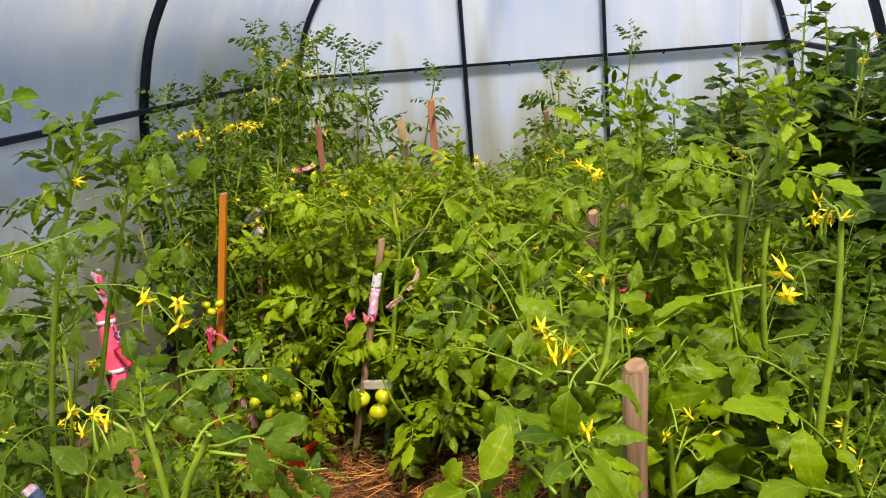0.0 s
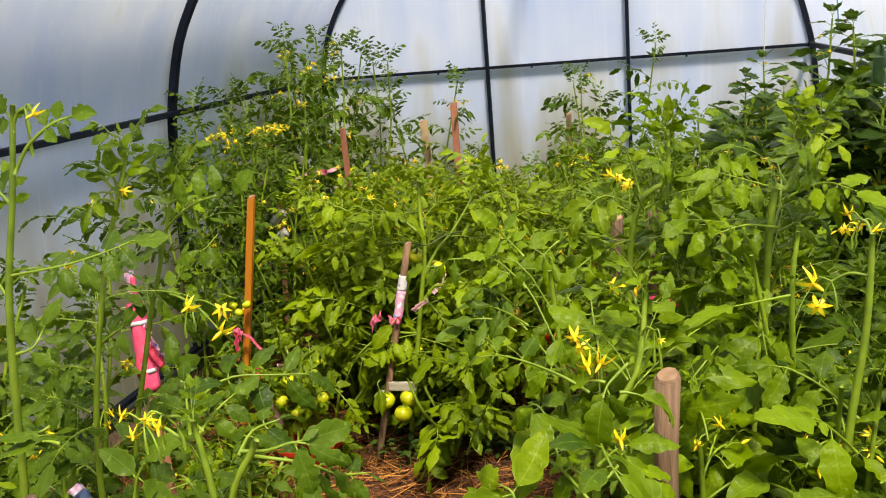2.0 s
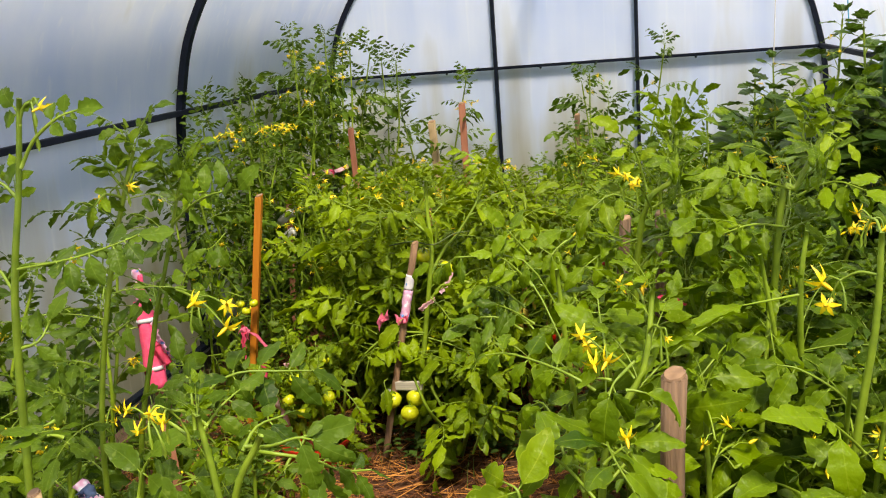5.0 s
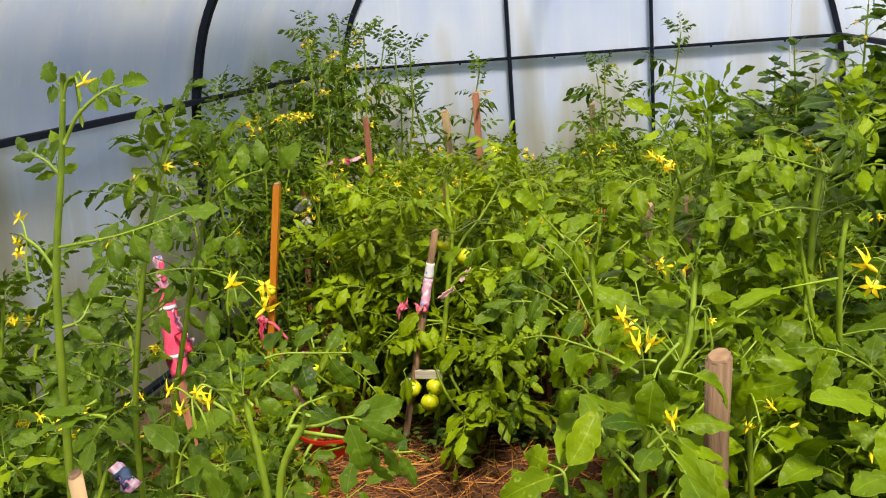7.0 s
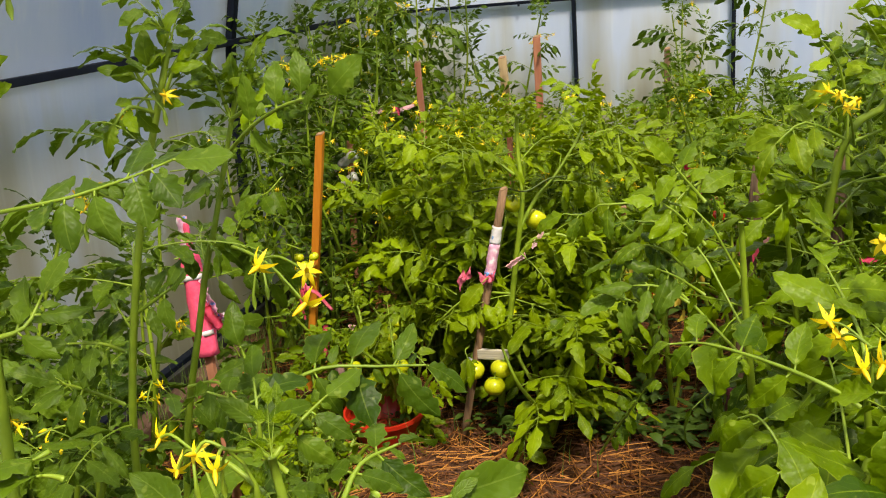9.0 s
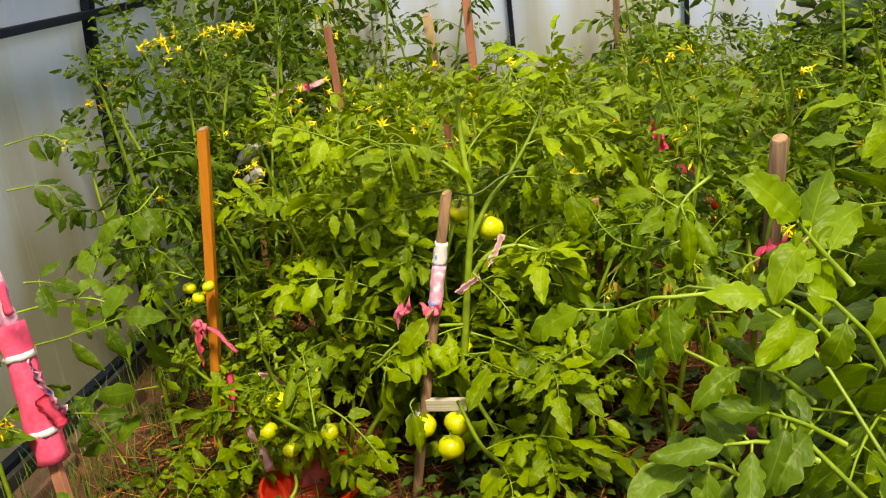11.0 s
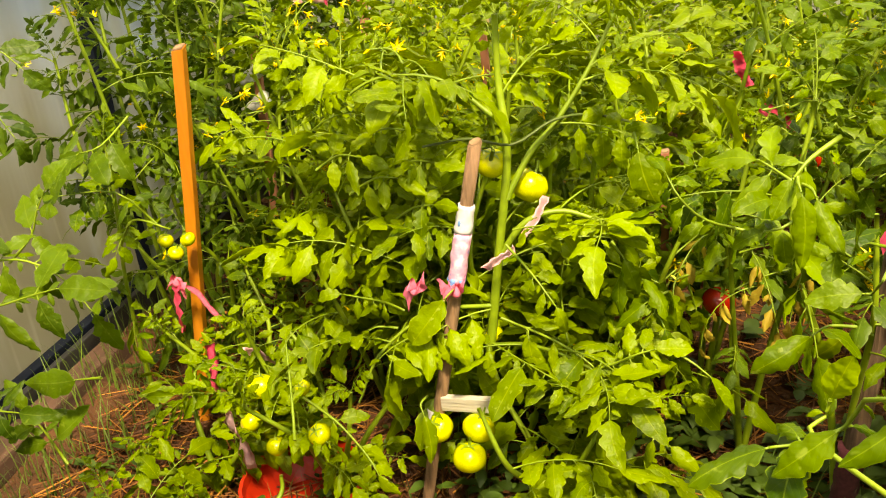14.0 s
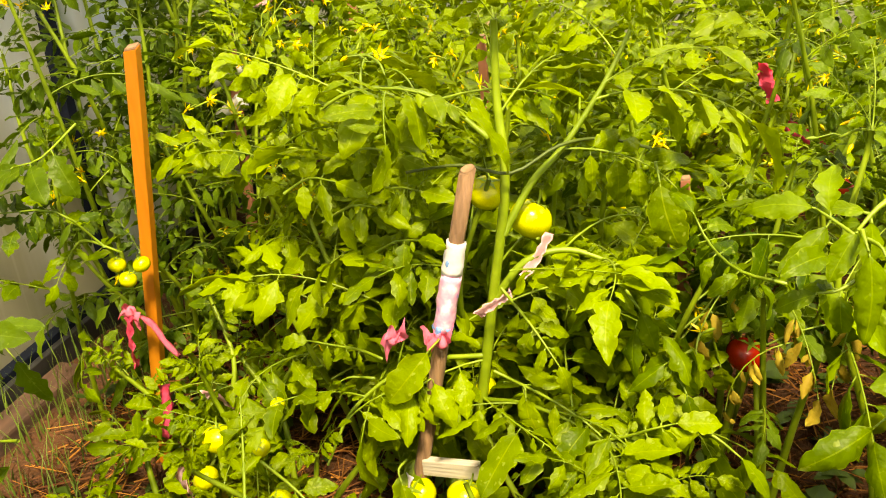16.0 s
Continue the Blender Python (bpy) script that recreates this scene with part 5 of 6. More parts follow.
spray(edge_plant, [(-1.135, 2.300, 0.587), (-1.005, 2.300, 0.612), (-0.934, 2.300, 0.613), (-0.876, 2.300, 0.580), (-0.842, 2.300, 0.521)], 60, 3, 0.070, mat=LEAF_DEEP_SHADED, mood=0.7)
spray(edge_plant, [(-1.118, 2.250, 0.526), (-0.989, 2.250, 0.553), (-0.900, 2.250, 0.579), (-0.851, 2.250, 0.592)], 61, 2, 0.075, mat=LEAF_DEEP_SHADED, mood=0.5)
spray(edge_plant, [(-1.071, 2.400, 0.557), (-1.006, 2.400, 0.610), (-0.978, 2.400, 0.656), (-0.948, 2.400, 0.695)], 62, 2, 0.060, mat=LEAF_DEEP_SHADED, stand=0.2)
spray(edge_plant, [(-0.899, 2.200, 0.287), (-0.920, 2.200, 0.348), (-0.940, 2.200, 0.391)], 63, 2, 0.060, mat=LEAF_DEEP_SHADED, mood=0.3)
spray(edge_plant, [(-0.933, 2.650, 0.521), (-0.968, 2.600, 0.609), (-1.100, 2.600, 0.602)], 64, 3, 0.050, mat=LEAF_DEEP_SHADED, mood=0.5)
spray(edge_plant, [(-1.003, 2.750, 0.714), (-1.008, 2.650, 0.687), (-1.024, 2.600, 0.689)], 65, 2, 0.085, mat=LEAF_DEEP_SHADED, mood=0.4)
spray(edge_plant, [(-0.777, 2.200, 0.465), (-0.800, 2.200, 0.462), (-0.823, 2.200, 0.459)], 66, 0, 0.090, mat=LEAF_DEEP_SHADED)
spray(edge_plant, [(-1.084, 2.300, 0.655), (-1.048, 2.300, 0.656), (-1.026, 2.300, 0.653)], 67, 1, 0.060, mat=LEAF_DEEP_SHADED)
spray(edge_plant, [(-0.991, 2.100, 0.456), (-0.910, 2.100, 0.468), (-0.852, 2.100, 0.468)], 68, 2, 0.050, mat=LEAF_DEEP_SHADED, mood=0.3)
spray(edge_plant, [(-1.352, 2.700, 0.860), (-1.230, 2.700, 0.876), (-1.174, 2.700, 0.833)], 69, 3, 0.060, mat=LEAF_DEEP_SHADED, mood=0.3)
spray(edge_plant, [(-1.305, 2.600, 0.772), (-1.192, 2.600, 0.777), (-1.155, 2.600, 0.725)], 70, 3, 0.060, mat=LEAF_DEEP_SHADED, mood=0.5)

# the middle of the beds
MIDDLE = [(-1.2, 3.02, 0.95), (-1.2, 3.2, 1.1), (-0.98, 2.95, 0.5), (0.12, 2.85, 0.7), (0.5, 2.72, 0.8), (0.8, 2.75, 0.95),
          (-0.62, 2.98, 0.8), (-0.35, 2.95, 0.8), (-0.22, 3.2, 0.84), (0.06, 3.22, 0.84), (0.38, 3.2, 0.88), (0.7, 3.25, 0.95), (-0.98, 3.2, 0.72), (-0.6, 3.3, 0.82)]
middle = []
for k, (x, y, h) in enumerate(MIDDLE):
    # Some right-hand plants get darker leaves for the shade among them.
    plant = bush(x, y, h, 3 if h < 0.6 else 4, 0.17, 60 + k, True, 0.72, 0.043, 0.12 if y < 2.9 else 0.22,
         start=0.5 if x < -1.1 or 0.0 < x < 0.6 else 0.22, palette=(DEEP, DEEP) if x < -0.9 else (PALE, PALE_TIRED) if x < 0.1 else (FRESH, TIRED) if k % 2 else (SHADED_NEAR, TIRED))
    middle.append(plant)
for k, spot in enumerate(((-0.692, 3.20, 0.847), (-0.637, 3.10, 0.781), (-0.745, 3.15, 0.756), (-0.507, 3.20, 0.817), (-0.454, 3.15, 0.786), (-0.560, 3.10, 0.793), (-0.818, 3.20, 0.802), (-0.409, 3.30, 0.847), (-0.284, 3.20, 0.736), (-0.851, 3.00, 0.669), (-0.036, 3.30, 0.828), (-0.159, 3.30, 0.847), (-0.639, 3.25, 0.825), (-0.817, 3.30, 0.811))):
    spot = Vector(spot)
    near = min(middle, key=lambda ob: (ob.location.xy - spot.xy).length)
    hero_truss(near, spot.lerp(Vector((near.location.x, near.location.y, spot.z - 0.12)), 0.45) + Vector((0, 0, -0.05)),
               [spot + Vector((0.022 * math.sin(2.4 * j + k), 0.02 * math.cos(2.1 * j), 0.014 * math.cos(3 * j + k))) for j in range(2 + k % 3)], 40 + k, 1.1)
lone = bush(0.36, 2.6, 0.72, 3, 0.1, 91, True, 0.85, 0.06, 0.0, "tomato plant tied to the weathered stake", 0.62, (TIRED, TIRED))
red_plant = bush(0.2, 2.72, 0.55, 3, 0.12, 90, True, 0.7, 0.06, 0.0, "tomato plant with one ripe red fruit and withered leaves", 0.6, (SHADED_NEAR, SHADED_NEAR))
add_fruit(red_plant, (0.150, 2.70, 0.341), 0.030, r, True)
add_fruit(red_plant, (0.135, 2.72, 0.325), 0.016, r)
add_fruit(red_plant, (0.33, 3.0, 0.50), 0.022, r, True)
for at, az, k in (((0.13, 2.66, 0.50), 240, 0), ((0.2, 2.66, 0.46), 280, 1), ((0.22, 2.62, 0.42), 200, 2), ((0.3, 2.66, 0.48), 250, 0)):
    lone_leaf(red_plant, WITHERED, at, az, -5, 0, 0.7, k)
spray(red_plant, [(0.366, 2.500, 0.402), (0.338, 2.500, 0.403), (0.324, 2.500, 0.397)], 48, 0, 0.090, mat=LEAF_PALE, mood=1.2, face=(0, -1, 0.5))
spray(red_plant, [(0.255, 2.600, 0.505), (0.264, 2.590, 0.501), (0.270, 2.580, 0.499)], 49, 0, 0.075, face=(0, -0.8, 0.6))
spray(red_plant, [(0.117, 2.620, 0.442), (0.095, 2.620, 0.433), (0.081, 2.620, 0.417)], 50, 0, 0.045, mat=LEAF_OLD, mood=1.3, face=(0, -1, 0.5))
spray(red_plant, [(0.095, 2.620, 0.419), (0.104, 2.620, 0.388), (0.109, 2.620, 0.369)], 51, 0, 0.055, mat=LEAF_PALE, mood=1.0, face=(0, -1, 0.5))
spray(red_plant, [(0.183, 2.660, 0.469), (0.161, 2.660, 0.452), (0.128, 2.640, 0.444), (0.101, 2.620, 0.437)], 52, 1, 0.030, mat=LEAF_PALE, mood=0.8)
spray(red_plant, [(0.174, 2.500, 0.577), (0.116, 2.470, 0.608), (0.079, 2.460, 0.648), (0.059, 2.480, 0.679)], 123, 3, 0.050, mood=0.7)
spray(red_plant, [(0.160, 2.500, 0.606), (0.170, 2.460, 0.622), (0.188, 2.440, 0.624)], 124, 0, 0.072, mood=0.5, face=(0.2, -0.6, 0.8))
spray(lone, [(0.278, 2.400, 0.756), (0.241, 2.380, 0.735), (0.220, 2.360, 0.717)], 125, 1, 0.055, first=0.5, thick=0.004)
spray(lone, [(0.224, 2.360, 0.717), (0.221, 2.330, 0.722), (0.224, 2.320, 0.713)], 126, 0, 0.085, mood=1.0, face=(0, -1, 0.4))
spray(lone, [(0.221, 2.360, 0.709), (0.193, 2.360, 0.730), (0.177, 2.360, 0.741)], 127, 1, 0.062, mood=0.3)
spray(lone, [(0.212, 2.380, 0.685), (0.201, 2.360, 0.686), (0.193, 2.350, 0.692)], 128, 0, 0.050, face=(0, -0.8, 0.6))
spray(lone, [(0.231, 2.360, 0.707), (0.239, 2.340, 0.709), (0.243, 2.330, 0.702)], 129, 0, 0.062, mood=0.8, face=(0, -0.9, 0.5))
spray(lone, [(0.238, 2.380, 0.657), (0.209, 2.360, 0.646), (0.189, 2.360, 0.641)], 130, 1, 0.045, mood=0.3)
spray(lone, [(0.370, 2.480, 0.560), (0.315, 2.250, 0.640), (0.303, 2.250, 0.613), (0.294, 2.250, 0.610)], 131, 0, 0.055, face=(0, -0.5, 0.85))
spray(lone, [(0.370, 2.480, 0.560), (0.264, 2.320, 0.651), (0.284, 2.300, 0.634), (0.283, 2.280, 0.654)], 132, 1, 0.046, face=(0, -0.7, 0.7))
spray(lone, [(0.299, 2.300, 0.534), (0.264, 2.290, 0.540), (0.242, 2.270, 0.537)], 134, 0, 0.075, mood=1.3, face=(0.3, -0.7, 0.7))
spray(red_plant, [(0.096, 2.580, 0.459), (0.074, 2.550, 0.463), (0.070, 2.530, 0.445)], 135, 0, 0.048, mat=LEAF_PALE, mood=1.3)
spray(red_plant, [(0.241, 2.420, 0.589), (0.233, 2.400, 0.616), (0.238, 2.390, 0.619)], 136, 0, 0.050, mood=0.6)
spray(red_plant, [(-0.024, 2.520, 0.547), (-0.014, 2.500, 0.543), (-0.005, 2.490, 0.536)], 141, 0, 0.062, mood=0.7, face=(0.2, -0.8, 0.6))
spray(red_plant, [(0.063, 2.500, 0.471), (0.042, 2.480, 0.468), (0.030, 2.470, 0.466)], 143, 1, 0.052, mood=0.4)
spray(red_plant, [(0.038, 2.480, 0.446), (0.051, 2.460, 0.445), (0.058, 2.450, 0.434)], 144, 0, 0.060, mood=1.0, face=(0, -1, 0.4))
# rows towards the end wall
k = 0
for y in (3.62, 4.0, 4.4, 4.8):
    for x in (-0.85, -0.5, -0.15, 0.2, 0.55, 0.88):
        bush(x + 0.08 * math.sin(7 * k), y + 0.07 * math.cos(5 * k), (0.72 if y < 3.8 else 0.66 if x > 0.1 else 0.58) + 0.05 * math.sin(3.1 * k), 4, 0.18, 100 + k, False, 0.72, 0.043, 0.2, palette=(DEEP, DEEP) if x < -0.7 else (FAR_PALE, FAR_PALE) if (x < 0.3 and y < 4.3) else (DEEP, DEEP) if x > 0.7 else None)
        k += 1
for k, (x, y, h, n) in enumerate([(-1.15, 3.45, 1.16, 5), (-1.18, 3.75, 1.33, 5), (-1.08, 4.1, 1.3, 5), (-1.15, 4.42, 1.33, 5), (-1.02, 4.7, 1.3, 4), (-0.75, 4.9, 1.2, 2), (0.2, 4.72, 1.02, 2), (0.37, 4.75, 1.15, 2)]):
    bush(x, y, h, max(2, n - 1), 0.2, 140 + k, False, 0.92, 0.05, 0.22, "tall tomato plant with yellow flowers near the wall", 0.42 if y < 3.6 else 0.2, (DEEP, DEEP))
yellow = bush(-1.12, 3.36, 0.98, 3, 0.12, 160, True, 0.6, 0.05, 0.0, "tall tomato plant with a dense cluster of yellow flowers", 0.5, (DEEP, DEEP))
for k in range(5):
    put("flower_truss", TRUSS_FULL[k % 3], yellow, leaf_pose(Vector((-1.2 + 0.04 * k, 3.36, 0.985 + 0.015 * (k % 2))), 250 + 40 * k, 20, 0, 1.1))


put("flower_truss", TRUSS_FULL[1], yellow, leaf_pose(Vector((-1.33, 3.28, 0.9)), 250, 10, 0, 0.8))


# ---- cucumbers along the wall ----
def cucumber_plant(x, y, h, seed):
    r = random.Random(3000 + seed)
    plant = plant_root("cucumber_plant", x, y, "climbing cucumber plant with broad dark leaves along the wall", "cucumber plant", "cucumber plants along the wall")
    pts = [(x, y, -0.01), (x + 0.02, y, h * 0.4), (x - 0.02, y + 0.03, h * 0.75), (x + r.uniform(-0.05, 0.05), y, h)]
    line = smooth_line(pts, 8)
    sv, sf = tube(line, [0.006 * (1 - 0.4 * k / len(line)) for k in range(len(line))], 6)
    put("stem", mesh_of("stem", sv, sf, STEM), plant)
    az = r.uniform(0, 360)
    for k, p in enumerate(line[3:]):
        f = (k + 3) / len(line)
        for _ in range(3 if f < 0.8 else 2):
            az += 140 + r.uniform(-30, 30)
            sz = (0.4 if f > 0.86 else 1.0) * r.uniform(0.75, 1.15)
            hang_leaf(plant, BROAD, p + Vector((0, 0, r.uniform(-0.02, 0.02))), az, 20 + r.uniform(-25, 25), r.uniform(-25, 25), sz, r, 0.2)
        if r.random() < 0.5:
            put("flower", r.choice(TRUSS), plant, leaf_pose(p, az + 70, 20, 0, 0.8), "yellow cucumber flowers")
    return plant


first_cucumber = None
for k, (x, y, h) in enumerate([(1.28, 2.2, 1.0), (1.3, 1.9, 0.85), (1.3, 2.68, 1.1), (1.16, 2.5, 1.12), (1.24, 2.8, 1.2), (1.16, 3.1, 1.0), (1.1, 3.45, 0.96), (1.2, 3.75, 0.9), (1.05, 4.1, 0.84), (1.12, 4.5, 0.8), (1.0, 4.8, 0.8)]):
    c = cucumber_plant(x, y, h, k)
    first_cucumber = first_cucumber or c


def leader(x, y, low, high, seed, lean=0.0):
    """A thin climbing tip above the leaves: small leaves in steps, each on its own stalk, and a tuft at the end."""
    r = random.Random(3500 + seed)
    plant = plant_root("cucumber_plant", x, y, "thin cucumber vine climbing above the leaves along the wall", "cucumber plant", "cucumber plants along the wall")
    line = smooth_line([(x, y, -0.01), (x, y, low), (x + lean * 0.4, y, (low + high) / 2), (x + lean, y, high)], 7)
    sv, sf = tube(line, [0.005 - 0.0025 * k / len(line) for k in range(len(line))], 6)
    put("stem", mesh_of("stem", sv, sf, STEM), plant)
    z, az = low - 0.1, r.uniform(0, 360)
    while z < high:
        p = min(line, key=lambda q: abs(q.z - z))
        f = max(0.0, (z - low) / (high - low))
        for _ in range(2):
            az += 140 + r.uniform(-35, 35)
            hang_leaf(plant, BROAD, p, az, 25 + r.uniform(-20, 20), r.uniform(-25, 25), (0.8 - 0.5 * f) * r.uniform(0.8, 1.15), r, 0.2)
        if r.random() < 0.35:
            put("flower", r.choice(TRUSS), plant, leaf_pose(p, az + 70, 20, 0, 0.6), "yellow cucumber flowers")
        z += 0.042
    for k in range(3):
        hang_leaf(plant, BROAD, line[-1], az + 120 * k, 60, 0, 0.24, r, 0.1)
    return plant


for k, (x, y, low, high, lean) in enumerate([(0.955, 3.4, 0.9, 1.145, -0.01), (0.905, 3.6, 0.85, 1.075, 0.0), (1.05, 2.8, 1.0, 1.30, 0.01), (1.09, 2.6, 1.0, 1.28, -0.015), (1.12, 2.45, 0.95, 1.2, 0.02), (0.98, 3.15, 0.85, 1.06, 0.0)]):
    leader(x, y, low, high, k, lean)
CUKE = plain("cucumber_skin", (0.015, 0.05, 0.008), (0.04, 0.11, 0.015), 0.35, 50.0, rel=0.6, dist=0.003)
sv, sf = tube([Vector((1.12, 2.5, z)) for z in (1.235, 1.225, 1.20, 1.14, 1.10, 1.09)], [0.004, 0.012, 0.0155, 0.0165, 0.012, 0.003], 12)
put("cucumber", mesh_of("cucumber", sv, sf, CUKE), first_cucumber, None, "hanging dark green cucumber")


# ---- stakes ----
def stake(name, top, foot, radius, mat, label, square=False, seed=0):
    """A hand-cut stake, slightly crooked; square ones are sawn laths."""
    r = random.Random(4000 + seed)
    top, foot = Vector(top), Vector(foot)
    bm = bmesh.new()
    n, sides = 9, 4 if square else 14
    rings = []
    for i in range(n):
        c = foot.lerp(top, i / (n - 1)) + Vector((r.uniform(-1, 1), r.uniform(-1, 1), 0)) * radius * (0.05 if square else 0.07)
        ring = []
        for k in range(sides):
            g = 2 * math.pi * (k + 0.5) / sides
            d = radius * (1.25 if square else 1 + r.uniform(-0.06, 0.06))
            lift = radius * 0.35 * math.cos(g - 1) if i == n - 1 else 0.0
            ring.append(bm.verts.new(c + Vector((math.cos(g) * d, math.sin(g) * d * (0.75 if square else 1), lift))))
        rings.append(ring)
    crown = [v.co.copy() for v in rings[-1]]
    for a, b in zip(rings, rings[1:]):
        for k in range(sides):
            bm.faces.new((a[k], a[(k + 1) % sides], b[(k + 1) % sides], b[k]))
    bm.faces.new(rings[-1])
    bm.faces.new(list(reversed(rings[0])))
    bmesh.ops.bevel(bm, geom=[e for e in bm.edges if all(v in rings[-1] for v in e.verts)], offset=radius * 0.16, segments=2, affect="EDGES")
    if square:
        bmesh.ops.bevel(bm, geom=[e for e in bm.edges if abs((e.verts[0].co - e.verts[1].co).normalized().z) > 0.8], offset=radius * 0.1, segments=1, affect="EDGES")
    ob = part(name, bm, mat, None, "", None, not square)
    rim = [Vector(c) for c in crown]
    mid = sum(rim, Vector()) / sides
    cap = bmesh.new()
    low = [cap.verts.new(mid + (c - mid) * 0.86 - Vector((0, 0, 0.001))) for c in rim]
    high = [cap.verts.new(mid + (c - mid) * 0.80 + Vector((0, 0, 0.0018 + 0.0008 * r.random()))) for c in rim]
    for k in range(sides):
        cap.faces.new((low[k], low[(k + 1) % sides], high[(k + 1) % sides], high[k]))
    cap.faces.new(high)
    part("cut_end", cap, END_GRAIN, ob, "rough sawn end grain")
    return tagged(ob, label, "stake")


stake("wooden_stake", (-0.854, 2.756, 0.846), (-1.003, 2.735, -0.03), 0.0145, WOOD_ORANGE, "orange varnished square wooden stake in the bed", True, 1)
stake("wooden_stake", (-0.235, 2.535, 0.714), (-0.388, 2.45, -0.03), 0.0115, WOOD_BROWN, "brown round wooden stake wrapped in printed cloth", False, 2)
stake("wooden_stake", (0.523, 1.074, 0.892), (0.507, 1.08, -0.03), 0.0172, WOOD_OLD, "thick weathered round wooden stake with cut top", False, 3)
stake("wooden_stake", (0.422, 2.583, 0.765), (0.36, 2.56, -0.03), 0.0175, WOOD_OLD, "weathered round stake tied with pink cloth", False, 4)
stake("wooden_stake", (-0.883, 3.885, 0.942), (-0.885, 3.9, -0.03), 0.014, WOOD_RED, "reddish lath stake among tall tomato plants", True, 5)
stake("wooden_stake", (-0.724, 4.84, 0.852), (-0.69, 4.84, -0.03), 0.023, WOOD_PALE, "pale split lath stake", True, 6)
stake("wooden_stake", (-0.53, 4.8, 0.95), (-0.53, 4.8, -0.03), 0.020, WOOD_RED, "tall reddish lath stake near the end wall", True, 7)
stake("wooden_stake", (0.12, 4.7, 0.86), (0.12, 4.7, -0.03), 0.016, WOOD_OLD, "brown stake among the far tomato plants", True, 8)
stake("wooden_stake", (-1.035, 3.42, 0.72), (-1.105, 3.44, -0.03), 0.013, WOOD_RED, "brown stake with torn clear plastic wrap", True, 9)
stake("wooden_stake", (-0.898, 2.018, 0.785), (-0.80, 1.90, -0.03), 0.0115, WOOD_RED, "stake covered by a bright pink cloth", True, 10)
stake("wooden_stake", (-0.236, 0.752, 0.862), (-0.26, 0.78, -0.03), 0.009, WOOD_PALE, "short pale round stake at a tomato stem", False, 11)
stake("wooden_stake", (-0.354, 3.2, 0.745), (-0.35, 3.2, -0.03), 0.010, WOOD_RED, "short reddish stake among the leaves", True, 12)
stake("wooden_stake", (0.052, 2.9, 0.56), (0.05, 2.9, -0.03), 0.009, WOOD_RED, "short reddish stake among the leaves", True, 14)
stake("wooden_stake", (0.52, 1.95, 0.92), (0.5, 1.95, -0.03), 0.013, WOOD_OLD, "brown stake between thick tomato stems", False, 13)


# ---- cloth ties, wraps and rags ----
def cloth(name, pts, width, mat, label, seed, parent=None, flat=False):
    """A crumpled cloth strip along a line, with thickness."""
    r = random.Random(6000 + seed)
    line = smooth_line(pts, 5)
    bm = bmesh.new()
    rows = []
    twist = 0.25 if flat else r.uniform(0, 3)
    for i, p in enumerate(line):
        way = (line[min(i + 1, len(line) - 1)] - line[max(i - 1, 0)]).normalized()
        twist += r.uniform(-0.35, 0.35) * (0.3 if flat else 1)
        a = way.cross(Vector((0.2, 0.9, 0.1))).normalized()
        b = way.cross(a)
        d = a * math.cos(twist) + b * math.sin(twist)
        e = way.cross(d)
        w = width * r.uniform(0.7, 1.2) * 0.5
        rows.append([bm.verts.new(p + d * w * c + e * width * r.uniform(-0.14, 0.14)) for c in (-1, -0.35, 0.35, 1)])
    for u, v in zip(rows, rows[1:]):
        for k in range(3):
            bm.faces.new((u[k], u[k + 1], v[k + 1], v[k]))
    bmesh.ops.solidify(bm, geom=bm.faces[:], thickness=0.0015)
    ob = part(name, bm, mat, parent, "" if parent is None else label, None, True)
    return tagged(ob, label, "cloth tie", "cloth ties") if parent is None else ob


def knot(name, at, size, mat, label, seed, mats=None):
    """A crumpled bow: a knot with loose folded ends."""
    r = random.Random(6500 + seed)
    bm = bmesh.new()
    at = Vector(at)
    bmesh.ops.create_icosphere(bm, subdivisions=2, radius=size * 0.26, matrix=Matrix.Translation(at))
    for v in bm.verts:
        d = v.co - at
        n = noise.noise(d * (3.0 / size) + Vector((seed, 0, 0)))
        v.co = at + Vector((d.x * (1.1 + n), d.y * (0.8 + n), d.z * (0.9 + 0.8 * n)))
    for k in range(5):
        g = 2 * math.pi * k / 5 + r.uniform(-0.5, 0.5)
        reach, fall, wide = size * r.uniform(0.4, 0.75), r.uniform(-0.3, 1.2), size * r.uniform(0.34, 0.52)
        rows = []
        for i in range(6):
            f = i / 5
            c = at + Vector((math.cos(g) * reach * f, math.sin(g) * reach * 0.5 * f, size * (0.35 * f - fall * f * f)))
            w = wide * (0.5 + 0.6 * f)
            rows.append([bm.verts.new(c + Vector((-math.sin(g) * w * q * 0.5, 0.35 * w * math.sin(5 * f + 2.2 * q + k), w * q * 0.8 + 0.15 * w * math.sin(7 * f + k)))) for q in (-1, -0.4, 0.3, 1)])
        for u, v in zip(rows, rows[1:]):
            for j in range(3):
                bm.faces.new((u[j], u[j + 1], v[j + 1], v[j]))
    return tagged(part(name, bm, mat, None, "", None, True), label, "cloth tie", "cloth ties")


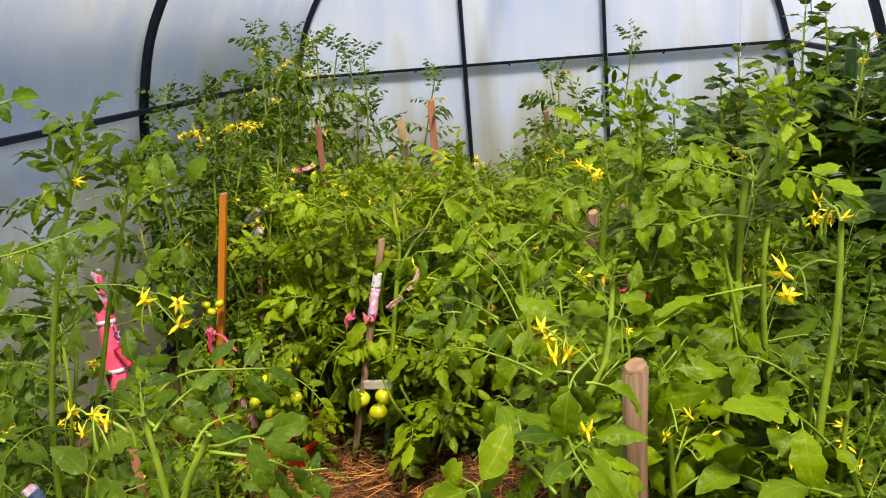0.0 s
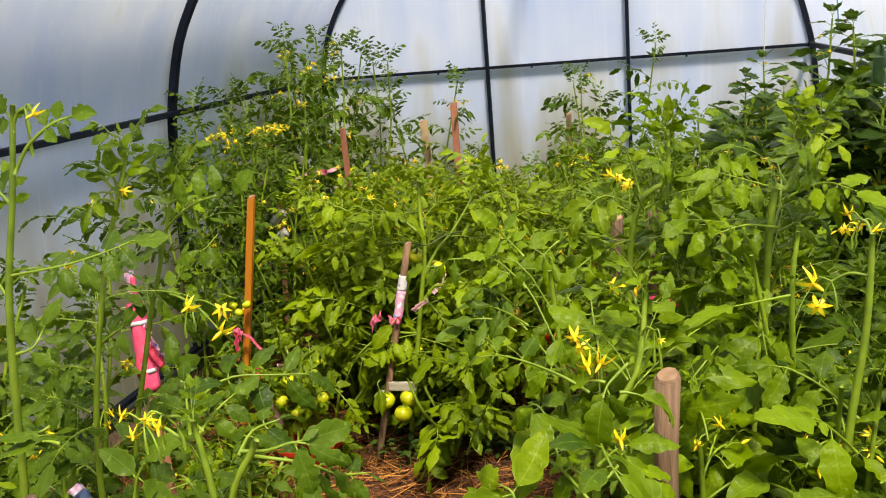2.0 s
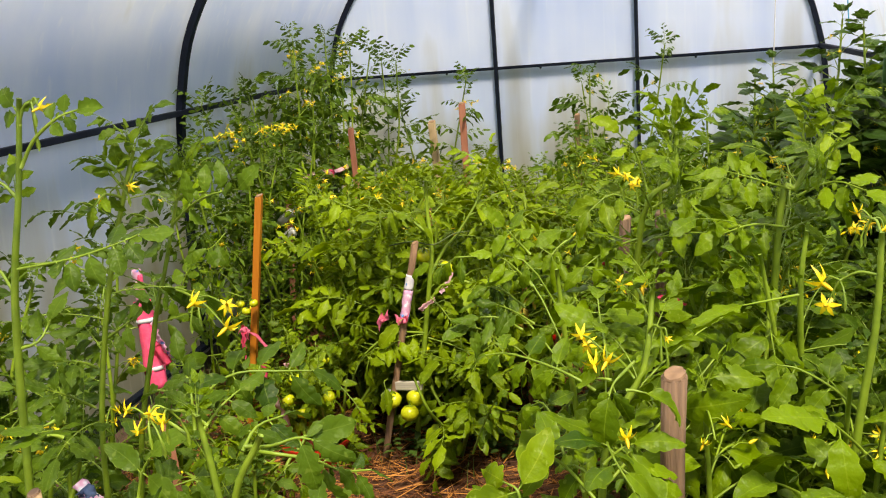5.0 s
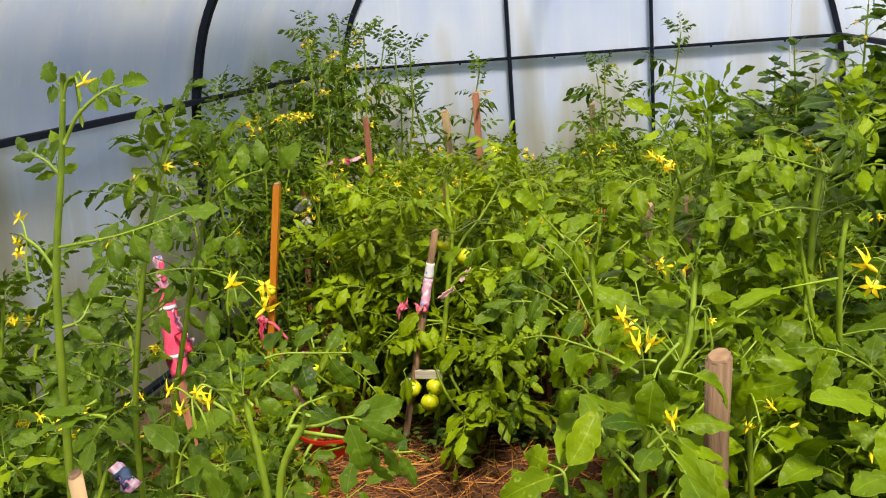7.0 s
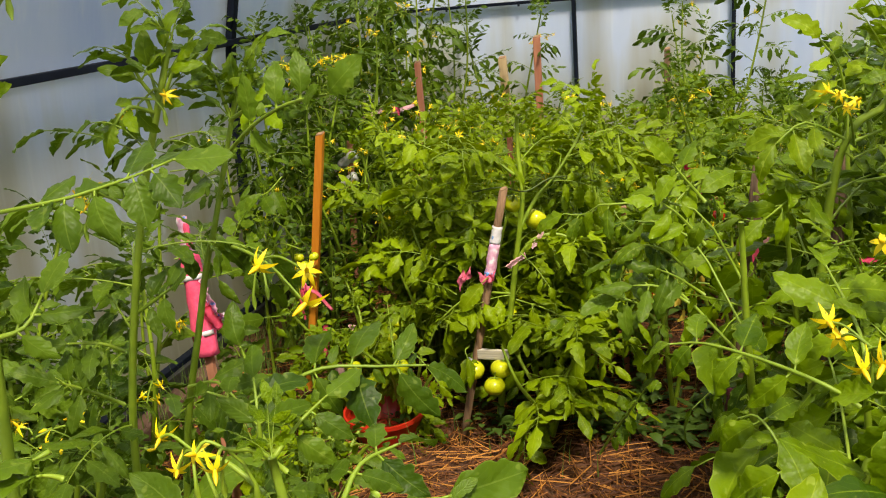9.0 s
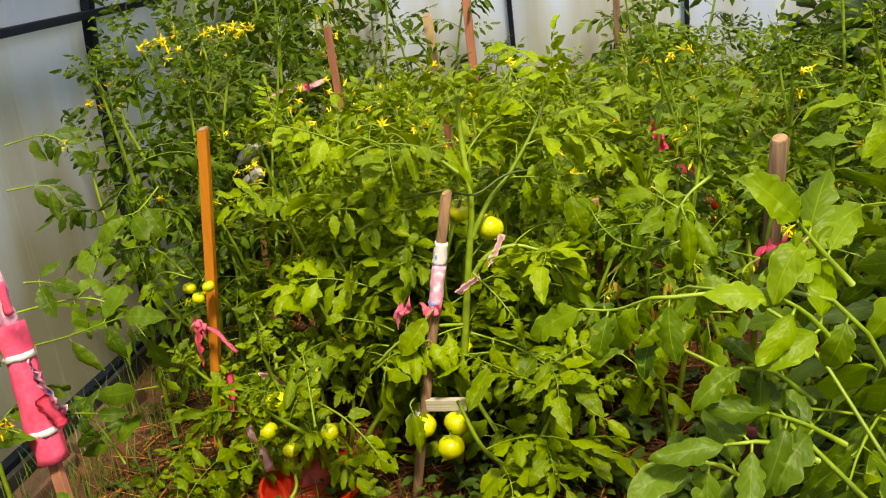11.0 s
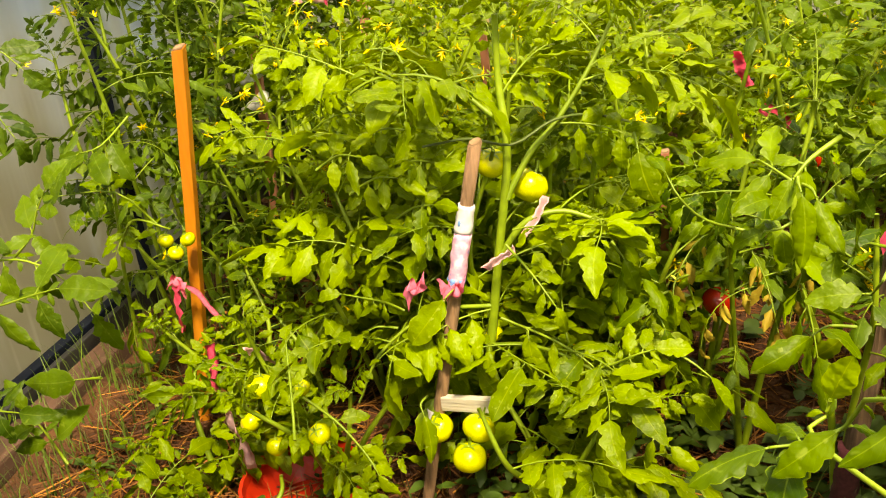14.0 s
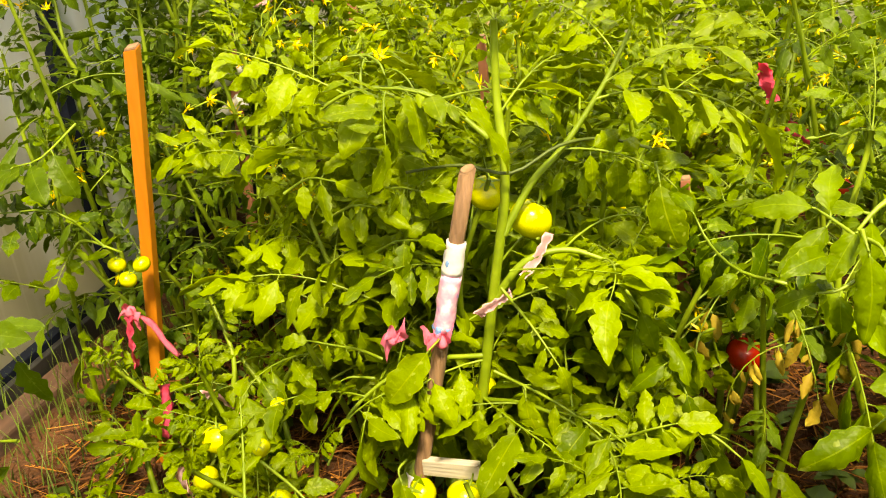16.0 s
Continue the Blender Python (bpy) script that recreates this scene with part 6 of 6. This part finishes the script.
def sleeve(bm, a, b, ra, rb, seed, sides=14, rows=8, crumple=0.25):
    """A loose crumpled cloth tube round the line a-b."""
    a, b = Vector(a), Vector(b)
    way = (b - a).normalized()
    x = way.cross(Vector((0, 1, 0))).normalized()
    y = way.cross(x)
    rings = []
    for i in range(rows + 1):
        f = i / rows
        c, rad = a.lerp(b, f), ra + (rb - ra) * f
        rings.append([bm.verts.new(c + (x * math.cos(g) + y * math.sin(g)) * rad * (1 + crumple * noise.noise((math.cos(g) * 2, math.sin(g) * 2 + seed, f * 5)))) for g in (2 * math.pi * k / sides for k in range(sides))])
    for u, v in zip(rings, rings[1:]):
        for k in range(sides):
            bm.faces.new((u[k], u[(k + 1) % sides], v[(k + 1) % sides], v[k]))
    bm.faces.new(rings[-1])
    bm.faces.new(list(reversed(rings[0])))
    return bm


def on_stake(z):
    """A point on the wrapped stake's axis."""
    f = (z + 0.03) / 0.744
    return Vector((-0.388 + 0.153 * f, 2.45 + 0.085 * f, z))


wrap = tagged(empty("cloth_wrap", on_stake(0.47)), "white and pink printed cloth wound round the stake", "cloth wrap")
part("white_band", sleeve(bmesh.new(), on_stake(0.565), on_stake(0.612), 0.0155, 0.0145, 1, crumple=0.1), CLOTH_WHITE, wrap, "white cloth band", smooth=True)
part("pink_band", sleeve(bmesh.new(), on_stake(0.475), on_stake(0.564), 0.0145, 0.0155, 2, crumple=0.25), PRINT, wrap, "pale pink cloth band", smooth=True)
part("lower_hem", sleeve(bmesh.new(), on_stake(0.466), on_stake(0.485), 0.0135, 0.015, 6, rows=3, crumple=0.4), CLOTH_BLUE, wrap, "blue printed hem", smooth=True)
bm = bmesh.new()
bmesh.ops.create_icosphere(bm, subdivisions=2, radius=1.0, matrix=Matrix.LocRotScale(on_stake(0.583) + Vector((-0.004, -0.0118, 0)), None, (0.005, 0.003, 0.008)))
part("blue_print", bm, CLOTH_BLUE, wrap, smooth=True)
knot("cloth_tie", (-0.346, 2.475, 0.478), 0.036, PINK_MID, "bright pink cloth knot tied at the stake", 1)
knot("cloth_tie", (-0.285, 2.49, 0.468), 0.04, PINK_MID, "bright pink cloth knot tied at the stake", 2)
cloth("cloth_tie", [(-0.238, 2.535, 0.488), (-0.225, 2.53, 0.50), (-0.205, 2.53, 0.515), (-0.188, 2.545, 0.522)], 0.016, PINK_PALE, "faded pink cloth strip tied round a stem", 3, None, True)
cloth("cloth_tie", [(-0.175, 2.57, 0.535), (-0.155, 2.58, 0.56), (-0.135, 2.585, 0.60)], 0.014, PINK_PALE, "faded pink cloth strip tied round a stem", 4, None, True)
knot("cloth_tie", (-0.955, 2.69, 0.365), 0.04, PINK_MID, "bright pink cloth bow on the orange stake", 5)
cloth("cloth_tie", [(-0.95, 2.685, 0.36), (-0.955, 2.675, 0.31), (-0.945, 2.66, 0.26)], 0.035, PINK, "pink cloth end hanging from the orange stake", 6)
cloth("cloth_tie", [(-0.85, 2.6, 0.27), (-0.84, 2.58, 0.23), (-0.845, 2.56, 0.18)], 0.022, PINK, "crumpled red-pink rag among low leaves", 22)
cloth("cloth_tie", [(-0.76, 2.58, 0.275), (-0.72, 2.57, 0.27), (-0.68, 2.56, 0.255)], 0.024, PINK_PALE, "faded pink rag among low leaves", 23, None, True)
cloth("cloth_tie", [(-0.94, 2.70, 0.352), (-0.90, 2.68, 0.345), (-0.87, 2.66, 0.325), (-0.84, 2.65, 0.30)], 0.012, PINK_MID, "pink cloth strip stretched to a low plant", 7)
cloth("cloth_tie", [(-0.76, 2.46, 0.2), (-0.72, 2.43, 0.17), (-0.70, 2.41, 0.12)], 0.04, PINK_PALE, "faded pink rag over a low stem", 8)
foot_wrap = tagged(empty("cloth_wrap", (0.365, 2.56, 0.0)), "maroon cloth with pink hem round a stake's foot, darkened for shadow", "cloth wrap")
# Sleeve added below the pink band; its dark maroon stands for shadow there.
part("sleeve", sleeve(bmesh.new(), (0.36, 2.56, -0.01), (0.369, 2.563, 0.115), 0.023, 0.021, 11, crumple=0.35), MAROON, foot_wrap, smooth=True)
part("hem", sleeve(bmesh.new(), (0.3688, 2.563, 0.113), (0.371, 2.564, 0.138), 0.022, 0.023, 12, rows=3, crumple=0.35), DULL_PINK, foot_wrap, "dull pink hem", smooth=True)
knot("cloth_tie", (0.402, 2.545, 0.552), 0.04, PINK, "pink cloth tie on the weathered stake", 9)
cloth("cloth_tie", [(0.41, 2.55, 0.55), (0.45, 2.52, 0.575), (0.48, 2.5, 0.57)], 0.02, PINK_PALE, "faded pink cloth strip tied round a stem", 10)
cloth("cloth_tie", [(0.215, 3.5, 0.60), (0.228, 3.5, 0.55), (0.245, 3.5, 0.51)], 0.035, PINK, "pink cloth strip hanging on a tomato stem", 11)
cloth("cloth_tie", [(0.27, 3.45, 0.47), (0.31, 3.45, 0.45), (0.36, 3.45, 0.41)], 0.03, PINK, "pink cloth strip hanging on a tomato stem", 12)
cloth("cloth_tie", [(-1.05, 3.6, 0.755), (-0.98, 3.66, 0.775), (-0.93, 3.7, 0.765), (-0.885, 3.8, 0.775)], 0.022, PINK_PALE, "faded pink cloth strip tied to a lath", 13)
knot("cloth_tie", (-0.93, 3.7, 0.775), 0.035, PINK, "pink cloth knot on a strip", 14)
knot("cloth_tie", (-0.70, 3.2, 0.614), 0.025, PINK, "small pink cloth knot among leaves", 15)
cloth("cloth_tie", [(0.50, 1.6, 0.83), (0.53, 1.6, 0.828), (0.56, 1.6, 0.815)], 0.018, PINK, "pink cloth strip between thick stems", 16)
cloth("cloth_tie", [(0.607, 1.468, 0.665), (0.618, 1.468, 0.62), (0.625, 1.468, 0.60)], 0.016, CLOTH_WHITE, "white forked rag hanging behind the stake", 17)
cloth("cloth_tie", [(0.642, 1.468, 0.665), (0.63, 1.468, 0.62), (0.626, 1.468, 0.60)], 0.016, CLOTH_WHITE, "white forked rag hanging behind the stake", 18)
low_rag = tagged(empty("printed_rag", (-0.32, 0.95, 0.74)), "pink and blue printed rag at the foot of stems", "rag")
part("pink_half", sleeve(bmesh.new(), (-0.337, 0.952, 0.760), (-0.308, 0.952, 0.722), 0.008, 0.011, 5, crumple=1.0), PRINT, low_rag, smooth=True)
part("blue_half", sleeve(bmesh.new(), (-0.328, 0.948, 0.752), (-0.312, 0.948, 0.732), 0.0095, 0.008, 6, crumple=1.2), NAVY, low_rag, smooth=True)
for k, z in enumerate((0.625, 0.54)):
    p = Vector((-1.043 - (0.622 - z) * 0.11, 3.42, z))
    bm = sleeve(bmesh.new(), p + Vector((-0.045, -0.01, -0.022)), p + Vector((0.025, -0.01, 0.02)), 0.016, 0.02, 9 + k, crumple=0.8)
    tagged(part("plastic_wrap", bm, FILM, None, "", None, True), "torn crumpled clear plastic film round the stake", "plastic wrap")

def on_lath(z):
    """A point on the pink-covered lath's axis."""
    f = (0.80 - z) / 0.83
    return Vector((-0.90 + 0.10 * f, 2.02 - 0.12 * f, z))


bag = tagged(empty("cloth_sleeve", on_lath(0.45)), "bright pink cloth sleeve with white bands on a stake", "cloth sleeve")
part("body", sleeve(bmesh.new(), on_lath(0.455), on_lath(0.70), 0.026, 0.023, 3, crumple=0.32, rows=16, sides=20), PINK, bag, smooth=True)
part("top", sleeve(bmesh.new(), on_lath(0.697), on_lath(0.788), 0.0128, 0.0135, 4, crumple=0.6), PRINT, bag, "faded pink gathered top", smooth=True)
part("top_fold", sleeve(bmesh.new(), on_lath(0.72) + Vector((0.012, -0.008, 0)), on_lath(0.775) + Vector((0.014, -0.008, 0)), 0.007, 0.006, 5, crumple=0.7), PINK, bag, smooth=True)
for z in (0.645, 0.51):
    part("white_band", sleeve(bmesh.new(), on_lath(z - 0.005), on_lath(z + 0.006), 0.0272, 0.0262, 3, rows=2, crumple=0.3), CLOTH_WHITE, bag, smooth=True)
cloth("flap", [on_lath(0.64) + Vector((0.02, -0.012, 0)), on_lath(0.61) + Vector((0.034, -0.014, 0)), on_lath(0.575) + Vector((0.048, -0.014, 0)), on_lath(0.55) + Vector((0.066, -0.014, 0))], 0.036, PRINT, "loose printed flap", 19, bag, True)
cloth("flap", [on_lath(0.58) + Vector((0.03, -0.018, 0)), on_lath(0.55) + Vector((0.046, -0.02, 0)), on_lath(0.53) + Vector((0.06, -0.016, 0))], 0.026, PINK, "loose pink flap", 21, bag)

# the grey board and white rag at the wrapped stake
tagged(part("small_board", box(bmesh.new(), -0.327, -0.237, 2.468, 2.482, 0.236, 0.264, 0.002), WOOD_GREY, None), "small weathered grey board resting against the stake", "board")
cloth("cloth_tie", [(-0.345, 2.455, 0.245), (-0.352, 2.452, 0.2), (-0.35, 2.45, 0.16)], 0.016, CLOTH_WHITE, "white rag strip hanging at the stake", 20)


# ---- red pots ----
def pot(x, y, top, rad, label):
    thing = tagged(empty("plant_pot", (x, y, -0.02)), label, "pot")
    outer = [(rad * 0.72, -0.02), (rad * 0.97, top - 0.018), (rad * 1.03, top - 0.012), (rad * 1.03, top), (rad * 0.975, top), (rad * 0.95, top - 0.02), (rad * 0.68, 0.0)]
    bm = bmesh.new()
    rings = [[bm.verts.new((x + math.cos(2 * math.pi * k / 28) * r_, y + math.sin(2 * math.pi * k / 28) * r_, z)) for k in range(28)] for r_, z in outer]
    for u, v in zip(rings, rings[1:]):
        for k in range(28):
            bm.faces.new((u[k], u[(k + 1) % 28], v[(k + 1) % 28], v[k]))
    bm.faces.new(rings[-1])
    part("body", bm, POT, thing)
    return thing


pot(-0.62, 2.45, 0.072, 0.12, "empty wide red plastic basin half hidden by leaves")

# ---- foot of the side wall ----
edge = box(bmesh.new(), -1.458, -1.438, 1.9, 5.1, -0.02, 0.06, 0.004)
tagged(part("edging", edge, EARTH_EDGE, None), "black plastic edging at the foot of the wall", "edging", kind="structure")
for k, (y0, y1, x0) in enumerate(((1.7, 2.62, -1.41), (2.66, 2.98, -1.41))):
    bm = box(bmesh.new(), x0 - 0.02, x0 + 0.055, y0, y1, -0.03, 0.028, 0.008)
    for v in bm.verts:
        v.co.z += 0.008 * noise.noise(v.co * 5)
        v.co.x += 0.006 * noise.noise(v.co * 4 + Vector((3, 0, 0)))
    tagged(part("bed_plank", bm, PLANK, None), "damp reddish-brown plank edging the bed by the wall", "plank", "bed planks")

# ---- strings ----
sv, sf = tube(smooth_line([(1.15, 4.9, 1.70), (1.148, 4.9, 1.4), (1.142, 4.9, 1.068), (1.14, 4.9, 0.9)], 4), [0.003] * 13, 5)
tagged(put("string", mesh_of("string", sv, sf, TWINE)), "pale twine hanging from the frame to a plant", "string")
sv, sf = tube(smooth_line([(1.11, 2.9, 1.74), (1.09, 2.9, 1.45), (1.10, 2.9, 1.25)], 4), [0.0022] * 9, 5)
tagged(put("string", mesh_of("string", sv, sf, TWINE_BLUE)), "blue twine holding up a cucumber vine", "string")
bm = bmesh.new()
rows = []
for i in range(9):
    f = i / 8
    rows.append([bm.verts.new((1.02 + 0.27 * g, 2.1 + 0.05 * math.sin(6 * g + 2 * f), 1.62 - 0.30 * f * (0.35 + 0.65 * g) - 0.17 * g + 0.01 * math.sin(9 * g))) for g in (k / 8 for k in range(9))])
for u, v in zip(rows, rows[1:]):
    for k in range(8):
        bm.faces.new((u[k], u[k + 1], v[k + 1], v[k]))
bmesh.ops.solidify(bm, geom=bm.faces[:], thickness=0.002)
BLUE_FILM = plain("grey_blue_film", (0.16, 0.22, 0.34), (0.32, 0.40, 0.55), 0.35, 6.0, rel=0.4, dist=0.01)
tagged(part("plastic_film", bm, BLUE_FILM, None, "", None, True), "grey-blue plastic film hung from the side of the arch", "plastic film")


# ---- mulch, weeds and grass ----
def scatter(name, count, build, mats, label, category, seed, smooth=False):
    r = random.Random(seed)
    verts, faces, index = [], [], []
    for _ in range(count):
        build(r, verts, faces, index)
    ob = put(name, mesh_of(name, verts, faces, mats, index, smooth=smooth))
    return tagged(ob, label, category, kind="stuff")


def straw(r, verts, faces, index):
    x, y = r.uniform(-1.25, 1.0), 1.9 + 2.4 * r.random() ** 1.4
    ln, g = r.uniform(0.03, 0.14), r.uniform(0, math.pi)
    dx, dy = math.cos(g) * ln / 2, math.sin(g) * ln / 2
    z = max(ground_z(x, y), ground_z(x + dx, y + dy), ground_z(x - dx, y - dy)) + r.uniform(0.0, 0.018)
    w = r.uniform(0.0006, 0.0019)
    a, b = Vector((x - dx, y - dy, z + r.uniform(-0.006, 0.01))), Vector((x + dx, y + dy, z + r.uniform(-0.006, 0.01)))
    first = len(verts)
    side = Vector((-dy, dx, 0)).normalized() * w
    for p in (a, b):
        verts.extend((p + side, p - side, p + Vector((0, 0, w * 1.6))))
    for k in range(3):
        n = (k + 1) % 3
        faces.append((first + k, first + n, first + 3 + n, first + 3 + k))
        index.append(0)


scatter("straw_mulch", 14000, straw, [STRAW], "dry reddish straw mulch scattered on the soil", "straw", 8)


def weed(r, verts, faces, index):
    x, y = r.uniform(-1.25, 0.9), r.uniform(2.4, 3.6)
    if r.random() < 0.45:
        x, y = r.uniform(-0.3, 0.62), r.uniform(2.42, 2.8)
    z = ground_z(x, y)
    h = r.uniform(0.02, 0.10)
    for _ in range(r.randint(4, 8)):
        g, d, s = r.uniform(0, 6.3), r.uniform(0.005, 0.045), r.uniform(0.009, 0.022) * (1.5 if x > 0.05 else 1.0)
        c = Vector((x + math.cos(g) * d, y + math.sin(g) * d, z + h * r.uniform(0.3, 1.0)))
        a, b = Vector((math.cos(g), math.sin(g), r.uniform(-0.3, 0.4))) * s, Vector((-math.sin(g), math.cos(g), r.uniform(-0.2, 0.2))) * s
        first = len(verts)
        rise = Vector((0, 0, s * 0.2))
        for u, w in ((-1.0, 0.03), (-0.55, 0.42), (0.0, 0.56), (0.5, 0.4), (1.0, 0.02)):
            spine = c + a * u - rise * (u * u * r.uniform(0.5, 1.4))
            verts.extend((spine - b * w + rise * w, spine, spine + b * w + rise * w))
        for k in range(4):
            q = first + 3 * k
            faces.extend([(q, q + 3, q + 4, q + 1), (q + 1, q + 4, q + 5, q + 2)])
        index.extend([0] * 8)
        first = len(verts)
        verts.extend((Vector((x, y, z)), Vector((x + 0.0015, y, z)), c - a))
        faces.append((first, first + 1, first + 2))
        index.append(0)


WEED = plain("weed_green", (0.020, 0.048, 0.004), (0.07, 0.125, 0.009), 0.55, 14.0, rel=0.2)
scatter("weeds", 300, weed, [WEED], "small round-leaved weeds on the bed", "weeds", 9, True)


def blade(r, verts, faces, index):
    x, y = (r.uniform(-1.44, -1.1), r.uniform(2.2, 3.4)) if r.random() < 0.75 else (r.uniform(-1.3, 0.8), r.uniform(2.2, 3.2))
    z = ground_z(x, y)
    h, g, lean, w = r.uniform(0.05, 0.20), r.uniform(0, 6.3), r.uniform(0.01, 0.07), r.uniform(0.0012, 0.003)
    first = len(verts)
    side = Vector((-math.sin(g), math.cos(g), 0)) * w
    for f in (0, 0.4, 0.75, 1.0):
        c = Vector((x + math.cos(g) * lean * f * f, y + math.sin(g) * lean * f * f, z + h * f * (1 - 0.15 * f)))
        verts.extend((c + side * (1.02 - f), c - side * (1.02 - f)))
    for k in range(3):
        faces.append((first + 2 * k, first + 2 * k + 1, first + 2 * k + 3, first + 2 * k + 2))
        index.append(0)


scatter("grass", 700, blade, [GRASS], "thin grass growing at the foot of the wall", "grass", 10)
